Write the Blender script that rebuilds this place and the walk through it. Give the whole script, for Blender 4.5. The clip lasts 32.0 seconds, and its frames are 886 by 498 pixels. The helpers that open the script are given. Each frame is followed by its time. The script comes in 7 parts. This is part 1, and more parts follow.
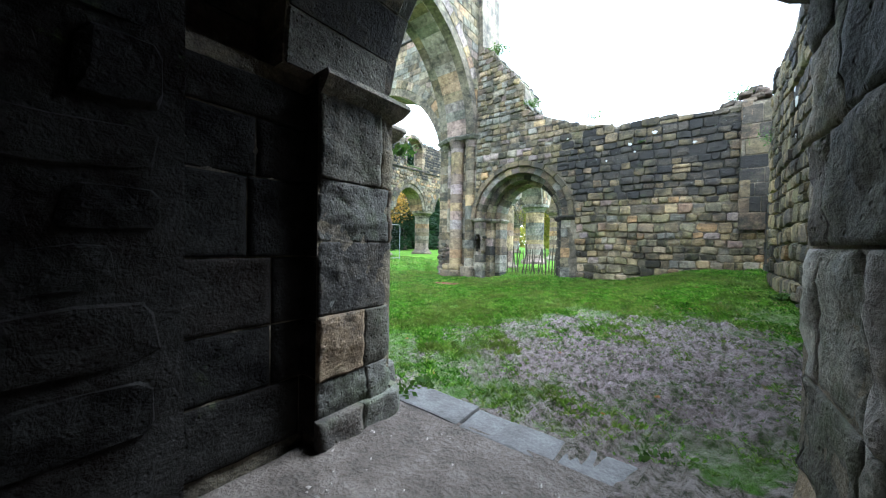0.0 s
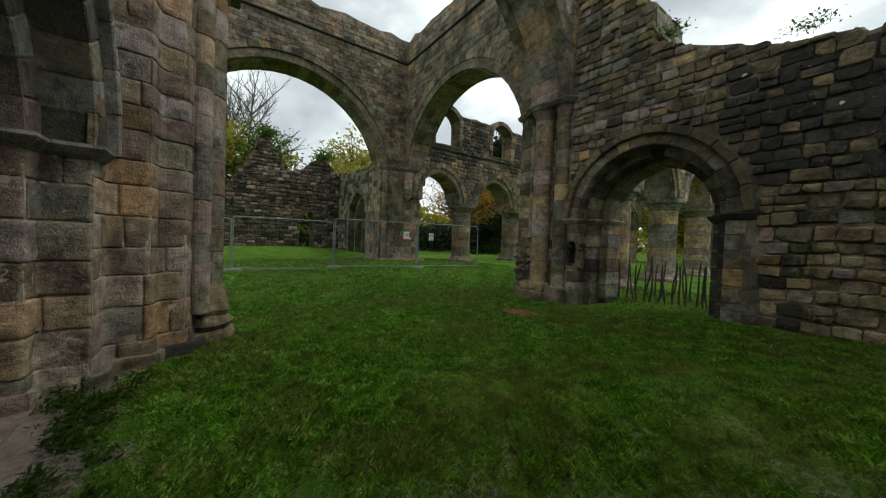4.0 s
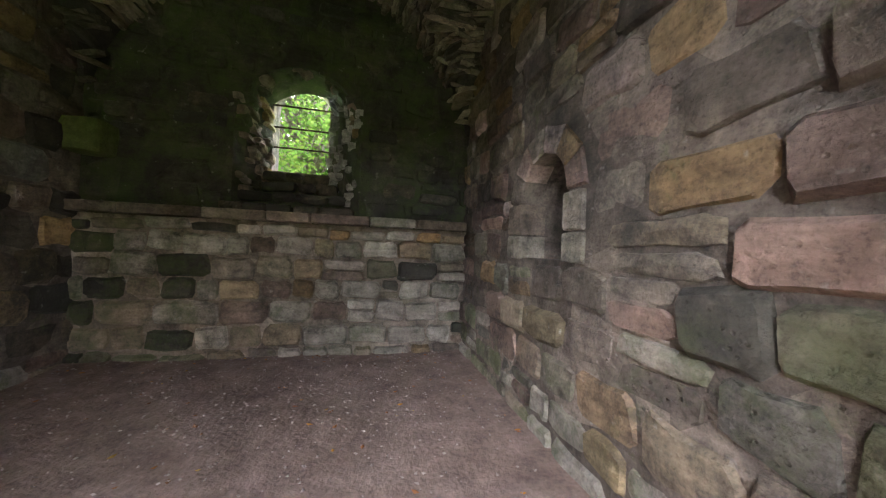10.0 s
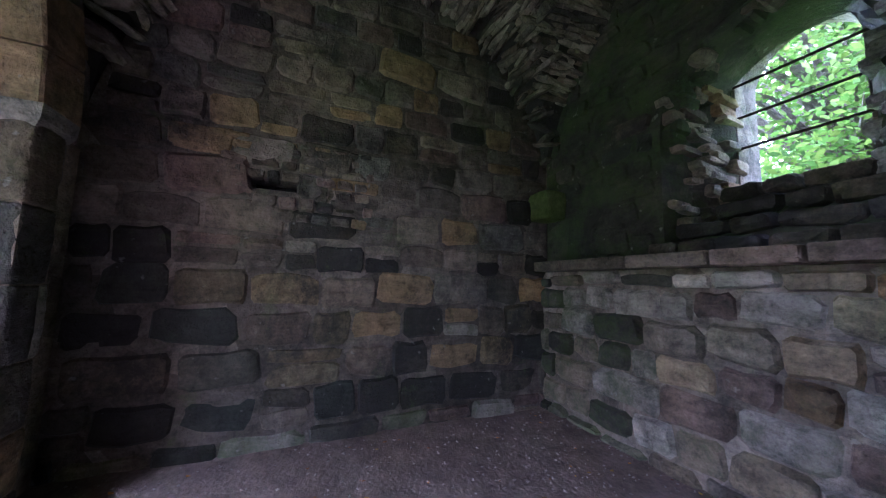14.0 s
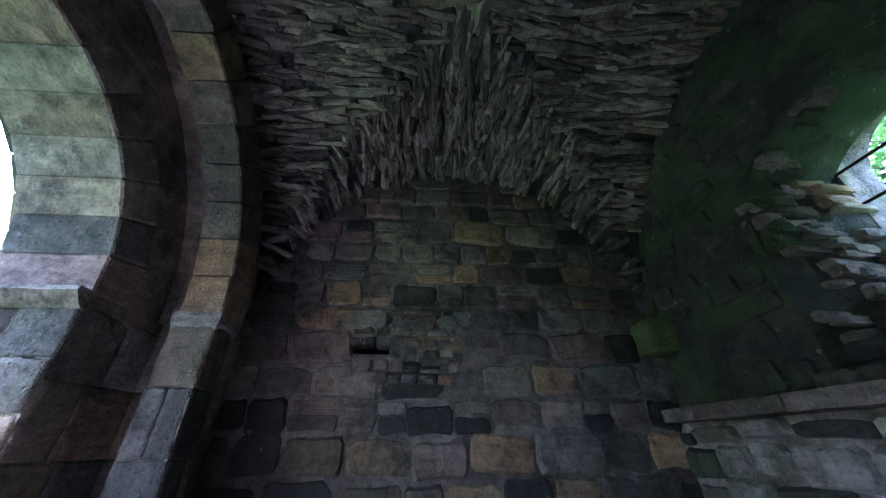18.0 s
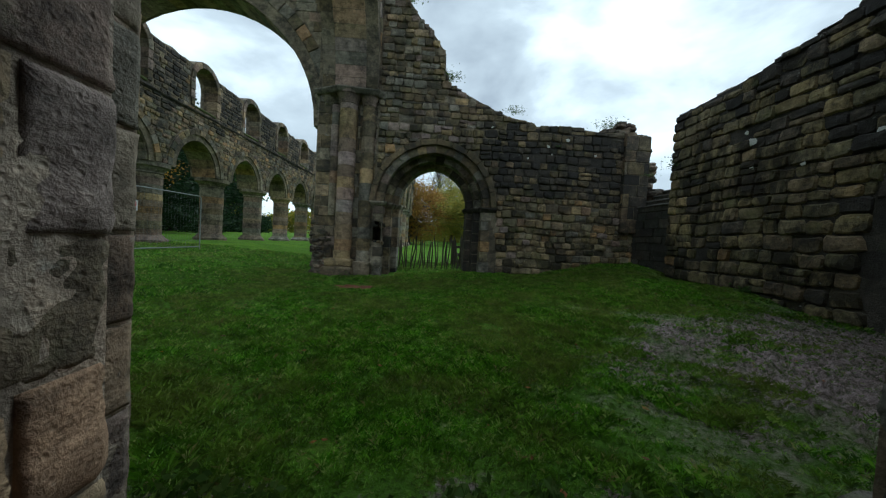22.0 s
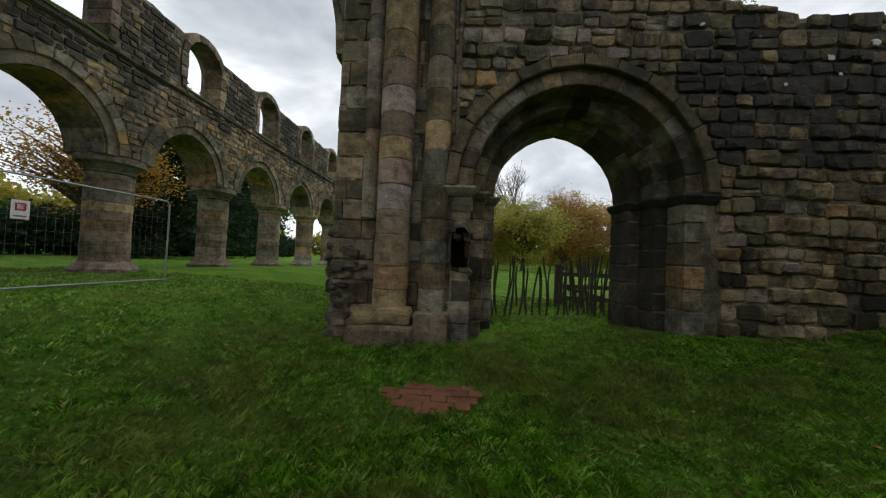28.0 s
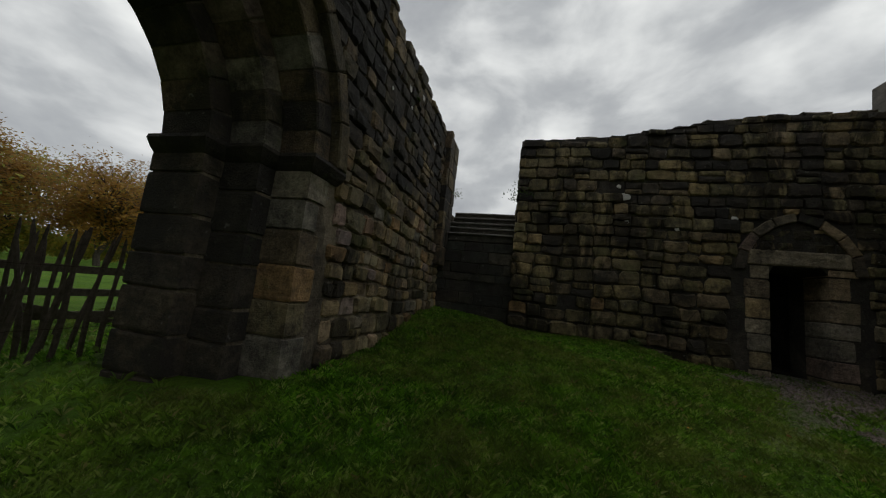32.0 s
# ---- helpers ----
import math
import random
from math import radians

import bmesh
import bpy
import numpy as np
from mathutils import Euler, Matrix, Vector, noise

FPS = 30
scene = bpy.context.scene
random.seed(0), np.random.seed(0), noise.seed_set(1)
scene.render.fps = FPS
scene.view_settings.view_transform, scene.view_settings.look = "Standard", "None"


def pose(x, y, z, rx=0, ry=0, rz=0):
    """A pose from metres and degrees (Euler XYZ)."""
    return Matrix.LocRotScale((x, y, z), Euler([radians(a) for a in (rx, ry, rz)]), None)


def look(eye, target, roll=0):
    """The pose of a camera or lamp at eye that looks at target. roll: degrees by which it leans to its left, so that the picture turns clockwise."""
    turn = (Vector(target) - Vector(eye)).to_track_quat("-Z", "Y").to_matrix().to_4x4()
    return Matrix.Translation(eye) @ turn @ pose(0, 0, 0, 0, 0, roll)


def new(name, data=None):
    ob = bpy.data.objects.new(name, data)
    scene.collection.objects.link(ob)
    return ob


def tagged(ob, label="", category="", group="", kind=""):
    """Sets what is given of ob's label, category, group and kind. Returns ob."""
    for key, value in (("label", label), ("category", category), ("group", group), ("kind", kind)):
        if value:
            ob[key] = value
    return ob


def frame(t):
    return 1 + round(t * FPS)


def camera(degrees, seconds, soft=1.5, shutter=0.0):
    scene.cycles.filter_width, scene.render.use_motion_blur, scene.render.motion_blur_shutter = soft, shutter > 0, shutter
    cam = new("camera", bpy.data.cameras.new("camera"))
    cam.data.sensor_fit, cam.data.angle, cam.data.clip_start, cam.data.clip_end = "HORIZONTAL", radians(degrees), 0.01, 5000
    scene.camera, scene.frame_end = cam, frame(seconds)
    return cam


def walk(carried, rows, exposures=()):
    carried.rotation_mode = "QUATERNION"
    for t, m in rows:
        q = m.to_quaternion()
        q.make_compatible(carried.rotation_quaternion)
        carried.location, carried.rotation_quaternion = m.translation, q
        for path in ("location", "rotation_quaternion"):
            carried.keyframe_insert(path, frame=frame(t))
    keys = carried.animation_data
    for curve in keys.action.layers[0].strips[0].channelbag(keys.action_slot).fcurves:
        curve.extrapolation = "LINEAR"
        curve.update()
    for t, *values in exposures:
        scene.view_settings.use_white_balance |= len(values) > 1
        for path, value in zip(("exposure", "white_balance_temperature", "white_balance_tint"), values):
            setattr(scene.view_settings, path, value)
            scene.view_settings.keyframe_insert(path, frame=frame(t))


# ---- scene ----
# camera and its walk: seconds, place, yaw to the left of west, tilt, roll
cam = camera(107, 32.0, soft=1.2, shutter=0.0)
PATH = [
    (0, -1.10, -1.55, 1.48, 37.7, -1.1, 1.1), (0.5, -1.28, -1.22, 1.50, 26.8, -1.1, 1.8), (1, -1.45, -0.86, 1.49, 29.5, -1.8, 2.4),
    (1.5, -1.67, -0.52, 1.50, 33.2, -2.5, 2.9), (2, -1.92, -0.25, 1.51, 35.2, -1.8, 3.6), (2.5, -2.19, 0.09, 1.58, 36.7, -1.3, 3.8),
    (4.5, -2.72, 1.61, 1.70, 66.3, -2.0, 2.0), (5, -3.04, 1.71, 1.59, 78.3, -2.6, 2.0), (5.5, -3.43, 1.71, 1.48, 85.3, -1.8, 1.2),
    (6, -3.84, 1.55, 1.45, 94.5, -1.7, 1.3), (6.5, -4.32, 1.41, 1.37, 103.5, -0.9, 1.0), (7, -4.73, 1.14, 1.37, 114.7, -1.0, 1.1),
    (7.5, -5.17, 0.81, 1.36, 130.6, -0.6, 1.3), (8, -5.44, 0.49, 1.39, 145.9, -0.5, 0.7), (8.5, -5.68, -0.01, 1.41, 153.0, -0.0, 1.4),
    (9, -5.84, -0.34, 1.49, 160.8, -0.9, 1.7), (9.5, -5.82, -0.72, 1.63, 164.4, -2.2, 0.9), (10, -6.16, -1.23, 1.46, 166.9, 0.1, 2.3),
    (10.5, -6.31, -1.72, 1.46, 169.8, 1.0, 2.7), (11, -6.47, -2.12, 1.49, 181.2, 1.2, 2.0), (11.5, -6.38, -2.38, 1.50, 197.4, 2.8, 3.1),
    (12, -6.29, -2.47, 1.53, 218.6, 2.4, 3.3), (12.5, -6.34, -2.64, 1.55, 235.7, 3.8, 2.1), (13, -6.37, -2.68, 1.58, 241.8, 5.5, 1.0),
    (13.5, -6.37, -2.68, 1.58, 243.1, 5.8, 1.1), (15.5, -6.46, -2.77, 1.36, 263.0, 9.0, 1.1), (16, -6.49, -2.80, 1.44, 264.2, 15.1, 0.7),
    (16.5, -6.57, -2.95, 1.55, 264.0, 29.3, 0.7), (17, -6.57, -2.96, 1.55, 264.4, 29.6, -0.0), (17.5, -6.58, -2.96, 1.55, 264.8, 30.1, -0.3),
    (18, -6.56, -2.92, 1.55, 266.0, 30.8, -0.5), (18.5, -6.49, -2.70, 1.52, 271.6, 30.6, 0.6), (19, -6.45, -2.41, 1.50, 285.1, 25.6, 3.4),
    (19.5, -6.32, -2.22, 1.51, 307.0, 12.7, 6.4), (20, -6.09, -2.10, 1.48, 325.2, 5.9, 7.6), (20.5, -6.12, -1.93, 1.55, 338.3, 1.3, 6.7),
    (21, -6.07, -1.58, 1.58, 345.0, -0.6, 6.0), (21.5, -5.96, -1.19, 1.50, 353.4, -1.7, 5.0), (22, -5.90, -0.84, 1.43, 357.7, -1.9, 3.4),
    (22.5, -5.91, -0.48, 1.42, 356.4, -1.6, 3.2), (23, -5.94, -0.16, 1.41, 355.6, -1.2, 3.4), (23.5, -6.03, 0.19, 1.43, 358.4, -1.1, 3.4),
    (24, -6.07, 0.61, 1.47, 365.9, -0.9, 3.0), (24.5, -6.14, 1.06, 1.42, 376.9, -0.1, 2.6), (25, -6.33, 1.47, 1.39, 381.6, -0.2, 2.6),
    (25.5, -6.49, 1.94, 1.36, 382.0, 0.1, 3.2), (27.5, -7.29, 3.72, 1.31, 373.2, 1.5, 2.5), (28, -7.49, 4.16, 1.37, 362.7, 1.6, 2.5),
    (28.5, -7.46, 4.66, 1.39, 345.8, 1.7, 3.5), (29, -7.45, 5.06, 1.41, 328.3, 1.7, 2.5), (29.5, -7.31, 5.42, 1.32, 317.7, 2.0, -0.1),
    (30, -7.16, 5.75, 1.30, 314.5, 3.3, 0.7), (30.5, -7.10, 6.12, 1.25, 312.0, 3.8, 0.5), (31, -6.96, 6.40, 1.24, 308.1, 5.0, 2.3),
    (31.5, -6.85, 6.65, 1.26, 292.2, 6.4, 4.5), (32, -6.84, 6.83, 1.31, 284.7, 7.7, 6.3),
]


def gaze(x, y, z, yaw, tilt, roll):
    a, b = radians(yaw), radians(tilt)
    return look((x, y, z), (x - math.sin(a) * math.cos(b), y + math.cos(a) * math.cos(b), z + math.sin(b)), roll)


EXPOSURES = [(0, 2.72, 5100, 4), (1, 1.8, 5300, 4), (2, 0.85, 5900, 2), (2.5, 0.45, 6200, 0), (4.5, 0.1, 6300, 0), (5, 0.4, 6300, 0), (6, 1.4, 6000, 0), (7, 1.75, 6200, 2), (8, 2.55, 6500, 9), (9, 4.25, 7000, 18),
             (10, 5.3, 6100, 18), (11, 5.3, 6000, 16), (12, 5.25, 5300, 22), (13, 5.35, 5000, 34), (15.5, 5.72, 4100, 23), (18.5, 5.5, 4150, 23), (19, 4.7, 5000, 18), (19.5, 3.1, 5500, 8), (20, 2.75, 5900, 0), (20.5, 2.2, 6200, 0),
             (21, 1.5, 6200, 0), (21.5, 0.7, 6000, 0), (22, 0.05, 5500, -3), (23, -0.7, 5900, 0), (24, -0.85, 6000, 9), (25, -0.3, 6000, 11), (28, 0.05, 6300, 8), (29, -0.35, 6300, 7), (30, -0.3, 6500, 5), (32, -0.65, 6500, 7)]
walk(cam, [(row[0], gaze(*row[1:])) for row in PATH], EXPOSURES)

# ---- overcast daylight ----
world = bpy.data.worlds.new("overcast_sky")
scene.world = world
world.use_nodes = True
nt = world.node_tree
nt.nodes.clear()


def link(tree, a, b):
    tree.links.new(a, b)


def node(tree, kind, **values):
    n = tree.nodes.new(kind)
    for k, v in values.items():
        if k == "props":
            for p, q in v.items():
                if p == "noise_dimensions":
                    n.noise_dimensions = q
                elif p == "blend_type":
                    n.blend_type = q
                elif p == "data_type":
                    n.data_type = q
                elif p == "operation":
                    n.operation = q
                elif p == "feature":
                    n.feature = q
                elif p == "sky_type":
                    n.sky_type = q
        else:
            key = int(k[1:]) if k[0] == "i" and k[1:].isdigit() else k.replace("_", " ").title()
            if hasattr(v, "is_output"):
                tree.links.new(v, n.inputs[key])
            else:
                n.inputs[key].default_value = v
    return n


def mixrgb(tree, fac, a, b, blend="MIX"):
    m = tree.nodes.new("ShaderNodeMix")
    m.data_type, m.blend_type = "RGBA", blend
    for socket, v in ((m.inputs[0], fac), (m.inputs[6], a), (m.inputs[7], b)):
        if hasattr(v, "is_output"):
            tree.links.new(v, socket)
        else:
            socket.default_value = v
    return m.outputs[2]


def ramp(tree, fac, stops, constant=False):
    r = tree.nodes.new("ShaderNodeValToRGB")
    r.color_ramp.interpolation = "CONSTANT" if constant else "LINEAR"
    while len(r.color_ramp.elements) < len(stops):
        r.color_ramp.elements.new(0.5)
    for e, (p, c) in zip(r.color_ramp.elements, stops):
        e.position, e.color = p, (c if len(c) == 4 else (*c, 1))
    tree.links.new(fac, r.inputs[0])
    return r.outputs[0]


def grey(v):
    return (v, v, v, 1)


sky = node(nt, "ShaderNodeTexSky")
sky.sky_type, sky.sun_disc, sky.sun_elevation, sky.sun_rotation = "NISHITA", False, radians(32), radians(200)
coords = node(nt, "ShaderNodeTexCoord").outputs["Generated"]
flat = node(nt, "ShaderNodeMapping", vector=coords, scale=(1.0, 1.0, 1.9))
big = node(nt, "ShaderNodeTexNoise", vector=flat.outputs[0], scale=3.2, detail=6.0, roughness=0.5, distortion=0.2)
clouds = ramp(nt, big.outputs[0], [(0.30, (0.62, 0.64, 0.70)), (0.47, (0.92, 0.94, 0.98)), (0.58, (1.35, 1.36, 1.38)), (0.72, (1.9, 1.9, 1.88))])
sky_dim = mixrgb(nt, 1.0, sky.outputs[0], grey(0.05), "MULTIPLY")
both = mixrgb(nt, 0.92, sky_dim, clouds)
back = node(nt, "ShaderNodeBackground", color=both, strength=0.85)
link(nt, back.outputs[0], node(nt, "ShaderNodeOutputWorld").inputs[0])

sun_data = bpy.data.lights.new("sun", "SUN")
sun_data.energy, sun_data.angle, sun_data.color = 1.0, radians(22), (1.0, 0.96, 0.9)
sun = new("sun", sun_data)
sun.matrix_basis = look((0, 0, 40), (-12, -20, 0))


# ---- materials ----
def surface(name, rough=0.9, metal=0.0):
    m = bpy.data.materials.new(name)
    m.use_nodes = True
    t = m.node_tree
    b = t.nodes["Principled BSDF"]
    b.inputs["Roughness"].default_value, b.inputs["Metallic"].default_value = rough, metal
    b.inputs["Specular IOR Level"].default_value = 0.25
    return m, t, b


def place_of(t):
    return node(t, "ShaderNodeNewGeometry").outputs["Position"]


def stone_material(name, palette, dark=0.35, moss=0.2, whole=False, wet=0.0, pits=0.5, green=(0.10, 0.14, 0.045), specks=0.35, streak=0.0):
    """Sandstone: a colour of its own for each stone, grain, black crust, moss, pitting."""
    m, t, b = surface(name, 0.88 - wet)
    pos = place_of(t)
    if whole:
        own = node(t, "ShaderNodeTexVoronoi", vector=pos, scale=2.2).outputs["Color"]
        rand = node(t, "ShaderNodeSeparateColor", color=own).outputs[0]
    else:
        rand = None
    if rand is None:
        info, geo = node(t, "ShaderNodeObjectInfo"), node(t, "ShaderNodeNewGeometry")
        add = node(t, "ShaderNodeMath", i0=info.outputs["Random"], i1=geo.outputs["Random Per Island"])
        rand = node(t, "ShaderNodeMath", i0=add.outputs[0], props={"operation": "FRACT"}).outputs[0]
    stops = [(i / len(palette), c) for i, c in enumerate(palette)]
    colour = ramp(t, rand, stops, not whole)
    again = node(t, "ShaderNodeMath", i0=rand, i1=7.31, props={"operation": "MULTIPLY"})
    again = node(t, "ShaderNodeMath", i0=again.outputs[0], props={"operation": "FRACT"})
    colour = mixrgb(t, 1.0, colour, ramp(t, again.outputs[0], [(0.0, grey(0.72)), (0.5, grey(0.98)), (1.0, grey(1.2))]), "MULTIPLY")
    grain = node(t, "ShaderNodeTexNoise", vector=pos, scale=6.5, detail=8.0, roughness=0.62, distortion=0.4)
    colour = mixrgb(t, 1.0, colour, ramp(t, grain.outputs[0], [(0.28, grey(0.36)), (0.44, grey(0.82)), (0.58, grey(1.08)), (0.74, grey(1.5))]), "MULTIPLY")
    fine = node(t, "ShaderNodeTexNoise", vector=pos, scale=42.0, detail=5.0, roughness=0.7)
    colour = mixrgb(t, 1.0, colour, ramp(t, fine.outputs[0], [(0.3, grey(0.62)), (0.45, grey(0.97)), (0.7, grey(1.2))]), "MULTIPLY")
    broad = node(t, "ShaderNodeTexNoise", vector=pos, scale=0.55, detail=5.0, roughness=0.6)
    colour = mixrgb(t, 1.0, colour, ramp(t, broad.outputs[0], [(0.32, (0.6, 0.62, 0.58)), (0.5, (0.95, 0.95, 0.93)), (0.68, (1.2, 1.17, 1.1))]), "MULTIPLY")
    beds = node(t, "ShaderNodeMapping", vector=pos, rotation=(0.12, 0.1, 0.0), scale=(3.0, 3.0, 24.0))
    bed = node(t, "ShaderNodeTexNoise", vector=beds.outputs[0], scale=1.0, detail=4.0, roughness=0.65)
    colour = mixrgb(t, 1.0, colour, ramp(t, bed.outputs[0], [(0.35, grey(0.82)), (0.65, grey(1.08))]), "MULTIPLY")
    crust = node(t, "ShaderNodeTexNoise", vector=pos, scale=1.6, detail=12.0, roughness=0.8)
    fac = ramp(t, crust.outputs[0], [(0.60 - dark * 0.32, grey(0)), (0.74 - dark * 0.28, grey(0.88))])
    colour = mixrgb(t, fac, colour, (0.035, 0.033, 0.03, 1))
    if streak:
        runs = node(t, "ShaderNodeMapping", vector=pos, scale=(1.5, 1.5, 0.55))
        run = node(t, "ShaderNodeTexNoise", vector=runs.outputs[0], scale=1.0, detail=9.0, roughness=0.68, distortion=0.6)
        colour = mixrgb(t, ramp(t, run.outputs[0], [(0.60 - streak * 0.2, grey(0)), (0.68 - streak * 0.2, grey(0.85))]), colour, (0.02, 0.018, 0.015, 1))
    lichen = node(t, "ShaderNodeTexNoise", vector=pos, scale=2.6, detail=10.0, roughness=0.75)
    fac = ramp(t, lichen.outputs[0], [(0.66 - moss * 0.3, grey(0)), (0.82 - moss * 0.25, grey(0.7))])
    colour = mixrgb(t, fac, colour, (*green, 1))
    spots = node(t, "ShaderNodeTexNoise", vector=pos, scale=14.0, detail=3.0)
    colour = mixrgb(t, ramp(t, spots.outputs[0], [(0.68, grey(0)), (0.76, grey(specks))]), colour, (0.42, 0.42, 0.38, 1))
    link(t, colour, b.inputs["Base Color"])
    pit = node(t, "ShaderNodeTexVoronoi", vector=pos, scale=26.0)
    small = node(t, "ShaderNodeMath", i0=fine.outputs[0], i1=0.42, props={"operation": "MULTIPLY"})
    rough_h = node(t, "ShaderNodeMath", i0=grain.outputs[0], i1=small.outputs[0])
    deep = node(t, "ShaderNodeMath", i0=ramp(t, pit.outputs["Distance"], [(0.0, grey(0)), (0.25, grey(1))]), i1=pits * 0.5, props={"operation": "MULTIPLY"})
    soft_bed = node(t, "ShaderNodeMath", i0=bed.outputs[0], i1=0.16, props={"operation": "MULTIPLY"})
    ridge = node(t, "ShaderNodeMath", i0=rough_h.outputs[0], i1=soft_bed.outputs[0])
    height = node(t, "ShaderNodeMath", i0=ridge.outputs[0], i1=deep.outputs[0])
    bump = node(t, "ShaderNodeBump", strength=1.0, distance=0.032, height=height.outputs[0])
    link(t, bump.outputs[0], b.inputs["Normal"])
    return m


BUFF, GREY_, RED, OCHRE, BROWN, PALE = (0.43, 0.335, 0.225), (0.345, 0.315, 0.275), (0.36, 0.255, 0.21), (0.43, 0.285, 0.165), (0.25, 0.205, 0.155), (0.46, 0.425, 0.375)
m_mixed = stone_material("sandstone_mixed", [(0.30, 0.272, 0.225), (0.345, 0.295, 0.215), (0.23, 0.185, 0.13), (0.31, 0.28, 0.23), (0.30, 0.225, 0.19), (0.385, 0.29, 0.185), (0.25, 0.23, 0.19), (0.32, 0.28, 0.215)], 0.40, 0.34, green=(0.11, 0.125, 0.055))
m_buff = stone_material("sandstone_buff", [(0.42, 0.31, 0.165), (0.44, 0.335, 0.19), (0.34, 0.28, 0.17), (0.43, 0.31, 0.17), (0.33, 0.285, 0.18), (0.42, 0.265, 0.13), (0.25, 0.19, 0.12), (0.40, 0.30, 0.165)], 0.42, 0.3, green=(0.12, 0.13, 0.05))
# black crust on walls; also stands for shadow in the west doorway
m_dark = stone_material("sandstone_crust_and_shade", [(0.10, 0.085, 0.068), (0.15, 0.125, 0.095), (0.07, 0.062, 0.052), (0.12, 0.10, 0.078), (0.055, 0.05, 0.045), (0.18, 0.145, 0.105)], 0.68, 0.2)
m_red = stone_material("sandstone_pink", [RED, (0.40, 0.31, 0.285), (0.35, 0.285, 0.255), (0.37, 0.29, 0.25), (0.42, 0.28, 0.185), (0.42, 0.345, 0.315)], 0.28, 0.16)
# damp chapel stone, tones lowered further to carry the dim interior
m_chapel = stone_material("sandstone_damp_dimmed", [(0.19, 0.15, 0.115), (0.23, 0.20, 0.165), (0.21, 0.15, 0.125), (0.25, 0.21, 0.155), (0.13, 0.11, 0.09), (0.20, 0.145, 0.12), (0.29, 0.205, 0.115), (0.22, 0.18, 0.145)], 0.38, 0.26, wet=0.1)
m_green = stone_material("sandstone_algae", [GREY_, BROWN, (0.19, 0.185, 0.13), GREY_], 0.36, 0.7, wet=0.1, green=(0.095, 0.115, 0.048))
m_pale = stone_material("sandstone_pale", [PALE, GREY_, (0.42, 0.37, 0.33), PALE, BUFF], 0.24, 0.2)
m_core = stone_material("mortar_and_rubble", [(0.25, 0.205, 0.15), (0.21, 0.175, 0.125), (0.29, 0.24, 0.175)], 0.4, 0.25, whole=True)
m_warm = stone_material("sandstone_warm_brown", [(0.36, 0.27, 0.19), (0.32, 0.225, 0.17), (0.40, 0.29, 0.185), (0.29, 0.245, 0.19), (0.41, 0.26, 0.145), (0.34, 0.255, 0.21), (0.27, 0.20, 0.15)], 0.36, 0.24)
m_pointing = stone_material("grey_brown_pointing", [(0.30, 0.25, 0.205), (0.25, 0.21, 0.175), (0.35, 0.295, 0.25)], 0.28, 0.2, whole=True)
m_mortar = stone_material("pale_pinkish_pointing", [(0.46, 0.37, 0.29), (0.40, 0.32, 0.25), (0.50, 0.42, 0.34)], 0.22, 0.14, whole=True)
m_core_dark = stone_material("damp_mortar", [(0.175, 0.147, 0.122), (0.145, 0.122, 0.103), (0.21, 0.177, 0.15)], 0.36, 0.25, whole=True)
# algae film over base tones darkened to hold the upper wall's dimness
m_plaster = stone_material("algae_on_dimmed_plaster", [(0.085, 0.078, 0.062), (0.11, 0.10, 0.08), (0.065, 0.062, 0.052)], 0.5, 0.75, whole=True, green=(0.07, 0.10, 0.03), pits=0.2)
m_reveal = stone_material("pale_reveal_stone", [(0.40, 0.39, 0.38), (0.33, 0.32, 0.31), (0.46, 0.45, 0.44)], 0.3, 0.2, whole=True, pits=1.0)
m_wetblack = stone_material("damp_blackened_stone", [(0.062, 0.062, 0.052), (0.082, 0.078, 0.064), (0.05, 0.052, 0.045), (0.10, 0.09, 0.07)], 0.4, 0.3, wet=0.2, green=(0.04, 0.06, 0.03))
m_ochre = stone_material("ochre_block", [(0.33, 0.22, 0.12), (0.38, 0.26, 0.13), (0.30, 0.21, 0.13)], 0.3, 0.2, wet=0.1)
# near-black tones and low specular put deep interior shade into the colour
m_shade = stone_material("shade_black_sandstone", [(0.013, 0.011, 0.010), (0.02, 0.016, 0.014), (0.009, 0.008, 0.008)], 0.5, 0.1, specks=0.0)
m_shade.node_tree.nodes["Principled BSDF"].inputs["Specular IOR Level"].default_value = 0.05
m_rubble = stone_material("broken_rubble", [(0.25, 0.19, 0.14), (0.24, 0.17, 0.13), (0.21, 0.17, 0.13), (0.16, 0.13, 0.10)], 0.5, 0.42)
m_dark_core = stone_material("black_crust_and_gap_mortar", [(0.075, 0.068, 0.058), (0.06, 0.055, 0.048), (0.09, 0.08, 0.066)], 0.6, 0.2, whole=True)
# vault tones lowered as well, for the dimness overhead
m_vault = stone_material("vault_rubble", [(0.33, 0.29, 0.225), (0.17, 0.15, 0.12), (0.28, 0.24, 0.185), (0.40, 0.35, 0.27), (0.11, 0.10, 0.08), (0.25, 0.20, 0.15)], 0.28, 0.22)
m_grime = stone_material("grimed_sandstone", [(0.24, 0.19, 0.11), (0.29, 0.22, 0.125), (0.20, 0.165, 0.105), (0.25, 0.18, 0.115)], 0.55, 0.34, green=(0.10, 0.11, 0.04))
m_end = stone_material("streaked_brown_sandstone", [(0.30, 0.245, 0.13), (0.26, 0.215, 0.125), (0.33, 0.26, 0.135), (0.23, 0.20, 0.115), (0.29, 0.225, 0.14)], 0.42, 0.42, green=(0.12, 0.13, 0.045), specks=0.5, streak=0.68)
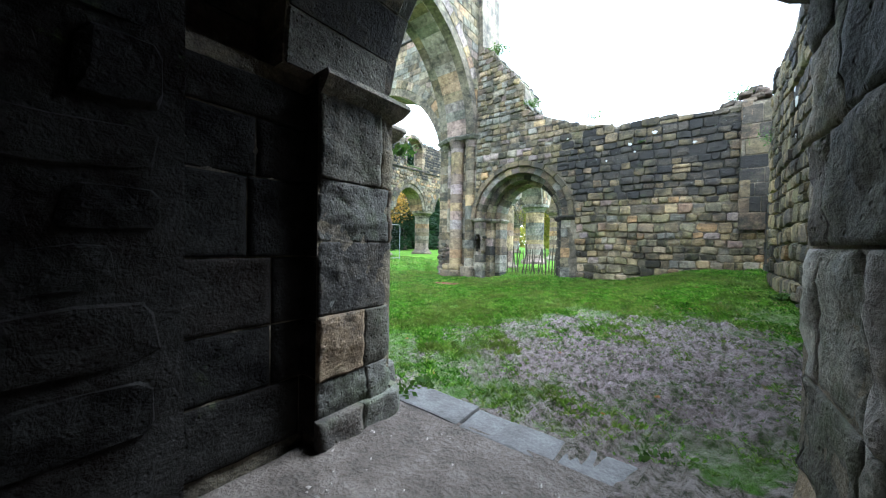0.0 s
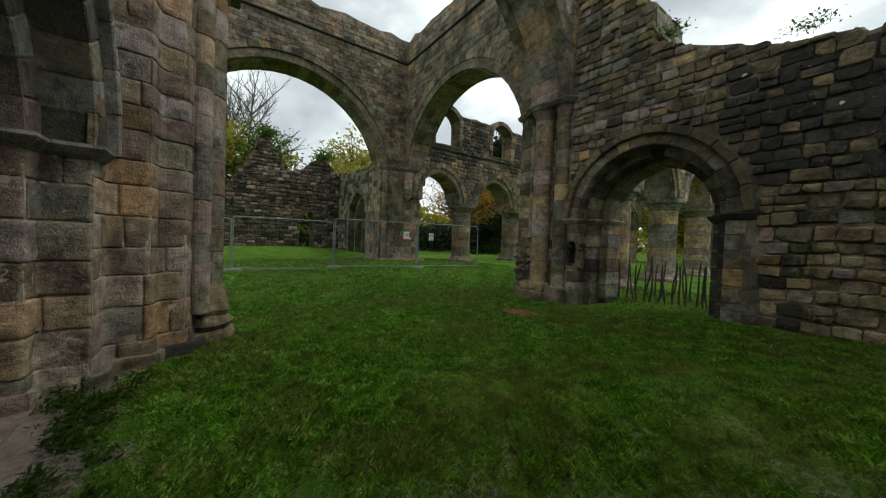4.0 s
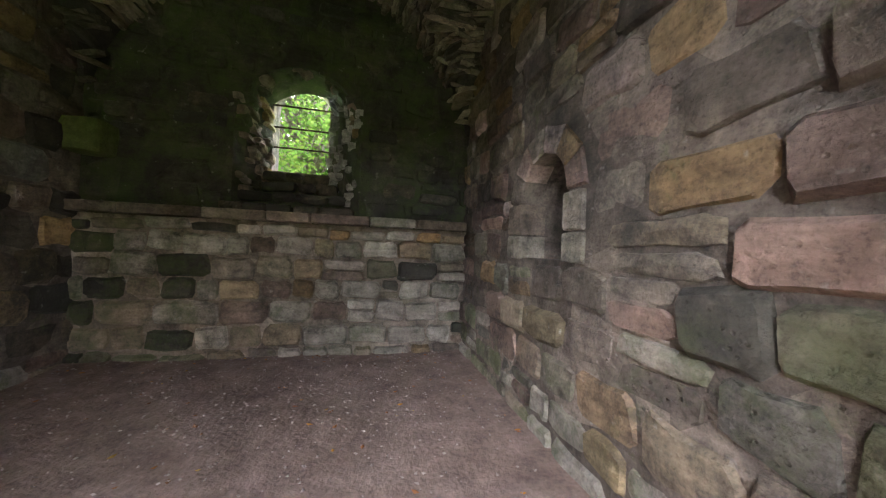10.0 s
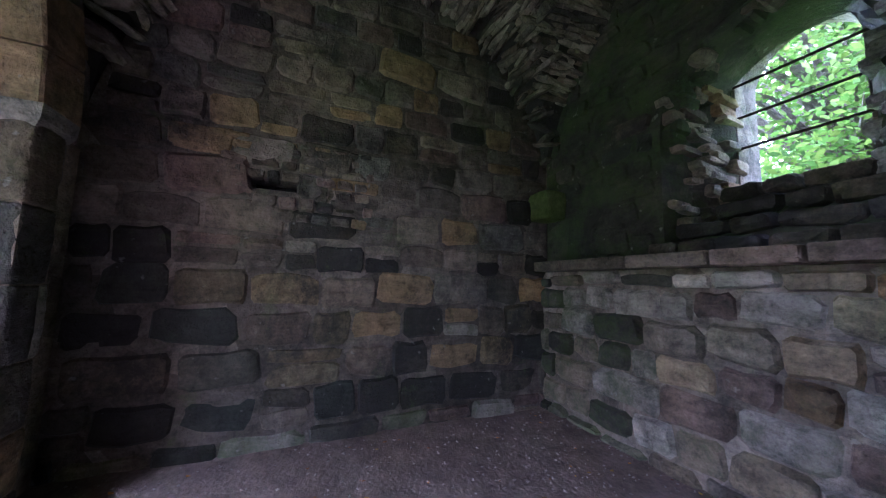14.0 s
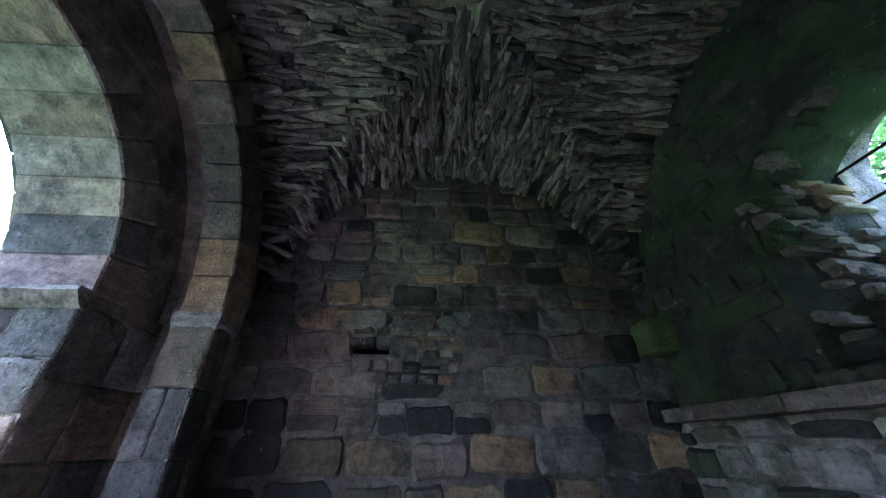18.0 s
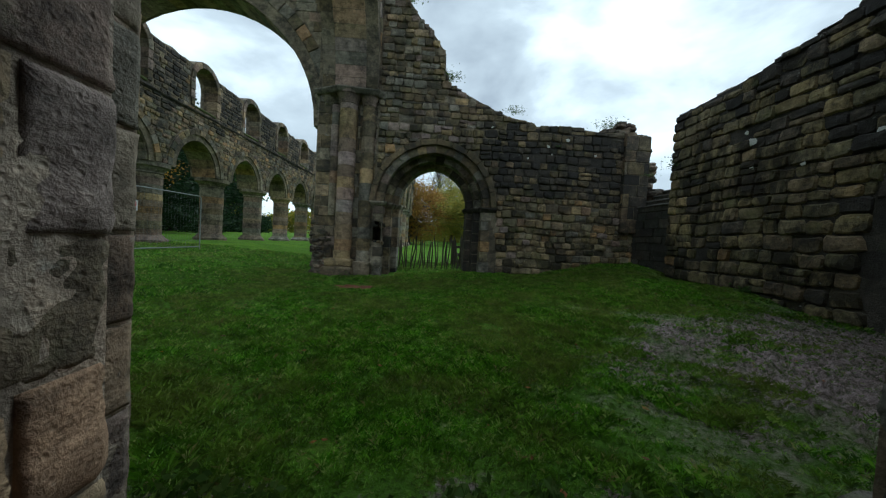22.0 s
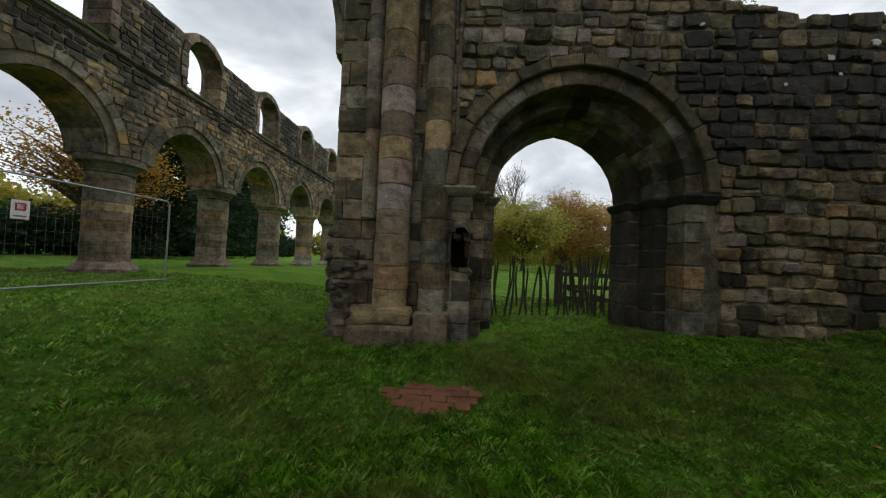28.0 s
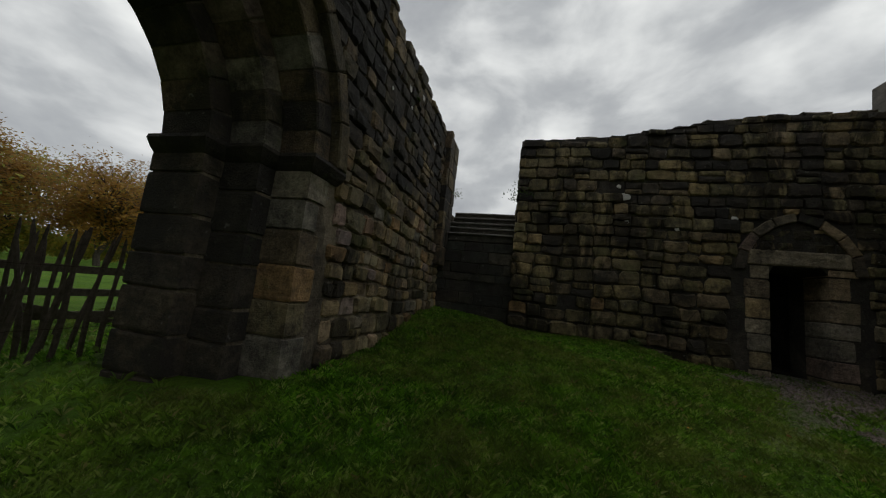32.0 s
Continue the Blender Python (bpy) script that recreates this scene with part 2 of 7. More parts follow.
m_jamb = stone_material("weathered_grey_green_ashlar", [(0.18, 0.17, 0.15), (0.155, 0.14, 0.11), (0.165, 0.155, 0.135), (0.125, 0.12, 0.10), (0.16, 0.135, 0.115)], 0.42, 0.45, green=(0.10, 0.12, 0.055), pits=1.0)


def ground_material():
    m, t, b = surface("grass_and_mud", 0.9)
    b.inputs["Specular IOR Level"].default_value = 0.14
    pos = place_of(t)
    n1 = node(t, "ShaderNodeTexNoise", vector=pos, scale=1.1, detail=8.0, roughness=0.6)
    n2 = node(t, "ShaderNodeTexNoise", vector=pos, scale=18.0, detail=9.0, roughness=0.8)
    turf = ramp(t, n1.outputs[0], [(0.3, (0.06, 0.14, 0.008)), (0.5, (0.10, 0.22, 0.012)), (0.7, (0.16, 0.27, 0.022))])
    turf = mixrgb(t, 1.0, turf, ramp(t, n2.outputs[0], [(0.25, grey(0.55)), (0.7, grey(1.4))]), "MULTIPLY")
    n4 = node(t, "ShaderNodeTexNoise", vector=pos, scale=45.0, detail=5.0, roughness=0.75)
    turf = mixrgb(t, ramp(t, n4.outputs[0], [(0.45, grey(0)), (0.6, grey(0.25))]), turf, (0.07, 0.065, 0.03, 1))
    soil = ramp(t, n2.outputs[0], [(0.40, (0.035, 0.025, 0.022)), (0.47, (0.19, 0.14, 0.138)), (0.57, (0.38, 0.30, 0.305))])
    sep = node(t, "ShaderNodeSeparateXYZ", vector=pos)
    dx = node(t, "ShaderNodeMath", i0=sep.outputs[0], i1=1.4, props={"operation": "ADD"})
    dy = node(t, "ShaderNodeMath", i0=sep.outputs[1], i1=2.3, props={"operation": "SUBTRACT"})
    dx2 = node(t, "ShaderNodeMath", i0=dx.outputs[0], i1=2.7, props={"operation": "DIVIDE"})
    dy2 = node(t, "ShaderNodeMath", i0=dy.outputs[0], i1=2.1, props={"operation": "DIVIDE"})
    px = node(t, "ShaderNodeMath", i0=dx2.outputs[0], i1=2.0, props={"operation": "POWER"})
    py = node(t, "ShaderNodeMath", i0=dy2.outputs[0], i1=2.0, props={"operation": "POWER"})
    d = node(t, "ShaderNodeMath", i0=px.outputs[0], i1=py.outputs[0])
    d = node(t, "ShaderNodeMath", i0=d.outputs[0], i1=0.5, props={"operation": "POWER"})
    n3 = node(t, "ShaderNodeTexNoise", vector=pos, scale=2.2, detail=6.0, roughness=0.7)
    wob = node(t, "ShaderNodeMath", i0=n3.outputs[0], i1=3.0, props={"operation": "MULTIPLY"})
    edge = node(t, "ShaderNodeMath", i0=wob.outputs[0], i1=d.outputs[0], props={"operation": "SUBTRACT"})
    mud = ramp(t, edge.outputs[0], [(0.15, grey(0)), (1.0, grey(0.97))])
    mud = node(t, "ShaderNodeMath", i0=mud, i1=ramp(t, n2.outputs[0], [(0.36, grey(0.7)), (0.52, grey(1))]), props={"operation": "MULTIPLY"}).outputs[0]
    bare = ramp(t, n3.outputs[0], [(0.62, grey(0)), (0.74, grey(0.6))])
    rim = node(t, "ShaderNodeMath", i0=n3.outputs[0], i1=1.55, props={"operation": "MULTIPLY"})
    rim = node(t, "ShaderNodeMath", i0=rim.outputs[0], i1=sep.outputs[1], props={"operation": "SUBTRACT"})
    trod = ramp(t, rim.outputs[0], [(0.0, grey(0)), (0.12, grey(0.85))])
    off = node(t, "ShaderNodeMath", i0=sep.outputs[0], i1=3.6)
    off = node(t, "ShaderNodeMath", i0=off.outputs[0], props={"operation": "ABSOLUTE"})
    near_x = node(t, "ShaderNodeMath", i0=off.outputs[0], i1=4.2, props={"operation": "LESS_THAN"})
    near_y = node(t, "ShaderNodeMath", i0=sep.outputs[1], i1=-5.5, props={"operation": "GREATER_THAN"})
    near_arch = node(t, "ShaderNodeMath", i0=near_x.outputs[0], i1=near_y.outputs[0], props={"operation": "MULTIPLY"})
    trod = node(t, "ShaderNodeMath", i0=trod, i1=near_arch.outputs[0], props={"operation": "MULTIPLY"}).outputs[0]
    bare = node(t, "ShaderNodeMath", i0=bare, i1=trod, props={"operation": "MAXIMUM"}).outputs[0]
    both = node(t, "ShaderNodeMath", i0=mud, i1=bare, props={"operation": "MAXIMUM"})
    link(t, mixrgb(t, both.outputs[0], turf, soil), b.inputs["Base Color"])
    wet = node(t, "ShaderNodeMath", i0=mud, i1=ramp(t, n1.outputs[0], [(0.36, grey(0.2)), (0.52, grey(1))]), props={"operation": "MULTIPLY"})
    link(t, ramp(t, wet.outputs[0], [(0.0, grey(0.9)), (0.8, grey(0.42))]), b.inputs["Roughness"])
    ruts = node(t, "ShaderNodeMath", i0=n2.outputs[0], i1=n3.outputs[0])
    bump = node(t, "ShaderNodeBump", strength=1.0, distance=0.1, height=ruts.outputs[0])
    link(t, bump.outputs[0], b.inputs["Normal"])
    return m


def plain(name, stops, scale=12.0, rough=0.85, metal=0.0, bump=0.3, dist=0.01):
    m, t, b = surface(name, rough, metal)
    n = node(t, "ShaderNodeTexNoise", vector=place_of(t), scale=scale, detail=7.0, roughness=0.65)
    fine = node(t, "ShaderNodeTexNoise", vector=place_of(t), scale=scale * 7, detail=4.0, roughness=0.65)
    c = ramp(t, n.outputs[0], [(0.25 + 0.5 * i / max(1, len(stops) - 1), s) for i, s in enumerate(stops)])
    c = mixrgb(t, 1.0, c, ramp(t, fine.outputs[0], [(0.3, grey(0.75)), (0.7, grey(1.2))]), "MULTIPLY")
    link(t, c, b.inputs["Base Color"])
    add = node(t, "ShaderNodeMath", i0=n.outputs[0], i1=fine.outputs[0])
    link(t, node(t, "ShaderNodeBump", strength=bump, distance=dist, height=add.outputs[0]).outputs[0], b.inputs["Normal"])
    return m


def leaf_material(name, stops):
    m, t, b = surface(name, 0.6)
    rand = node(t, "ShaderNodeNewGeometry").outputs["Random Per Island"]
    c = ramp(t, rand, [(i / max(1, len(stops) - 1), s) for i, s in enumerate(stops)])
    link(t, c, b.inputs["Base Color"])
    tr = node(t, "ShaderNodeBsdfTranslucent", color=c)
    mix = node(t, "ShaderNodeMixShader", fac=0.5)
    out = t.nodes["Material Output"]
    link(t, b.outputs[0], mix.inputs[1])
    link(t, tr.outputs[0], mix.inputs[2])
    link(t, mix.outputs[0], out.inputs[0])
    return m


def blade_material():
    """Grass: a tone for each tuft, drawn by patches towards dry straw or deep green."""
    m, t, b = surface("grass_blades", 0.42)
    b.inputs["Specular IOR Level"].default_value = 0.35
    rand = node(t, "ShaderNodeNewGeometry").outputs["Random Per Island"]
    c = ramp(t, rand, [(0.0, (0.035, 0.10, 0.005)), (0.3, (0.07, 0.18, 0.007)), (0.6, (0.12, 0.28, 0.012)), (0.84, (0.21, 0.41, 0.035)), (0.95, (0.36, 0.44, 0.13)), (1.0, (0.26, 0.20, 0.09))])
    pos = place_of(t)
    n1 = node(t, "ShaderNodeTexNoise", vector=pos, scale=0.9, detail=4.0, roughness=0.6)
    n2 = node(t, "ShaderNodeTexNoise", vector=pos, scale=4.5, detail=4.0, roughness=0.6)
    c = mixrgb(t, ramp(t, n1.outputs[0], [(0.42, grey(0)), (0.62, grey(0.6))]), c, (0.19, 0.20, 0.05, 1))
    c = mixrgb(t, 1.0, c, ramp(t, n2.outputs[0], [(0.3, grey(0.6)), (0.5, grey(1.0)), (0.7, grey(1.45))]), "MULTIPLY")
    link(t, c, b.inputs["Base Color"])
    tr = node(t, "ShaderNodeBsdfTranslucent", color=c)
    mix = node(t, "ShaderNodeMixShader", fac=0.35)
    link(t, b.outputs[0], mix.inputs[1])
    link(t, tr.outputs[0], mix.inputs[2])
    link(t, mix.outputs[0], t.nodes["Material Output"].inputs[0])
    return m


m_ground = ground_material()
m_earth = plain("trodden_earth", [(0.11, 0.077, 0.063), (0.198, 0.145, 0.12), (0.305, 0.232, 0.198)], 4.5, 0.8, bump=0.6, dist=0.03)
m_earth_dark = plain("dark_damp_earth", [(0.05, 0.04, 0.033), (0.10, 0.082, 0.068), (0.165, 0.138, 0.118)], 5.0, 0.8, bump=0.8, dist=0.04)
m_slab = plain("worn_flagstone", [(0.055, 0.05, 0.046), (0.10, 0.094, 0.09), (0.15, 0.145, 0.14)], 6.0, 0.7, bump=0.7)
m_sill = plain("earth_stained_sill", [(0.085, 0.066, 0.055), (0.16, 0.128, 0.108), (0.23, 0.19, 0.165)], 3.5, 0.75, bump=0.7, dist=0.02)
m_blade = blade_material()
m_leaf_y = leaf_material("autumn_leaves", [(0.24, 0.24, 0.03), (0.42, 0.36, 0.05), (0.28, 0.29, 0.05), (0.17, 0.21, 0.035), (0.52, 0.39, 0.07)])
m_leaf_o = leaf_material("rusty_leaves", [(0.40, 0.21, 0.04), (0.30, 0.15, 0.03), (0.46, 0.28, 0.05), (0.26, 0.2, 0.035)])
m_litter = leaf_material("fallen_leaves", [(0.45, 0.20, 0.02), (0.16, 0.07, 0.03), (0.30, 0.12, 0.03), (0.12, 0.06, 0.03), (0.5, 0.32, 0.05)])
m_grit = plain("grit", [(0.12, 0.10, 0.09), (0.30, 0.26, 0.23), (0.45, 0.42, 0.38)], 9.0, 0.9)
# wet step stone, its tone raised for sky light on the nosings
m_wet = plain("wet_worn_step_sky_pale", [(0.14, 0.135, 0.125), (0.26, 0.25, 0.235), (0.36, 0.35, 0.33)], 7.0, 0.25, bump=0.5)
m_lichen = plain("white_lichen", [(0.5, 0.5, 0.46), (0.68, 0.68, 0.64)], 30.0, 0.95)
m_moss = plain("bright_moss", [(0.05, 0.065, 0.02), (0.085, 0.105, 0.033), (0.12, 0.145, 0.055)], 12.0, 0.95)
m_leaf_g = leaf_material("green_leaves", [(0.05, 0.10, 0.015), (0.09, 0.17, 0.03), (0.14, 0.20, 0.04), (0.04, 0.08, 0.02)])
# darker copy of the green leaves, with shade put into their colour
m_leaf_w = leaf_material("shaded_green_leaves", [(0.025, 0.055, 0.008), (0.04, 0.085, 0.012), (0.07, 0.11, 0.02), (0.02, 0.04, 0.008)])
m_leaf_d = leaf_material("dark_evergreen", [(0.012, 0.03, 0.012), (0.02, 0.045, 0.016), (0.03, 0.055, 0.02)])
m_ivy = leaf_material("ivy", [(0.04, 0.085, 0.012), (0.07, 0.13, 0.02), (0.10, 0.15, 0.03)])
m_bark = plain("bark", [(0.06, 0.05, 0.04), (0.11, 0.095, 0.08), (0.16, 0.14, 0.12)], 14.0, 0.95, bump=0.9, dist=0.03)
m_stake = plain("weathered_chestnut", [(0.045, 0.035, 0.028), (0.09, 0.075, 0.06), (0.14, 0.12, 0.10)], 22.0, 0.9, bump=0.6)
m_steel = plain("galvanised_steel", [(0.22, 0.235, 0.24), (0.31, 0.325, 0.33)], 8.0, 0.5, 0.6, bump=0.05)
m_iron = plain("rusty_iron", [(0.03, 0.02, 0.015), (0.06, 0.035, 0.025)], 20.0, 0.7, 0.5)
m_foot = plain("concrete_block", [(0.25, 0.25, 0.24), (0.36, 0.36, 0.34)], 15.0, 0.9)
m_white = plain("white_board", [(0.72, 0.72, 0.72), (0.8, 0.8, 0.8)], 5.0, 0.5, bump=0.02)
m_signred = plain("red_print", [(0.5, 0.03, 0.03), (0.55, 0.04, 0.04)], 5.0, 0.5, bump=0.02)
m_signgreen = plain("green_print", [(0.03, 0.2, 0.12), (0.04, 0.24, 0.14)], 5.0, 0.5, bump=0.02)
m_greyprint = plain("grey_print", [(0.2, 0.2, 0.21), (0.25, 0.25, 0.26)], 5.0, 0.5, bump=0.02)
m_brick = plain("worn_red_tile", [(0.04, 0.035, 0.018), (0.14, 0.055, 0.028), (0.20, 0.085, 0.042), (0.09, 0.075, 0.035)], 5.0, 0.75, bump=0.5)

# ---- building kit ----
rng = random.Random(7)
UP = Vector((0, 0, 1))
EX, EY = Vector((1, 0, 0)), Vector((0, 1, 0))


def raw_mesh(name, verts, faces, mats, idx=None):
    me = bpy.data.meshes.new(name)
    me.from_pydata([tuple(v) for v in verts], [], [tuple(f) for f in faces])
    for m in mats:
        me.materials.append(m)
    if idx is not None:
        me.polygons.foreach_set("material_index", idx)
    me.update()
    return me


def part(name, data, material, parent, label=""):
    """Links a bmesh or a mesh as one object under a thing or a part."""
    if isinstance(data, bmesh.types.BMesh):
        me = bpy.data.meshes.new(name)
        data.to_mesh(me)
        data.free()
        me.materials.append(material)
    else:
        me = data
    ob = new(name, me)
    if parent is not None:
        ob.parent = parent
        ob.matrix_parent_inverse = parent.matrix_basis.inverted()
    return tagged(ob, label) if label else ob


def structure(name, label, category):
    return tagged(new(name), label, category, kind="structure")


def thing(name, x, y, z, label, category, group="", rz=0):
    ob = tagged(new(name), label, category, group)
    ob.matrix_basis = pose(x, y, z, 0, 0, rz)
    return ob


def unit_stone(seed, worn=False):
    """A block with chipped arrises; a worn one has an uneven outline and face."""
    r = random.Random(seed)
    jx, jy = (0.055, 0.115) if worn else (0.012, 0.02)
    k = 0.15 if worn else 0.05
    cut = [(r.uniform(0.3, 1.5) * k * 0.7, r.uniform(0.3, 1.5) * k * 1.3) for _ in range(4)]
    ring = []
    for (sx, sy), (cx, cy), turn in zip(((-1, -1), (1, -1), (1, 1), (-1, 1)), cut, (0, 1, 0, 1)):
        ox, oy = r.uniform(-jx, jx * 0.3) * sx, r.uniform(-jy, jy * 0.3) * sy
        two = [(sx * 0.5 + ox, sy * (0.5 - cy) + oy), (sx * (0.5 - cx) + ox, sy * 0.5 + oy)]
        ring += two[::-1] if turn else two
    # a point in the middle of each long side, so that beds are not ruled lines
    ring.insert(2, ((ring[1][0] + ring[2][0]) / 2 + r.uniform(-0.1, 0.1), (ring[1][1] + ring[2][1]) / 2 + r.uniform(-jy, jy) * 0.7))
    ring.insert(7, ((ring[6][0] + ring[7][0]) / 2 + r.uniform(-0.1, 0.1), (ring[6][1] + ring[7][1]) / 2 + r.uniform(-jy, jy) * 0.7))
    n = len(ring)
    vs, fs = [], []
    low = 0.25 if worn else 0.45
    bx, by = (0.055, 0.105) if worn else (0.02, 0.035)
    for x, y in ring:
        vs.append((x, y, -0.5))
    for x, y in ring:
        vs.append((x, y, low + (r.uniform(-0.05, 0.02) if worn else 0)))
    for x, y in ring:
        vs.append((x - math.copysign(min(abs(x), bx), x) * (1 if abs(x) > 0.3 else 0), y - math.copysign(by, y) * (1 if abs(y) > 0.3 else 0), 0.5 + (r.uniform(-0.06, 0.05) if worn else r.uniform(-0.012, 0.012))))
    inner = []
    for q, (x, y) in enumerate(((-0.24, r.uniform(-0.1, 0.1)), (0.24, r.uniform(-0.1, 0.1)))):
        vs.append((x + r.uniform(-0.08, 0.08), y, 0.5 + (r.uniform(-0.03, 0.10) if worn else r.uniform(-0.01, 0.015))))
        inner.append(3 * n + q)
    for i in range(n):
        j = (i + 1) % n
        fs += [(i, j, n + j, n + i), (n + i, n + j, 2 * n + j, 2 * n + i)]
    left, right = inner
    for i in range(n):
        j = (i + 1) % n
        mx = (vs[2 * n + i][0] + vs[2 * n + j][0]) / 2
        fs.append((2 * n + i, 2 * n + j, left if mx < 0 else right))
    own = {}
    for i in range(n):
        j = (i + 1) % n
        own[i] = left if (vs[2 * n + i][0] + vs[2 * n + j][0]) / 2 < 0 else right
    for i in range(n):
        if own[(i - 1) % n] != own[i]:
            fs.append((own[(i - 1) % n], 2 * n + i, own[i]))
    return vs, fs


STONES = [unit_stone(i) for i in range(8)]
ROUGH = [unit_stone(50 + i, True) for i in range(14)]
STONE_NP = {False: [(np.array(v), f) for v, f in STONES], True: [(np.array(v), f) for v, f in ROUGH]}
stone_cache = {}


def stone_mesh(mat, i, rough):
    key = (mat.name, i, rough)
    if key not in stone_cache:
        v, f = (ROUGH if rough else STONES)[i]
        me = raw_mesh("stone", v, f, [mat])
        stone_cache[key] = me
    return stone_cache[key]


class Masonry:
    """Stones of one wall: the ones near a stretch of the plan become objects, the rest one mesh."""

    def __init__(self, owner, near, limit=300, rough=False, name="stone"):
        self.owner, self.near, self.limit, self.rough, self.name, self.items = owner, Vector(near), limit, rough, name, []

    def add(self, centre, u, n, length, height, depth, mat, tilt=0.0):
        u, n = Vector(u), Vector(n)
        w = n.cross(u)
        if tilt:
            c, s = math.cos(tilt), math.sin(tilt)
            u, w = u * c + w * s, w * c - u * s
        self.items.append((Vector(centre), u * length, w * height, n * depth, mat, rng.randrange(14 if self.rough else 8)))

    def done(self):
        self.items.sort(key=lambda it: (it[0] - self.near).length)
        for c, u, w, n, mat, i in self.items[: self.limit]:
            ob = new(self.name, stone_mesh(mat, i, self.rough))
            ob.parent = self.owner
            ob.matrix_basis = Matrix(((u.x, w.x, n.x, c.x), (u.y, w.y, n.y, c.y), (u.z, w.z, n.z, c.z), (0, 0, 0, 1)))
        rest = self.items[self.limit:]
        if rest:
            mats, verts, faces, idx, base = [], [], [], [], 0
            for c, u, w, n, mat, i in rest:
                if mat not in mats:
                    mats.append(mat)
                v, f = STONE_NP[self.rough][i]
                m = np.array((u, w, n))
                verts.append(v @ m + np.array(c))
                faces += [tuple(k + base for k in face) for face in f]
                idx += [mats.index(mat)] * len(f)
                base += len(v)
            me = raw_mesh("stonework", np.concatenate(verts).tolist(), faces, mats, idx)
            ob = part("stonework", me, None, self.owner)
            tagged(ob, kind="stuff")
        self.items = []


def inside(poly, x, y):
    hit, j = False, len(poly) - 1
    for i in range(len(poly)):
        (xi, yi), (xj, yj) = poly[i], poly[j]
        if (yi > y) != (yj > y) and x < (xj - xi) * (y - yi) / (yj - yi) + xi:
            hit = not hit
        j = i
    return hit


# a stone that meets an edge is tried whole, then cut shorter, then cut lower
TRIMS = ((0, 1, 0, 1), (0, 0.7, 0, 1), (0.3, 1, 0, 1), (0, 0.45, 0, 1), (0.55, 1, 0, 1), (0, 1, 0, 0.55), (0, 0.5, 0, 0.55), (0.5, 1, 0, 0.55), (0, 1, 0.5, 1))


def lay(mas, origin, u, n, outline, holes, choose, course=(0.2, 0.3), length=(0.3, 0.6), proud=0.012, depth=0.18, gap=0.01, skip=0.0, wild=0.0):
    """Courses of stones over a wall's face; outline and holes in (along, up)."""
    u, n = Vector(u), Vector(n)
    lo, hi = min(p[0] for p in outline), max(p[0] for p in outline)
    z, top = min(p[1] for p in outline), max(p[1] for p in outline)
    while z < top:
        h = rng.uniform(*course)
        x = lo - rng.uniform(0, length[1])
        while x < hi:
            l = rng.uniform(*length) * (1.15 if h > sum(course) / 2 else 0.9)
            a, b = max(x, lo), min(x + l, hi)
            x += l
            if b - a < 0.07 or rng.random() < skip:
                continue
            w, found = b - a, False
            for f0, f1, g0, g1 in TRIMS:
                a2, b2, za, zb = a + w * f0, a + w * f1, z + h * g0, z + h * g1
                if b2 - a2 < 0.09:
                    continue
                cx, cz = (a2 + b2) / 2, (za + zb) / 2
                if not (inside(outline, cx, zb - 0.15 * h) and inside(outline, cx, za + 0.15 * h) and inside(outline, a2 + 0.03, cz) and inside(outline, b2 - 0.03, cz)):
                    continue
                if any(inside(q, px, pz) for q in holes for px in (a2 + 0.02, cx, b2 - 0.02) for pz in (za + 0.03, cz, zb - 0.03)):
                    continue
                found = True
                break
            if not found:
                continue
            a, b, h_in = a2, b2, zb - za
            out = proud + (rng.uniform(-0.022, 0.018) if mas.rough else rng.uniform(-0.008, 0.012)) + (rng.uniform(-wild, wild) if wild else 0)
            drift = 0.05 * noise.noise((cx * 1.1, z * 0.6, 3.3)) if mas.rough else 0.0
            c = Vector(origin) + u * cx + UP * (cz + drift) + n * (out - depth / 2)
            g = gap + 0.002 if mas.rough else gap
            if mas.rough and h_in > 0.22 and rng.random() < 0.15:
                k = rng.uniform(0.4, 0.6)
                for q0, q1 in ((0, k), (k, 1)):
                    mas.add(c + UP * (h_in * ((q0 + q1) / 2 - 0.5)) + n * rng.uniform(-0.012, 0.006), u, n, b - a - g, h_in * (q1 - q0) - g, depth, choose(cx, cz), rng.uniform(-0.03, 0.03))
                continue
            mas.add(c, u, n, b - a - g, (h_in - g) * (rng.uniform(0.92, 1.08) if mas.rough else 1), depth, choose(cx, cz), rng.uniform(-0.012, 0.012) + rng.uniform(-wild, wild) * 1.6)
        z += h


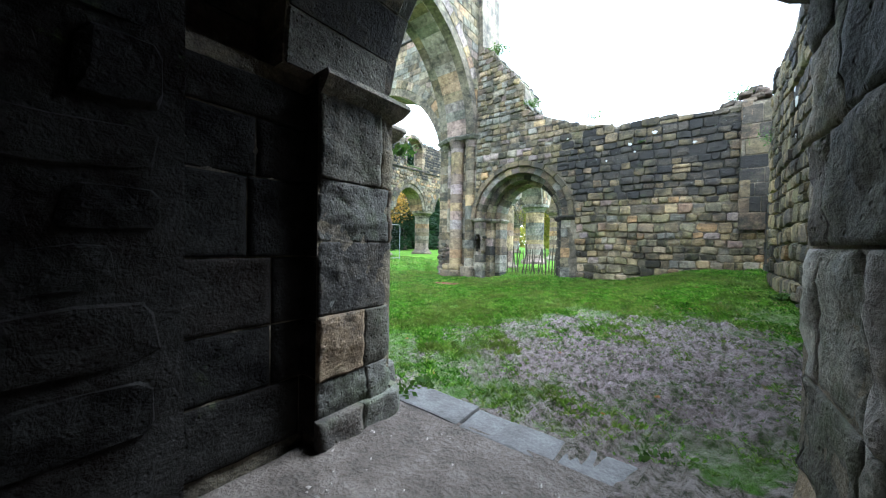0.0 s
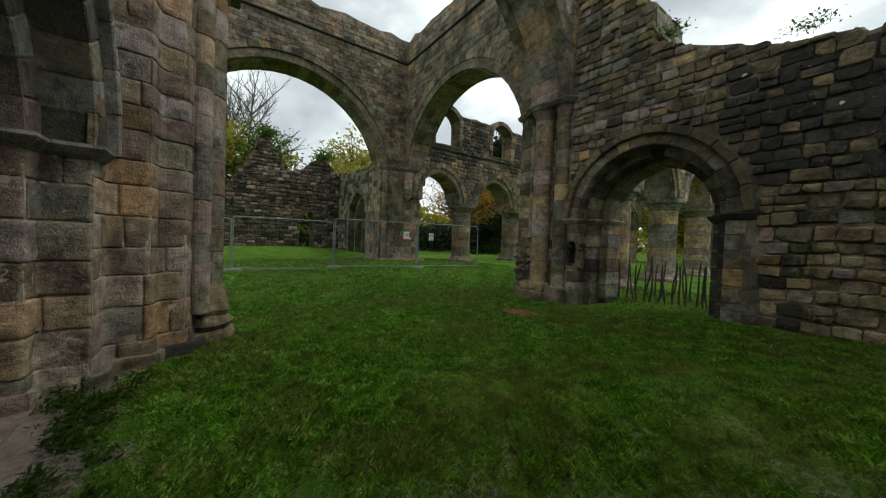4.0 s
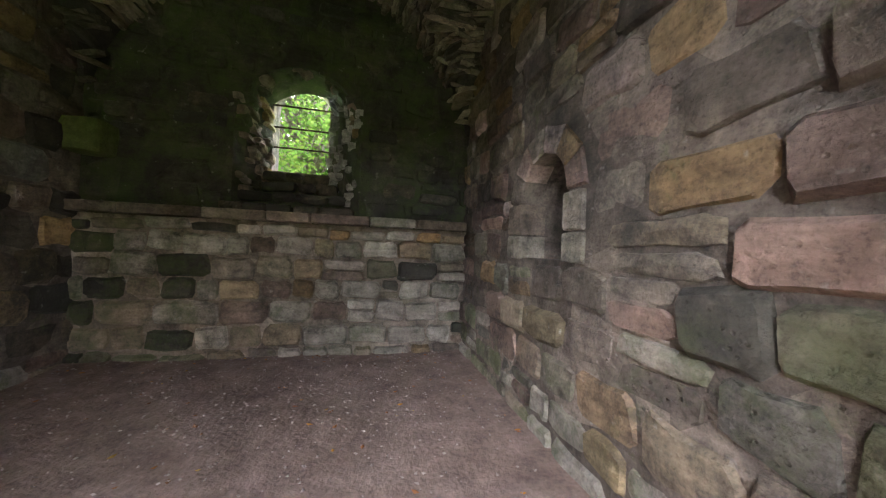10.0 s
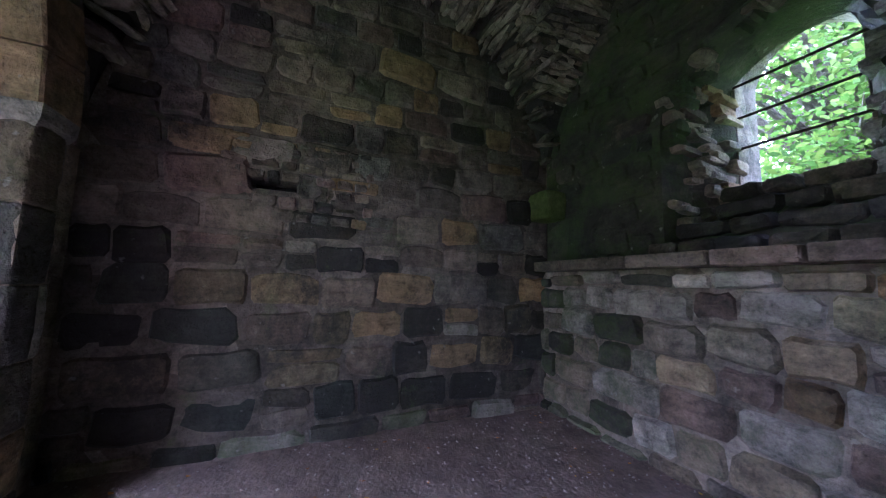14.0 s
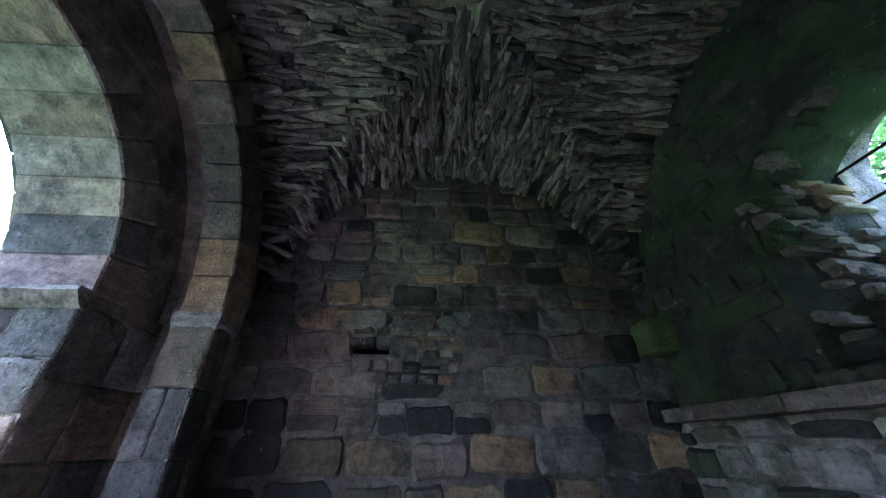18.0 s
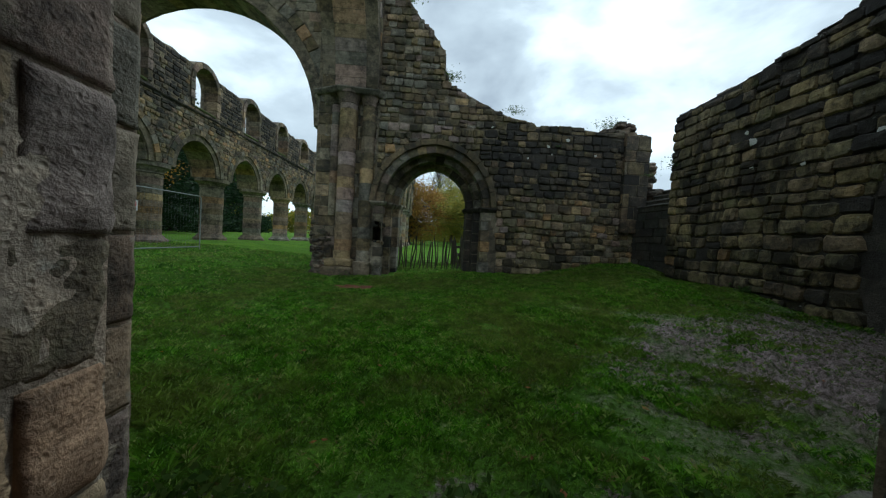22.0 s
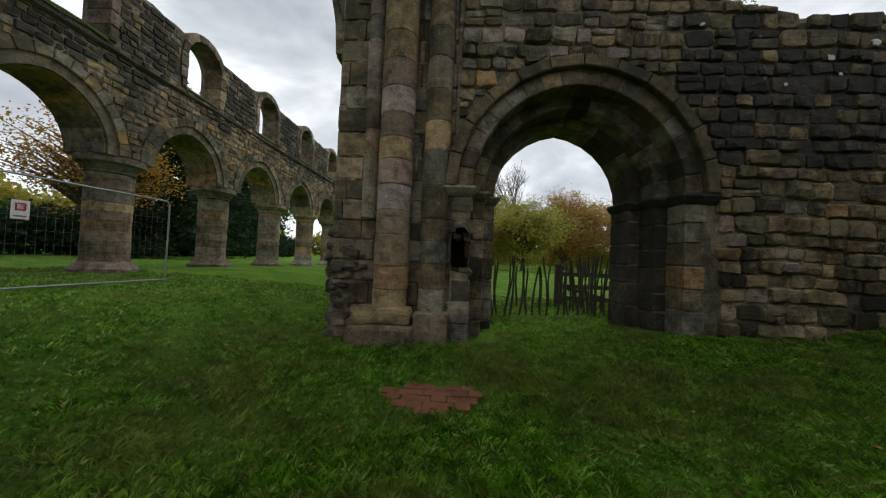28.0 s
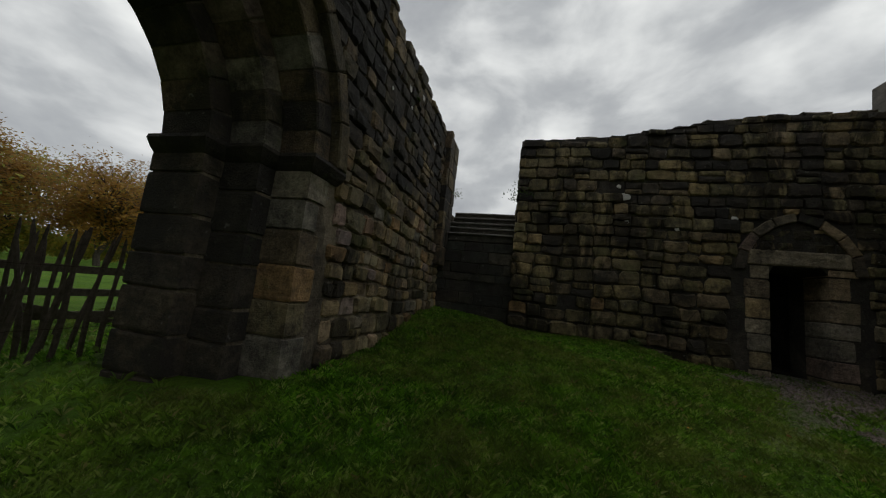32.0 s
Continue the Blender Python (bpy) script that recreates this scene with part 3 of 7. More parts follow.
def slab(name, outline, holes, origin, u, thick, mat, owner):
    """A wall's core: an outline, its foot first, with openings through it, from its face backwards."""
    low = min(p[1] for p in outline)
    cut = sorted((q for q in holes if min(p[1] for p in q) <= low), key=lambda q: q[0][0])
    holes = [q for q in holes if q not in cut]
    outline = outline[:1] + [(x, max(z, low)) for q in cut for x, z in q] + outline[1:]
    cu = bpy.data.curves.new(name, "CURVE")
    cu.dimensions, cu.fill_mode, cu.extrude = "2D", "BOTH", thick / 2
    for poly in (outline, *holes):
        sp = cu.splines.new("POLY")
        sp.points.add(len(poly) - 1)
        for p, (a, b) in zip(sp.points, poly):
            p.co = (a, b, 0, 1)
        sp.use_cyclic_u = True
    tmp = bpy.data.objects.new("tmp", cu)
    scene.collection.objects.link(tmp)
    me = bpy.data.meshes.new_from_object(tmp.evaluated_get(bpy.context.evaluated_depsgraph_get()))
    bpy.data.objects.remove(tmp)
    u = Vector(u)
    w = u.cross(UP)
    o = Vector(origin) - w * (thick / 2)
    me.transform(Matrix(((u.x, 0, w.x, o.x), (u.y, 0, w.y, o.y), (0, 1, 0, o.z), (0, 0, 0, 1))))
    me.materials.clear()
    me.materials.append(mat)
    ob = part(name, me, None, owner)
    return ob


def arch_line(cx, zs, a, h, n=12):
    """A two-centred arch, from its left springing over the crown to the right."""
    c = (h * h - a * a) / (2 * a)
    r = a + c
    top = math.atan2(h, c)
    left = [(cx + c - r * math.cos(top * i / n), zs + r * math.sin(top * i / n)) for i in range(n + 1)]
    return left + [(2 * cx - x, z) for x, z in reversed(left[:-1])]


def opening(cx, a, h, zs, z0):
    return [(cx - a, z0)] + arch_line(cx, zs, a, h) + [(cx + a, z0)]


wedge_cache = {}


def wedge(r0, r1, half, y0, y1, mat, name="voussoir"):
    """One arch stone, bevelled on its faces: the arch's centre is the origin, the stone points up."""
    key = (round(r0, 3), round(r1, 3), round(half, 4), round(y0, 3), round(y1, 3), mat.name)
    if key not in wedge_cache:
        e, d = 0.014, 0.006 / ((r0 + r1) / 2)
        vs, rings = [], [(y0, e), (y0 + e, 0), (y1 - e, 0), (y1, e)]
        for y, k in rings:
            for r, s in ((r0 + k, -1), (r0 + k, 1), (r1 - k, 1), (r1 - k, -1)):
                ang = s * (half - d - k / ((r0 + r1) / 2))
                vs.append((r * math.sin(ang), y, r * math.cos(ang)))
        fs = [(0, 1, 2, 3), (15, 14, 13, 12)]
        for k in range(3):
            for j in range(4):
                fs.append((k * 4 + j, (k + 1) * 4 + j, (k + 1) * 4 + (j + 1) % 4, k * 4 + (j + 1) % 4))
        wedge_cache[key] = raw_mesh(name, vs, fs, [mat])
    return wedge_cache[key]


def arch_ring(owner, origin, u, cx, zs, a, h, width, y0, y1, choose, size=0.3, name="voussoir"):
    """Arch stones round an opening: from y0 to y1 behind the face, along u."""
    c = (h * h - a * a) / (2 * a)
    r = a + c
    top = math.atan2(h, c)
    count = max(3, round(r * top / size))
    half = top / count / 2
    u = Vector(u)
    w = UP.cross(u)
    for side in (1, -1):
        for i in range(count):
            ang = math.pi / 2 - (i + 0.5) * 2 * half
            mesh = wedge(r, r + width, half, y0, y1, choose(side, i))
            centre = Vector(origin) + u * (cx - side * c) + UP * zs
            rot = side * ang
            ca, sa = math.cos(rot), math.sin(rot)
            ax = u * ca - UP * sa
            az = u * sa + UP * ca
            ob = new(name, mesh)
            ob.parent = owner
            g = w * rng.uniform(-0.006, 0.006)
            ob.matrix_basis = Matrix(((ax.x, w.x, az.x, centre.x + g.x), (ax.y, w.y, az.y, centre.y + g.y), (ax.z, w.z, az.z, centre.z), (0, 0, 0, 1)))


def quoins(owner, origin, u, x, side, z0, z1, width, y0, y1, choose, course=(0.26, 0.38), name="quoin", proud=0.012, cavity=None):
    """Jamb stones up the side of an opening: side is +1 when the wall lies at greater x."""
    u = Vector(u)
    w = UP.cross(u)
    z = z0
    while z < z1 - 0.02:
        h = min(rng.uniform(*course), z1 - z)
        if z1 - z - h < 0.12:
            h = z1 - z
        wd = width * rng.uniform(0.8, 1.2)
        if cavity and z + h > cavity[0] and z < cavity[1]:
            z += h
            continue
        mid = Vector(origin) + u * (x + side * (wd / 2 - proud)) + UP * (z + h / 2) + w * ((y0 + y1) / 2)
        ob = new(name, stone_mesh(choose(z), rng.randrange(8), False))
        ob.parent = owner
        a, b, n = u * (wd + proud), UP * (h - 0.01), -w * (y1 - y0 + 2 * proud + rng.uniform(-0.008, 0.008))
        ob.matrix_basis = Matrix(((a.x, b.x, n.x, mid.x), (a.y, b.y, n.y, mid.y), (a.z, b.z, n.z, mid.z), (0, 0, 0, 1)))
        z += h


def lathe(profile, sides=20, start=0.0, sweep=360.0):
    bm = bmesh.new()
    full = sweep >= 359.9
    k = sides if full else sides + 1
    rings = []
    for r, z in profile:
        rings.append([bm.verts.new((r * math.cos(radians(start + sweep * j / sides)), r * math.sin(radians(start + sweep * j / sides)), z)) for j in range(k)])
    for a, b in zip(rings, rings[1:]):
        for j in range(sides):
            bm.faces.new((a[j], a[(j + 1) % k], b[(j + 1) % k], b[j]))
    for ring, turn in ((rings[0], True), (rings[-1], False)):
        if profile[0 if turn else -1][0] > 1e-4:
            bm.faces.new(ring[::-1] if turn else ring)
    return bm


def bm_mesh(name, bm, mats):
    me = bpy.data.meshes.new(name)
    bm.to_mesh(me)
    bm.free()
    for m in mats:
        me.materials.append(m)
    return me


def shaft(owner, x, y, r, z0, z1, mats, course=(0.3, 0.5), name="drum"):
    """A round shaft of drums."""
    base = {}
    z = z0
    while z < z1 - 0.02:
        h = min(rng.uniform(*course), z1 - z)
        if z1 - z - h < 0.15:
            h = z1 - z
        mat = rng.choice(mats)
        if mat not in base:
            base[mat] = bm_mesh("drum", lathe([(0.955, 0.0), (1.0, 0.035), (1.0, 0.965), (0.955, 1.0)], 18), [mat])
        ob = new(name, base[mat])
        ob.parent = owner
        k = r * rng.uniform(0.985, 1.015)
        ob.matrix_basis = Matrix.Translation((x + rng.uniform(-0.006, 0.006), y + rng.uniform(-0.006, 0.006), z)) @ Matrix.Rotation(rng.uniform(0, 6), 4, "Z") @ Matrix.Diagonal((k, k, h, 1))
        z += h


def moulding(owner, pts, z, height, mat, name="string_course", steps=((0, 0.02), (0.3, 0.06), (0.75, 0.10), (1, 0.09))):
    """A moulded band along a line of plan points; the wall lies to the left of the line's way."""
    bm = bmesh.new()
    out = []
    for i, p in enumerate(pts):
        p = Vector(p)
        d1 = (p - Vector(pts[i - 1])).normalized() if i else (Vector(pts[1]) - p).normalized()
        d2 = (Vector(pts[i + 1]) - p).normalized() if i + 1 < len(pts) else d1
        n1, n2 = Vector((d1.y, -d1.x)), Vector((d2.y, -d2.x))
        n = (n1 + n2)
        n = n / max(0.3, n.dot(n1)) if n.length > 0.01 else n1
        row = [bm.verts.new((p.x - n.x * 0.05, p.y - n.y * 0.05, z))]
        for k, off in steps:
            row.append(bm.verts.new((p.x + n.x * off, p.y + n.y * off, z + height * k)))
        row.append(bm.verts.new((p.x - n.x * 0.05, p.y - n.y * 0.05, z + height)))
        out.append(row)
    for a, b in zip(out, out[1:]):
        for j in range(len(a) - 1):
            bm.faces.new((a[j], b[j], b[j + 1], a[j + 1]))
        bm.faces.new((a[-1], b[-1], b[0], a[0]))
    for row, flip in ((out[0], False), (out[-1], True)):
        bm.faces.new(row[::-1] if flip else row)
    return part(name, bm, mat, owner)


def block(owner, name, x0, x1, y0, y1, z0, z1, mat, bevel=0.03, label="", rough=0.0):
    bm = bmesh.new()
    bmesh.ops.create_cube(bm, size=1.0)
    for v in bm.verts:
        v.co = Vector(((x0 + x1) / 2 + v.co.x * (x1 - x0), (y0 + y1) / 2 + v.co.y * (y1 - y0), (z0 + z1) / 2 + v.co.z * (z1 - z0)))
    if bevel:
        bmesh.ops.bevel(bm, geom=list(bm.edges), offset=bevel, segments=2, affect="EDGES", profile=0.6)
    if rough:
        bmesh.ops.subdivide_edges(bm, edges=list(bm.edges), cuts=2, use_grid_fill=True)
        for v in bm.verts:
            v.co += noise.noise_vector(v.co * 3.1) * rough + noise.noise_vector(v.co * 9.0) * rough * 0.4
    return part(name, bm, mat, owner, label)


def worn_stones(owner, line, z0, z1, choose, course=(0.28, 0.4), length=(0.35, 0.7), proud=0.014, rough=0.012, turn=0.03, name="stone", joint=0.006, step=0.04, bed_gap=0.005):
    """Weathered ashlar round a pier: each stone follows the plan line, which has the wall to its left."""
    pts = [Vector(p) for p in line]
    soft = [pts[0]]
    for a, b, c in zip(pts, pts[1:], pts[2:]):
        k = min(turn, (a - b).length * 0.45, (c - b).length * 0.45)
        p, q = b + (a - b).normalized() * k, b + (c - b).normalized() * k
        soft += [p, (p + q) * 0.25 + b * 0.5, q]
    soft.append(pts[-1])
    walk_ = []
    for a, b in zip(soft, soft[1:]):
        m = max(1, int((b - a).length / step))
        walk_ += [a.lerp(b, i / m) for i in range(m)]
    walk_.append(soft[-1])
    n = len(walk_)
    nrm = []
    for i in range(n):
        d = (walk_[min(n - 1, i + 1)] - walk_[max(0, i - 1)]).normalized()
        nrm.append(Vector((d.y, -d.x)))
    z = z0
    while z < z1 - 0.02:
        h = min(rng.uniform(*course), z1 - z)
        if z1 - z - h < 0.14:
            h = z1 - z
        i = 0
        while i < n - 1:
            want, run, j = rng.uniform(*length) * (0.6 if i == 0 and rng.random() < 0.5 else 1), 0.0, i
            while j < n - 1 and (run < want):
                run += (walk_[j + 1] - walk_[j]).length
                j += 1
            if n - 1 - j < 3:
                j = n - 1
            lean, rows = rng.uniform(-0.004, 0.008), max(6, int(h / step))
            vs, fs = [], []
            g = bed_gap
            zs = [z + g, z + g] + [z + g + 0.014 + (h - 2 * g - 0.028) * q / (rows - 1) for q in range(rows)] + [z + h - g, z + h - g]
            cols = [i] + list(range(i, j + 1)) + [j]
            for ci, c in enumerate(cols):
                edge = ci in (0, len(cols) - 1)
                for ri, zz in enumerate(zs):
                    rim = ri in (0, len(zs) - 1)
                    p, m = walk_[c], nrm[c]
                    q3 = Vector((p.x, p.y, zz))
                    out = proud + lean + rough * (0.8 * noise.noise(q3 * 4.0) + 0.7 * noise.noise(q3 * 9.0) + 0.5 * noise.noise(q3 * 19.0) + 0.45 * noise.noise(q3 * 37.0) - 1.2 * max(0.0, noise.noise(q3 * 2.1 + Vector((5, 5, 5)))))
                    if ri in (1, len(zs) - 2) or ci in (1, len(cols) - 2):
                        out -= joint
                    if edge or rim:
                        out = -0.045
                    side = g * (1 if ci <= 1 else -1 if ci >= len(cols) - 2 else 0)
                    vs.append((p.x + m.x * out - m.y * side, p.y + m.y * out + m.x * side, zz))
            k = len(zs)
            for a in range(len(cols) - 1):
                for b in range(k - 1):
                    fs.append((a * k + b, (a + 1) * k + b, (a + 1) * k + b + 1, a * k + b + 1))
            me = raw_mesh(name, vs, fs, [choose(z)])
            me.polygons.foreach_set("use_smooth", [True] * len(me.polygons))
            part(name, me, None, owner)
            i = j
        z += h


def pick(*pairs):
    """A chooser of materials by weight."""
    mats, weights = [p[0] for p in pairs], [p[1] for p in pairs]
    return lambda *a: rng.choices(mats, weights)[0]


any_stone = pick((m_mixed, 5), (m_grime, 3), (m_warm, 3))
dress = pick((m_mixed, 3), (m_warm, 5), (m_red, 2))
# chapel-side mix, mostly m_chapel with its painted-in dimness
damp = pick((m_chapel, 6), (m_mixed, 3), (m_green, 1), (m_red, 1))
dark_mix = pick((m_dark, 6), (m_mixed, 3))

# ---- ground ----
LEVELS = [(-1, -3, 0), (-1, -1.5, .05), (-5, -3, -.05), (-7, -2, 0), (-4, -1.5, 0), (-7, -4.5, 0), (-4, -4.5, 0), (-2, .3, .22), (-5.5, .2, .12), (-8, 1.5, .15), (0, .8, .5), (0, 2.6, .52), (0, 5.5, .75), (0, 8.8, .97), (-4.4, 8.7, .47), (-6, 9.5, .3), (-8, 8.8, .2),
          (-9.4, 9.4, .2), (-7.7, 7.2, .1), (-6.5, 3, .1), (-14.7, 8.6, .48), (-17.2, 9, .62), (-17, 17, .6), (-27, 5, .95), (-6, 13, .3), (-4, 25, .5), (-10, 60, .8), (60, 20, 1.2), (-60, 20, 1.2), (-20, -30, .6)]


def gz(x, y):
    top = bot = 0.0
    for a, b, z in LEVELS:
        d = (x - a) ** 2 + (y - b) ** 2 + 0.4
        w = 1.0 / (d * math.sqrt(d))
        top += w * z
        bot += w
    return top / bot


def steps_out(lo, hi, step, far):
    fine = list(np.arange(lo, hi + 1e-6, step))
    a, b, k = lo, hi, step
    left, right = [], []
    while a > -far:
        k *= 1.35
        a -= k
        b += k
        left.append(a)
        right.append(b)
    return left[::-1] + fine + right


def denser(values, lo, hi, n):
    out = []
    for a, b in zip(values, values[1:]):
        k = n if a > lo and b < hi else 1
        out += [a + (b - a) * i / k for i in range(k)]
    return out + [values[-1]]


def churn(x, y):
    """Trodden mud: overlapping heel marks and pushed-up lips."""
    d = math.hypot((x + 1.4) / 2.7, (y - 2.3) / 2.0)
    if d > 1.15:
        return 0.0
    a = abs(noise.noise((x * 5.5 + 0.6 * noise.noise((x * 3, y * 3, 8)), y * 8.0, 5)))
    b = noise.noise((x * 11, y * 15, 6))
    return min(1, (1.15 - d) * 2.5) * (0.075 * max(0, 0.22 - a) / 0.22 + 0.02 * b - 0.03)


gx, gy = denser(steps_out(-20, 3, 0.3, 1500), -4.6, 0.6, 10), denser(steps_out(-7, 18, 0.3, 1500), 0.5, 4.6, 10)
verts = [(x, y, gz(x, y) + churn(x, y) + 0.025 * noise.noise((x * 1.1, y * 1.1, 0)) + 0.012 * noise.noise((x * 4, y * 4, 3))) for y in gy for x in gx]
faces = [(j * len(gx) + i, j * len(gx) + i + 1, (j + 1) * len(gx) + i + 1, (j + 1) * len(gx) + i) for j in range(len(gy) - 1) for i in range(len(gx) - 1)]
field = np.array([v[2] for v in verts]).reshape(len(gy), len(gx))
ground = new("ground", raw_mesh("ground", verts, faces, [m_ground]))
tagged(ground, "uneven green lawn with a trodden muddy patch", "ground", kind="structure")
for p in ground.data.polygons:
    p.use_smooth = True


def dirt_floor(name, x0, x1, y0, y1, z, label, mat):
    nx, ny = int((x1 - x0) / 0.12), int((y1 - y0) / 0.12)
    vs = [(x0 + (x1 - x0) * i / nx, y0 + (y1 - y0) * j / ny, 0) for j in range(ny + 1) for i in range(nx + 1)]
    vs = [(x, y, z + 0.02 * noise.noise((x * 1.4, y * 1.4, 1)) + 0.010 * noise.noise((x * 5, y * 5, 7))) for x, y, _ in vs]
    fs = [(j * (nx + 1) + i, j * (nx + 1) + i + 1, (j + 1) * (nx + 1) + i + 1, (j + 1) * (nx + 1) + i) for j in range(ny) for i in range(nx)]
    ob = new(name, raw_mesh(name, vs, fs, [mat]))
    return tagged(ob, label, "floor", kind="structure")


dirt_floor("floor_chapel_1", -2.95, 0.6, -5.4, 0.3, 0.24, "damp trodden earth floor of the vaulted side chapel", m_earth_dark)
dirt_floor("floor_chapel_2", -7.45, -3.15, -5.45, 0.12, 0.15, "pinkish brown trodden earth floor with grit", m_earth)

# ---- west wall of the transept, with the round-headed doorway ----
WY = 8.75
west = structure("wall_west", "ruined sandstone wall, black-crusted above and buff below", "wall")
DX, DZ = -5.88, 2.38
west_top = [(0.35, 4.82), (-0.4, 4.84), (-1.0, 4.80), (-1.8, 4.86), (-2.2, 4.90), (-3.0, 4.84), (-3.05, 4.92), (-3.8, 5.05), (-4.2, 5.2), (-4.9, 5.52), (-5.1, 5.62), (-5.72, 5.9), (-5.75, 6.7), (-6.1, 7.2), (-6.5, 7.6), (-7.0, 8.3), (-7.4, 8.6), (-7.5, 11.0)]
west_out = [(-7.6, -0.2), (0.35, -0.2)] + west_top + [(-9.3, 11.4), (-9.3, 5.42), (-7.6, 5.42)]
ORDERS = [(1.45, 1.50, 8.75, 9.12), (1.26, 1.34, 9.12, 9.50), (1.07, 1.22, 9.50, 10.05)]
CAVITY = [(-7.60, 1.2), (-7.345, 1.15), (-7.345, 1.72), (-7.42, 1.82), (-7.56, 1.8), (-7.64, 1.55)]
for a, h, y0, y1 in ORDERS:
    slab("core", west_out, [opening(DX, a + 0.012, h + 0.012, DZ, 0.1)] + ([CAVITY] if a > 1.2 else []), (0, y0, 0), EX, y1 - y0, m_core, west)

slab("crusted_core", [(-3.95 + 0.25 * i, 2.9 + 0.35 * noise.noise((i * 0.55, 2, 7))) for i in range(18)] + [(0.34, 4.76), (-1.8, 4.80), (-3.0, 4.78), (-3.8, 4.98), (-4.0, 4.3), (-3.8, 3.7), (-4.0, 3.3)], [], (0, WY - 0.005, 0), EX, 0.05, m_dark_core, west)


def west_pick(x, z):
    if z > 2.75 + 0.5 * noise.noise((x * 0.9, z, 4)) and x > -4.5:
        return rng.choices((m_dark, m_grime), (5, 3))[0]
    if z > 4.6:
        return rng.choices((m_grime, m_mixed, m_buff), (4, 5, 1))[0]
    if x > -4.6:
        return rng.choices((m_buff, m_mixed, m_end, m_red), (5, 2, 3, 0.6))[0]
    return rng.choices((m_mixed, m_buff, m_end, m_red), (4, 2, 4, 0.6))[0]


mas = Masonry(west, (-4.0, WY, 1.6), 420, True)
hood = opening(DX, 1.86, 1.86, DZ, -0.3)
lay(mas, (0, WY, 0), EX, -EY, [(-7.55, -0.2), (0.35, -0.2)] + west_top[:-1] + [(-7.55, 8.6)], [hood], west_pick, (0.16, 0.27), (0.17, 0.38), proud=0.045, gap=-0.010, skip=0.008, wild=0.02)
mas.done()
mas = Masonry(west, (-4, 10.05, 3), 60)
lay(mas, (0, 10.05, 0), -EX, EY, [(-x, z) for x, z in west_out], [opening(-DX, 1.45, 1.6, DZ, -0.3)], dark_mix, (0.25, 0.4), (0.4, 0.9))
mas.done()
# ragged capping stones
mas = Masonry(west, (-3, WY, 5), 60, True, "capping_stone")
for (xa, za), (xb, zb) in zip(west_top[:-2], west_top[1:-1]):
    k = max(1, int(abs(xb - xa) / 0.4))
    for j in range(k):
        f = (j + 0.5) / k
        x, z = xa + (xb - xa) * f, za + (zb - za) * f
        for y in (9.0, 9.4, 9.8):
            mas.add((x, y + rng.uniform(-0.06, 0.06), z + rng.uniform(-0.08, 0.02)), EX, -EY, rng.uniform(0.25, 0.5), rng.uniform(0.07, 0.14), rng.uniform(0.36, 0.46), rng.choice((m_dark, m_green, m_mixed)), math.atan((zb - za) / (xb - xa + 1e-6)) * 0.8 + rng.uniform(-0.08, 0.08))
mas.done()
for k, (a, h, y0, y1) in enumerate(ORDERS):
    wd = (0.22, 0.20, 0.24)[k]
    # right half darkens with each order: inner shadow given as darker stone
    arch_ring(west, (0, 0, 0), EX, DX, DZ, a, h, wd, y0 - 0.012, y1 + 0.0, lambda side, i, k=k: rng.choices((m_mixed, m_grime, m_buff, m_dark), (2, 3, 0, 1 + k) if side > 0 else (4, 2, 2, 0))[0], 0.27)
    for side in (-1, 1):
        # right inner jambs use m_dark for the shadow under the arch
        quoins(west, (0, 0, 0), EX, DX + side * a, side, 0.1, DZ - 0.12, 0.24, y0, y1, pick((m_dark, 5), (m_grime, 1)) if side > 0 and k else pick((m_grime, 3), (m_mixed, 4), (m_dark, 1)) if side < 0 else pick((m_buff, 2), (m_mixed, 4)), cavity=(1.2, 1.75) if side < 0 and k == 0 else None)
arch_ring(west, (0, 0, 0), EX, DX, DZ, 1.68, 1.72, 0.16, 8.64, 8.80, pick((m_grime, 1)), 0.42, "hood_stone")
for side in (-1, 1):
    xs = [DX + side * r for r in (1.86, 1.45, 1.45, 1.26, 1.26, 1.07, 1.07)]
    ys = [8.75, 8.75, 9.12, 9.12, 9.5, 9.5, 10.05]
    line = list(zip(xs, ys))
    # right impost dark to match that painted shadow
    moulding(west, line if side < 0 else line[::-1], DZ - 0.13, 0.14, m_mixed if side < 0 else m_dark, "impost")
moulding(west, [(-7.5, WY), (-5.75, WY)], 5.92, 0.09, m_dark, "string_course", ((0, 0.01), (0.4, 0.05), (1, 0.04)))
moulding(west, [(-7.5, WY), (-4.4, WY)], 5.2, 0.09, m_dark, "string_course", ((0, 0.01), (0.4, 0.05), (1, 0.04)))
# the plain pilaster that ends the wall at the night stair
mas = Masonry(west, (0, WY, 3), 120)
slab("core", [(-0.34, 1.9), (0.36, 1.9), (0.36, 4.75), (-0.34, 4.75)], [], (0, WY - 0.14, 0), EX, 0.16, m_core, west)
lay(mas, (0, WY - 0.14, 0), EX, -EY, [(-0.36, 1.9), (0.38, 1.9), (0.38, 4.8), (-0.36, 4.8)], [], pick((m_dark, 4), (m_grime, 2)), (0.3, 0.45), (0.35, 0.6))
lay(mas, (-0.34, 0, 0), EY, -EX, [(8.59, 1.9), (8.76, 1.9), (8.76, 4.8), (8.59, 4.8)], [], pick((m_grime, 3)), (0.3, 0.45), (0.2, 0.21))
mas.done()

# ---- north-west crossing pier ----
SPRING = 5.42


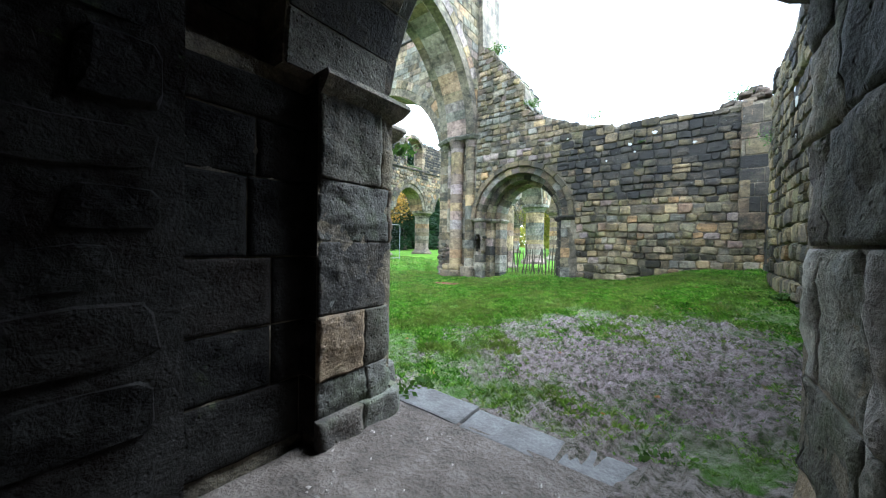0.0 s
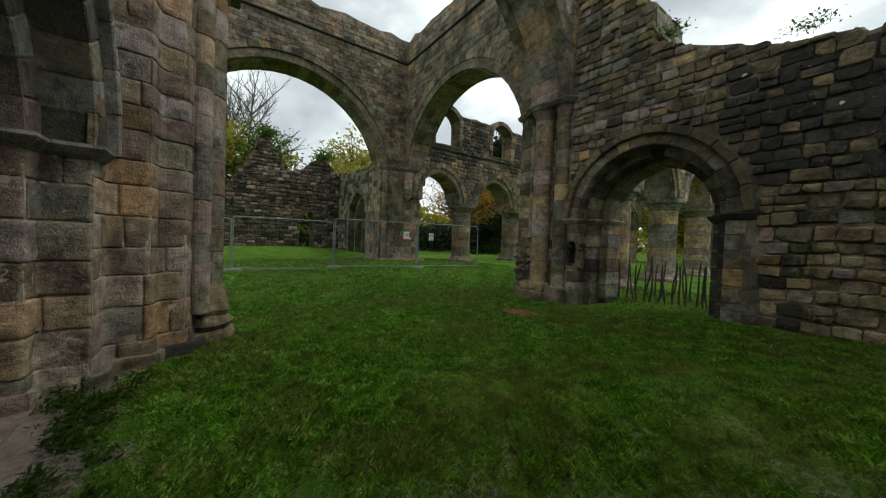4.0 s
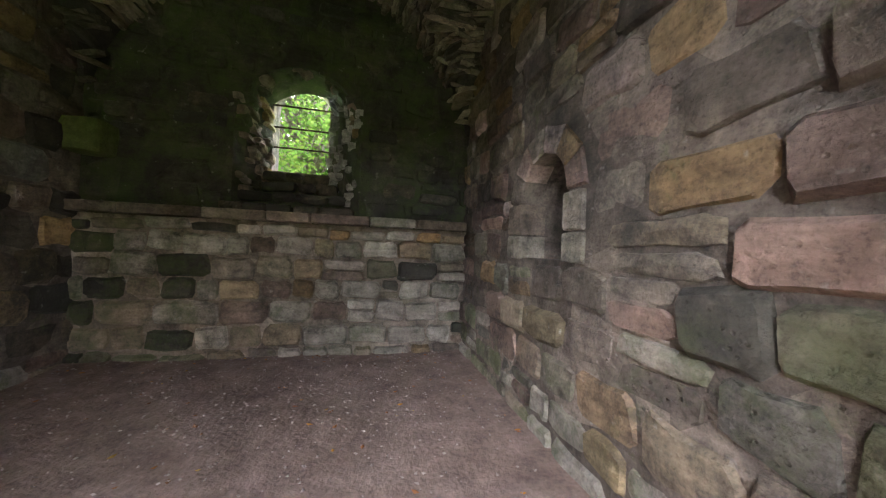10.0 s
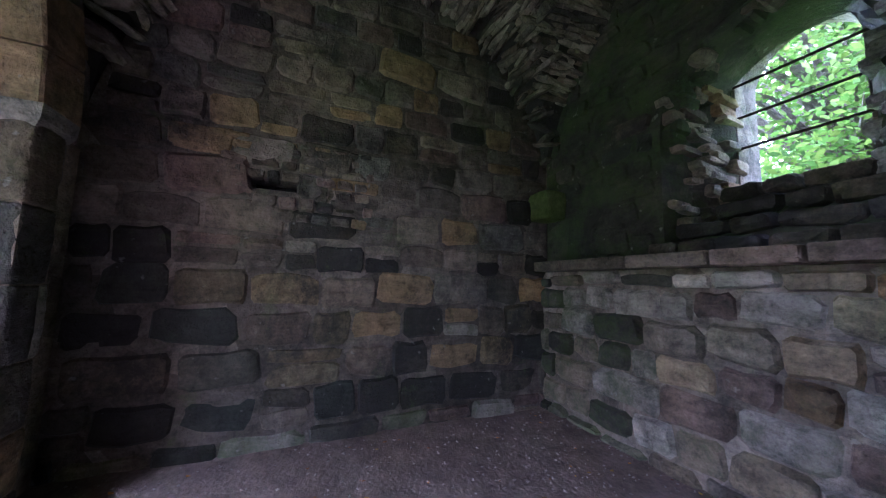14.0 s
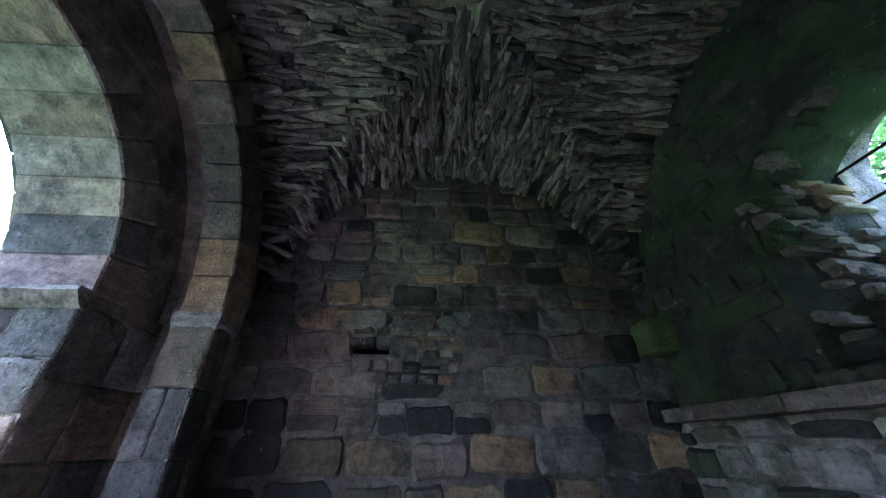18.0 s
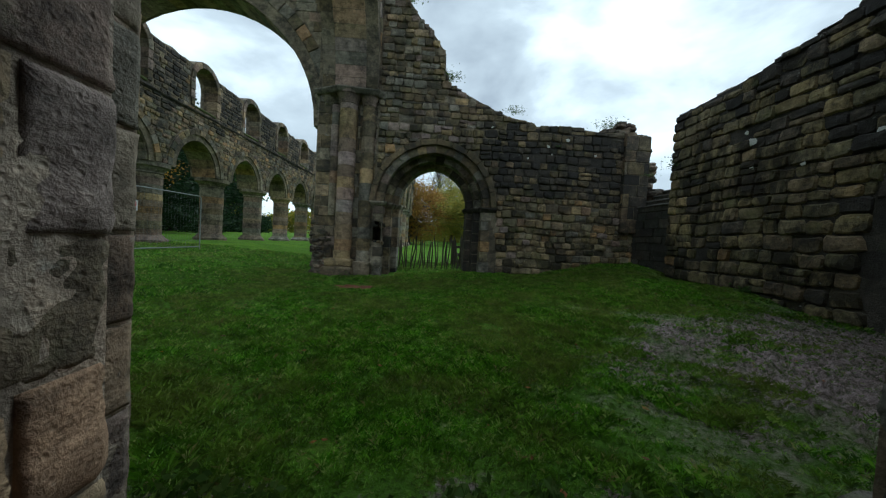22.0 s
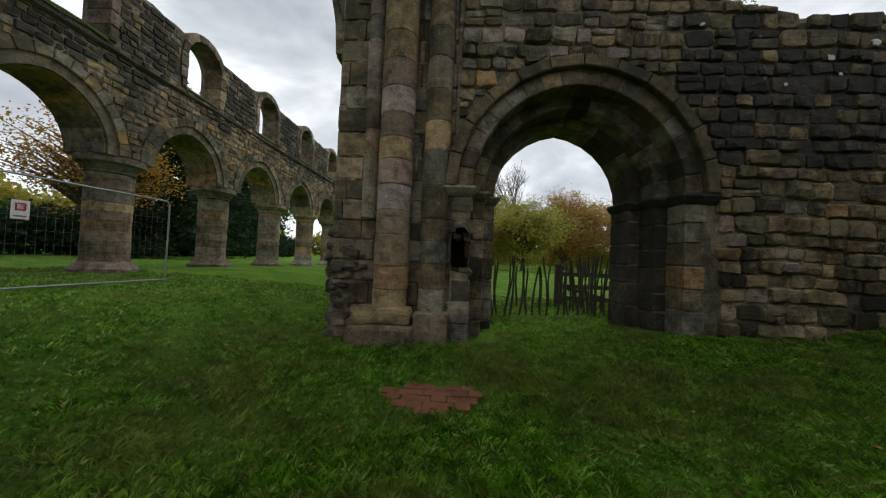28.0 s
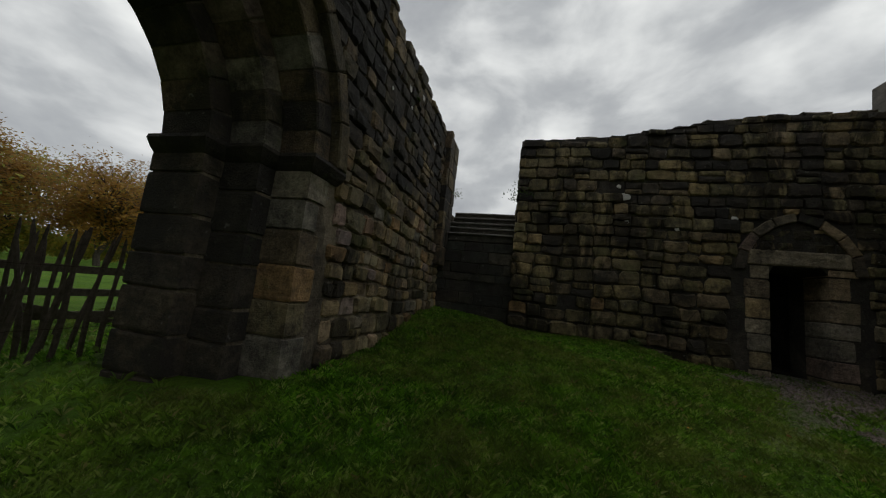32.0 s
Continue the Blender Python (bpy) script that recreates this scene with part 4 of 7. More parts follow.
def crossing_pier(name, label, cx, sx, cy, sy, near, limit, base_z, short=False):
    """A compound pier; sx points to the transept, sy to the crossing's inside."""
    o = structure(name, label, "pier")

    def X(d):
        return cx + sx * d

    def Y(d):
        return cy + sy * d

    def rect(d0, d1, e0, e1):
        return min(X(d0), X(d1)), max(X(d0), X(d1)), min(Y(e0), Y(e1)), max(Y(e0), Y(e1))

    x0, x1, y0, y1 = rect(-0.85, 0.85, -0.65, 0.55)
    block(o, "core", x0 + 0.02, x1 - 0.02, y0 + 0.02, y1 - 0.02, base_z - 0.3, SPRING, m_core, 0)
    ms = Masonry(o, near, limit)
    lay(ms, (0, Y(0.55), 0), EX * (-sy), EY * sy, [(min(-sy * x0, -sy * x1), base_z), (max(-sy * x0, -sy * x1), base_z), (max(-sy * x0, -sy * x1), SPRING), (min(-sy * x0, -sy * x1), SPRING)], [], pick((m_grime, 3), (m_mixed, 3)), (0.26, 0.36), (0.35, 0.7))
    for d, s in ((0.85, sx), (-0.85, -sx)):
        lay(ms, (X(d), 0, 0), EY * s, EX * s, [(min(s * y0, s * y1), base_z), (max(s * y0, s * y1), base_z), (max(s * y0, s * y1), SPRING), (min(s * y0, s * y1), SPRING)], [], dress, (0.26, 0.36), (0.4, 0.8))
    ms.done()
    return o, X, Y


nw, X, Y = crossing_pier("pier_northwest", "tall compound crossing pier of pink and grey sandstone with round shafts", -8.45, 1, 9.35, -1, (-8.4, 8.7, 2), 200, 0.1)
tone = [m_red, m_mixed, m_buff, m_mixed]
shaft(nw, -8.42, 8.72, 0.24, 0.6, 5.05, [m_warm, m_red, m_warm, m_buff])
shaft(nw, -7.85, 8.80, 0.19, 0.6, 5.05, [m_buff, m_mixed, m_grime])
shaft(nw, -8.80, 8.85, 0.13, 1.9, 5.05, [m_mixed, m_red])
shaft(nw, -9.05, 8.92, 0.13, 1.9, 5.05, [m_mixed, m_buff])
shaft(nw, -9.28, 9.15, 0.15, 1.9, 5.05, [m_mixed, m_red])
shaft(nw, -8.12, 8.90, 0.11, 0.6, 5.05, [m_mixed, m_dark])
for x, y, r in ((-8.42, 8.72, 0.24), (-7.85, 8.80, 0.19), (-9.0, 8.95, 0.2), (-9.28, 9.15, 0.18)):
    cap = lathe([(r * 0.98, 0), (r * 1.1, 0.03), (r * 1.02, 0.06), (r * 1.35, 0.24), (r * 1.5, 0.27), (r * 1.5, 0.36), (r * 1.4, 0.38)], 14)
    bmesh.ops.translate(cap, verts=list(cap.verts), vec=(x, y, 5.03))
    part("capital", cap, m_mixed, nw)
moulding(nw, [(-9.34, 10.0), (-9.34, 8.78), (-8.6, 8.42), (-7.6, 8.55), (-7.55, 8.75)], 5.3, 0.14, m_mixed, "abacus")
block(nw, "plinth", -8.92, -8.05, 8.38, 8.9, 0.0, 0.45, m_buff, 0.05, rough=0.03)
block(nw, "plinth", -8.86, -8.10, 8.43, 8.9, 0.45, 0.68, m_buff, 0.07, rough=0.03)
block(nw, "plinth", -8.08, -7.60, 8.50, 9.0, 0.0, 0.62, m_mixed, 0.05, rough=0.03)
ms = Masonry(nw, (-9.2, 8.8, 1), 90, True, "broken_stone")
for k in range(70):
    z = 0.15 + 1.7 * (k / 70)
    ms.add((-9.12 + rng.uniform(-0.2, 0.25), 8.92 + rng.uniform(-0.1, 0.1) + 0.1 * (z > 1.5), z), EX, -EY, rng.uniform(0.15, 0.32), rng.uniform(0.08, 0.17), 0.3, m_rubble, rng.uniform(-0.3, 0.3))
for k in range(30):
    z = 0.15 + 1.7 * (k / 30)
    ms.add((-9.3, 9.0 + rng.uniform(0, 0.8), z), EY, -EX, rng.uniform(0.2, 0.4), rng.uniform(0.1, 0.2), 0.3, m_rubble, rng.uniform(-0.3, 0.3))
ms.done()

# ---- crossing arches and the tower's walls ----
tower = structure("tower_walls", "low ruined tower walls on tall round crossing arches", "wall")
TOP = 11.6
# west arch (plane of the west wall)
wx, wa, wh, WZ = -13.45, 3.85, 3.86, 4.55
ragged = [(-9.3 - 0.5 * i, TOP + 0.25 * noise.noise((i * 0.7, 3, 1))) for i in range(17)]
w_out = [(-17.65, WZ), (-9.3, WZ)] + ragged + [(-17.65, TOP)]
slab("core", [(x, z) for x, z in w_out], [opening(wx, wa + 0.03, wh + 0.03, WZ, 3)], (0, 9.2, 0), EX, 1.2, m_core, tower)
ms = Masonry(tower, (-10, 9.2, 8), 60)
lay(ms, (0, 9.2, 0), EX, -EY, [(-17.6, WZ), (-9.3, WZ), (-9.3, TOP - 0.1), (-17.6, TOP - 0.1)], [opening(wx, wa + 0.75, wh + 0.75, WZ, 3)], any_stone, (0.22, 0.34), (0.35, 0.8))
ms.done()
arch_ring(tower, (0, 0, 0), EX, wx, WZ, wa, wh, 0.36, 9.3, 10.3, pick((m_red, 5), (m_mixed, 3)), 0.34)
arch_ring(tower, (0, 0, 0), EX, wx, WZ, wa + 0.36, wh + 0.36, 0.34, 9.17, 9.6, any_stone, 0.36)
# north arch (towards the transept)
ny, na, nh = 5.1, 3.45, 3.6
n_out = [(1.2, SPRING), (8.75, SPRING)] + [(8.75 - 0.47 * i, TOP + 0.25 * noise.noise((i * 0.7, 9, 1))) for i in range(17)]
slab("core", n_out, [opening(ny, na + 0.03, nh + 0.03, SPRING, SPRING - 1)], (-7.62, 0, 0), EY, 1.5, m_core, tower)
ms = Masonry(tower, (-7.6, 8, 7), 200)
lay(ms, (-7.62, 0, 0), EY, EX, [(1.2, SPRING), (8.75, SPRING), (8.75, TOP - 0.1), (1.2, TOP - 0.1)], [opening(ny, na + 0.72, nh + 0.72, SPRING, 4)], any_stone, (0.22, 0.32), (0.3, 0.7))
ms.done()
arch_ring(tower, (0, 0, 0), EY, ny, SPRING, na, nh, 0.36, 7.95, 8.8, pick((m_red, 6), (m_mixed, 2)), 0.33)
arch_ring(tower, (0, 0, 0), EY, ny, SPRING, na + 0.36, nh + 0.36, 0.34, 7.60, 8.1, pick((m_red, 4), (m_mixed, 3), (m_buff, 2)), 0.33)
arch_ring(tower, (0, 0, 0), EY, ny, SPRING, na + 0.02, nh + 0.02, 0.34, 8.8, 9.15, any_stone, 0.36)
# south arch
sy_, sa_, sh_, SZ = 3.85, 4.2, 4.21, 4.55
s_out = [(0.0, SZ), (9.3, SZ)] + [(9.3 - 0.55 * i, TOP + 0.3 * noise.noise((i * 0.8, 5, 2))) for i in range(17)] + [(0.0, TOP)]
slab("core", s_out, [opening(sy_, sa_ + 0.03, sh_ + 0.03, SZ, 4)], (-17.4, 0, 0), EY, 1.3, m_core, tower)
ms = Masonry(tower, (-17.2, 7, 8), 80)
lay(ms, (-17.4, 0, 0), EY, EX, [(0.0, SZ), (9.2, SZ), (9.2, TOP - 0.1), (0.0, TOP - 0.1)], [opening(sy_, sa_ + 0.6, sh_ + 0.6, SZ, 4)], any_stone, (0.15, 0.23), (0.22, 0.5))
ms.done()
arch_ring(tower, (0, 0, 0), EY, sy_, SZ, sa_, sh_, 0.34, 17.45, 18.6, any_stone, 0.36)
arch_ring(tower, (0, 0, 0), EY, sy_, SZ, sa_ + 0.34, sh_ + 0.34, 0.24, 17.33, 17.6, any_stone, 0.4)
moulding(tower, [(-17.38, 0.0), (-17.38, 9.15)], 10.4, 0.1, m_dark, "string_course", ((0, 0.01), (0.4, 0.07), (1, 0.05)))
moulding(tower, [(-17.3, 9.18), (-9.3, 9.18)], 10.4, 0.1, m_dark, "string_course", ((0, 0.01), (0.4, 0.07), (1, 0.05)))

def lichen(owner, spots, n, mat):
    """Thin uneven crusts of pale lichen on a wall's face."""
    for x, y, z, rad in spots:
        bm = lathe([(rad, 0.0), (rad * 0.8, 0.006), (0.0, 0.009)], 11)
        for v in bm.verts:
            k = 1 + 0.7 * noise.noise((v.co.x * 30 + x, v.co.y * 30 + z, y))
            v.co = Vector((v.co.x * k, v.co.y * k * 0.8, v.co.z))
        turn_ = n.to_track_quat("Z", "Y").to_matrix().to_4x4()
        bm.transform(Matrix.Translation((x, y, z)) @ turn_)
        part("lichen_patch", bm, mat, owner, "white lichen patch")


lichen(west, [(-2.62, 8.70, 4.28, 0.05), (-2.5, 8.70, 4.05, 0.03), (-2.05, 8.70, 4.5, 0.06), (-4.3, 8.70, 4.72, 0.04), (-3.2, 8.70, 3.9, 0.03), (-1.2, 8.70, 4.1, 0.04)], -EY, m_lichen)

ms = Masonry(west, (-7.4, 8.8, 1.5), 30, True, "broken_stone")
for k in range(16):
    ms.add((-7.55 + rng.uniform(-0.08, 0.2), 8.86 + rng.uniform(-0.03, 0.2), rng.choice((1.16, 1.2, 1.68, 1.74, 1.8)) + rng.uniform(-0.05, 0.05)), EX, -EY, rng.uniform(0.1, 0.2), rng.uniform(0.06, 0.12), 0.2, rng.choice((m_dark, m_grime)), rng.uniform(-0.4, 0.4))
ms.done()


def prism(name, plan, z0, z1, mat, owner, label=""):
    bm = bmesh.new()
    lo, hi = [bm.verts.new((x, y, z0)) for x, y in plan], [bm.verts.new((x, y, z1)) for x, y in plan]
    bm.faces.new(lo[::-1])
    bm.faces.new(hi)
    for i in range(len(plan)):
        j = (i + 1) % len(plan)
        bm.faces.new((lo[i], lo[j], hi[j], hi[i]))
    return part(name, bm, mat, owner, label)


def clad(mas, plan, edges, z0, z1, choose, course=(0.26, 0.36), length=(0.3, 0.6), proud=0.02, **more):
    """Stones on some of the sides of a pier; its plan runs anticlockwise."""
    for i in edges:
        (xa, ya), (xb, yb) = plan[i], plan[(i + 1) % len(plan)]
        d = Vector((xb - xa, yb - ya, 0))
        l = d.length
        d.normalize()
        pad = 0.02
        lay(mas, (xa, ya, 0), d, Vector((d.y, -d.x, 0)), [(-pad, z0), (l + pad, z0), (l + pad, z1), (-pad, z1)], [], choose, course, length, proud, 0.16, **more)


# ---- north-east crossing pier, which is also the chapel's jamb ----
ne = structure("pier_northeast", "stepped sandstone pier of chapel arch and crossing, pink, grey and buff blocks", "pier")
ne_plan = [(-7.30, -1.15), (-7.30, -1.32), (-7.05, -1.32), (-7.05, -1.0), (-7.32, -1.0), (-7.32, -0.70), (-6.72, -0.70), (-6.74, 0.05), (-6.98, 0.05), (-6.98, 0.40), (-7.42, 0.40), (-7.45, 0.75), (-7.72, 0.80), (-7.76, 1.05), (-8.1, 1.15), (-9.1, 1.15), (-9.1, -1.15)]
prism("core", ne_plan, -0.2, 2.45, m_mortar, ne)
prism("core", ne_plan[9:], 2.45, SPRING, m_core, ne)
big = pick((m_warm, 8), (m_mixed, 2), (m_red, 3))
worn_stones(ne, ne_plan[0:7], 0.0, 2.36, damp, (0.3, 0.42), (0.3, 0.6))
worn_stones(ne, ne_plan[6:10], 0.12, 2.36, big, (0.27, 0.38), (0.3, 0.6), 0.011, 0.014, step=0.028, bed_gap=0.008)
worn_stones(ne, ne_plan[9:16], 0.1, SPRING, big, (0.26, 0.4), (0.26, 0.5), 0.012, 0.014, 0.05, bed_gap=0.006)
shaft(ne, -8.40, 1.22, 0.24, 0.95, 5.05, [m_warm, m_red, m_warm, m_mixed], (0.3, 0.5))
shaft(ne, -8.02, 1.18, 0.13, 0.6, 5.05, [m_mixed, m_red])
base = lathe([(0.42, 0), (0.42, 0.18), (0.36, 0.24), (0.40, 0.32), (0.30, 0.42), (0.33, 0.5), (0.25, 0.85)], 16)
bmesh.ops.translate(base, verts=list(base.verts), vec=(-8.38, 1.22, 0.1))
for v in base.verts:
    v.co += noise.noise_vector(v.co * 4) * 0.03
part("base", base, m_buff, ne)
worn_stones(ne, [(-6.68, -0.72), (-6.68, 0.11), (-6.93, 0.12), (-6.94, 0.47), (-7.38, 0.48), (-7.41, 0.84), (-7.68, 0.88), (-7.72, 1.15), (-8.0, 1.25)], -0.05, 0.30, pick((m_mixed, 3), (m_green, 1), (m_dark, 1)), (0.34, 0.36), (0.35, 0.6), 0.02, 0.03, 0.08, "plinth_stone")
moulding(ne, [(-6.72, -0.70), (-6.74, 0.05), (-6.98, 0.05), (-6.98, 0.40), (-7.25, 0.40)], 2.33, 0.13, m_mixed, "impost")
cap = lathe([(0.24, 0), (0.27, 0.03), (0.25, 0.06), (0.34, 0.24), (0.38, 0.27), (0.38, 0.38)], 14)
bmesh.ops.translate(cap, verts=list(cap.verts), vec=(-8.40, 1.22, 5.03))
part("capital", cap, m_red, ne)

# ---- the pier between the two chapels ----
mid = structure("pier_between_chapels", "stepped stone pier between two chapel arches, weathered grey-green", "pier")
mid_plan = [(-3.68, -1.15), (-3.0, -1.15), (-3.0, -0.48), (-2.86, -0.48), (-2.86, 0.10), (-3.22, 0.12), (-3.22, 0.42), (-4.0, 0.42), (-4.0, 0.08), (-4.36, 0.05), (-4.36, -0.70), (-3.64, -0.70), (-3.64, -1.0), (-3.95, -1.0), (-3.95, -1.32), (-3.68, -1.32)]
prism("core", mid_plan, -0.2, 2.45, m_core, mid)
jamb = pick((m_jamb, 6), (m_grime, 2), (m_dark, 1))
# side towards the first chapel: its shade is in the near-black stone
worn_stones(mid, mid_plan[1:4], 0.3, 2.36, pick((m_shade, 1)), (0.3, 0.44), (0.3, 0.8))
worn_stones(mid, mid_plan[3:10], 0.3, 2.36, jamb, (0.3, 0.46), (0.4, 0.9), 0.02, 0.02, 0.07, joint=0.003, step=0.024, bed_gap=0.0015)
worn_stones(mid, mid_plan[9:11], 0.3, 2.36, pick((m_jamb, 6), (m_grime, 2), (m_mixed, 1)), (0.28, 0.4), (0.3, 0.6))
worn_stones(mid, mid_plan[10:] + mid_plan[:1], 0.05, 2.36, pick((m_jamb, 4), (m_green, 2), (m_grime, 1)), (0.3, 0.44), (0.3, 0.6))
worn_stones(mid, [(-2.80, -0.5), (-2.80, 0.17), (-3.16, 0.19), (-3.17, 0.49), (-4.06, 0.49), (-4.06, 0.15), (-4.42, 0.12), (-4.42, -0.72)], -0.05, 0.42, jamb, (0.44, 0.5), (0.35, 0.6), 0.02, 0.03, 0.06, "plinth_stone")
moulding(mid, [(-2.86, -0.48), (-2.86, 0.10), (-3.22, 0.12), (-3.22, 0.42), (-4.0, 0.42), (-4.0, 0.08), (-4.36, 0.05), (-4.36, -0.70)], 2.33, 0.13, m_mixed, "impost")
# ---- north pier of the first chapel ----
ms1 = structure("pier_north", "rough stone jamb of the chapel arch beside the end wall", "pier")
n_plan = [(-0.80, -0.60), (-0.4, -0.60), (-0.4, -1.15), (0.6, -1.15), (0.6, 0.45), (-0.45, 0.45), (-0.45, 0.10), (-0.80, 0.10)]
prism("core", n_plan, -0.2, 2.45, m_core, ms1)
worn_stones(ms1, [n_plan[5], n_plan[6], n_plan[7], n_plan[0], n_plan[1]], 0.1, 2.36, pick((m_mixed, 4), (m_pale, 2), (m_jamb, 2)), (0.28, 0.42), (0.3, 0.6), 0.02, 0.02, 0.07)
moulding(ms1, [(0.3, 0.45), (-0.45, 0.45), (-0.45, 0.10), (-0.80, 0.10), (-0.80, -0.60)], 2.33, 0.13, m_mixed, "impost")

# ---- east wall of the transept over the chapel arches ----
east = structure("wall_east", "high sandstone wall with two round-headed chapel arches", "wall")
C1, C2, CZ = -1.85, -5.54, 2.45
top_e = [(-0.35 * i, 6.9 + 0.3 * noise.noise((i * 0.6, 1, 8))) for i in range(-1, 27)]
for y0, thick, ia, ih, x_lo in ((0.40, 0.35, 0, 0, -7.42), (0.05, 0.72, 1, 1, -9.1), (-0.67, 0.48, 2, 2, -9.1)):
    a1, h1 = ((1.40, 1.62), (1.05, 1.30), (1.42, 1.75))[ia]
    a2, h2 = ((1.49, 1.70), (1.20, 1.40), (1.86, 2.18))[ih]
    out = [(0.6, CZ), (x_lo, CZ), (x_lo, 6.9)] + [(x, z) for x, z in top_e[::-1] if x_lo < x < 0.6] + [(0.6, 7.0)]
    out = [(-x, z) for x, z in out]
    holes = [opening(-C1, a1 + 0.012, h1 + 0.012, CZ, 0), opening(-C2, a2 + 0.012, h2 + 0.012, CZ, 0)]
    slab("core", out, holes, (0, y0, 0), -EX, thick, m_core, east)
ms = Masonry(east, (-5, 0.4, 3.5), 200)
lay(ms, (0, 0.40, 0), -EX, EY, [(-0.3, CZ), (7.42, CZ), (7.42, 6.7), (-0.3, 6.7)], [opening(-C1, 1.72, 1.95, CZ, 0), opening(-C2, 1.80, 2.0, CZ, 0)], any_stone, (0.2, 0.32), (0.3, 0.65))
ms.done()
for c, a, h, y0, y1, wd in ((C1, 1.05, 1.30, -0.06, 0.66, 0.33), (C2, 1.20, 1.40, -0.06, 0.69, 0.34), (C1, 1.40, 1.62, -0.42, -0.04, 0.32), (C2, 1.49, 1.70, -0.42, -0.04, 0.32)):
    arch_ring(east, (0, 0, 0), -EX, -c, CZ, a, h, wd, y0, y1, jamb if c == C1 else pick((m_jamb, 3), (m_mixed, 4), (m_pale, 1)), 0.3)
arch_ring(east, (0, 0, 0), -EX, -C1, CZ, 1.40, 1.73, 0.3, 0.66, 1.16, pick((m_chapel, 3), (m_mixed, 2)), 0.32)
arch_ring(east, (0, 0, 0), -EX, -C2, CZ, 1.82, 2.02, 0.11, -0.52, -0.38, pick((m_pale, 2), (m_mixed, 1)), 0.4, "hood_stone")

# ---- second chapel ----
CX0, CX1, CY0, CY1 = -7.43, -3.20, -5.45, -1.15
chapel = structure("wall_chapel_south", "dim chapel wall of squared red and grey stones with a small niche", "wall")
NI = opening(-3.45, 0.33, 0.34, 1.88, 1.42)
o = [(-5.5, -0.2), (-1.1, -0.2), (-1.1, 5.2), (-5.5, 5.2)]
slab("core", o, [NI], (CX0, 0, 0), EY, 0.45, m_core_dark, chapel)
slab("core", o, [], (CX0 - 0.45, 0, 0), EY, 0.5, m_core_dark, chapel)
ms = Masonry(chapel, (CX0, -2.8, 1.6), 300, True)


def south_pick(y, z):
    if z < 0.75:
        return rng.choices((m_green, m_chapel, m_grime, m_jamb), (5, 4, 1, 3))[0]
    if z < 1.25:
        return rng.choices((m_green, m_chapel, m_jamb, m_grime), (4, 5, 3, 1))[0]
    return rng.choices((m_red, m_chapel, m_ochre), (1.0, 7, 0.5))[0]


wall_arch = [(-5.45, 0.0), (-1.15, 0.0), (-1.15, 2.6)] + [(-3.3 + 2.15 * math.cos(math.pi * i / 14), 2.6 + 2.15 * math.sin(math.pi * i / 14)) for i in range(15)] + [(-5.45, 2.6)]
lay(ms, (CX0, 0, 0), EY, EX, wall_arch, [opening(-3.45, 0.52, 0.56, 1.86, 1.40)], south_pick, (0.22, 0.34), (0.26, 0.56), 0.030, gap=-0.008, wild=0.008)
ms.done()
arch_ring(chapel, (0, 0, 0), EY, -3.45, 1.88, 0.32, 0.33, 0.2, 7.405, 7.62, pick((m_chapel, 2), (m_red, 1)), 0.17)
for side in (-1, 1):
    quoins(chapel, (0, 0, 0), EY, -3.45 + side * 0.32, side, 1.40, 1.87, 0.2, 7.41, 7.62, pick((m_mixed, 2), (m_jamb, 1), (m_chapel, 2)), (0.2, 0.3))

north2 = structure("wall_chapel_north", "dark squared stone chapel wall with eroded holes and ochre blocks", "wall")
o = [(1.1, -0.2), (5.5, -0.2), (5.5, 5.2), (1.1, 5.2)]
pits = [[(2.38, 2.60), (2.50, 2.60), (2.50, 2.70), (2.38, 2.70)], [(2.25, 2.32), (2.62, 2.32), (2.62, 2.42), (2.25, 2.42)], [(2.95, 2.18), (3.12, 2.18), (3.12, 2.27), (2.95, 2.27)]]
slab("core", o, pits, (CX1, 0, 0), -EY, 0.28, m_core_dark, north2)
ms = Masonry(north2, (CX1, -3, 1.5), 300, True)


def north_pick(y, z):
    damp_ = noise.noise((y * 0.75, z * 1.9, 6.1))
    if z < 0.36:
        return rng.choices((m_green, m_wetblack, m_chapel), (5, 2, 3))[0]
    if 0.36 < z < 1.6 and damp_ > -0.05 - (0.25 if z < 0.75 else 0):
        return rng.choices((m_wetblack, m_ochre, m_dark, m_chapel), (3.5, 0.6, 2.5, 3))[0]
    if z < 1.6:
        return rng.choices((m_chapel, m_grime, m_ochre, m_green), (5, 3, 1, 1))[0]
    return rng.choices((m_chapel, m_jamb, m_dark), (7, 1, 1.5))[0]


arch2 = [(1.15, 0.0), (5.45, 0.0), (5.45, 2.6)] + [(3.3 + 2.15 * math.cos(math.pi * i / 14), 2.6 + 2.15 * math.sin(math.pi * i / 14)) for i in range(15)] + [(1.15, 2.6)]
lay(ms, (CX1, 0, 0), -EY, -EX, arch2, pits, north_pick, (0.24, 0.34), (0.28, 0.58), 0.030, gap=-0.010, wild=0.009)
lay(ms, (CX1, 0, 0), -EY, -EX, [(2.0, 2.05), (3.3, 2.05), (3.3, 2.8), (2.0, 2.8)], pits, north_pick, (0.09, 0.14), (0.12, 0.22), 0.04, wild=0.012)
ms.done()

east2 = structure("wall_chapel_east", "damp green-stained chapel wall with a deep splayed window", "wall")
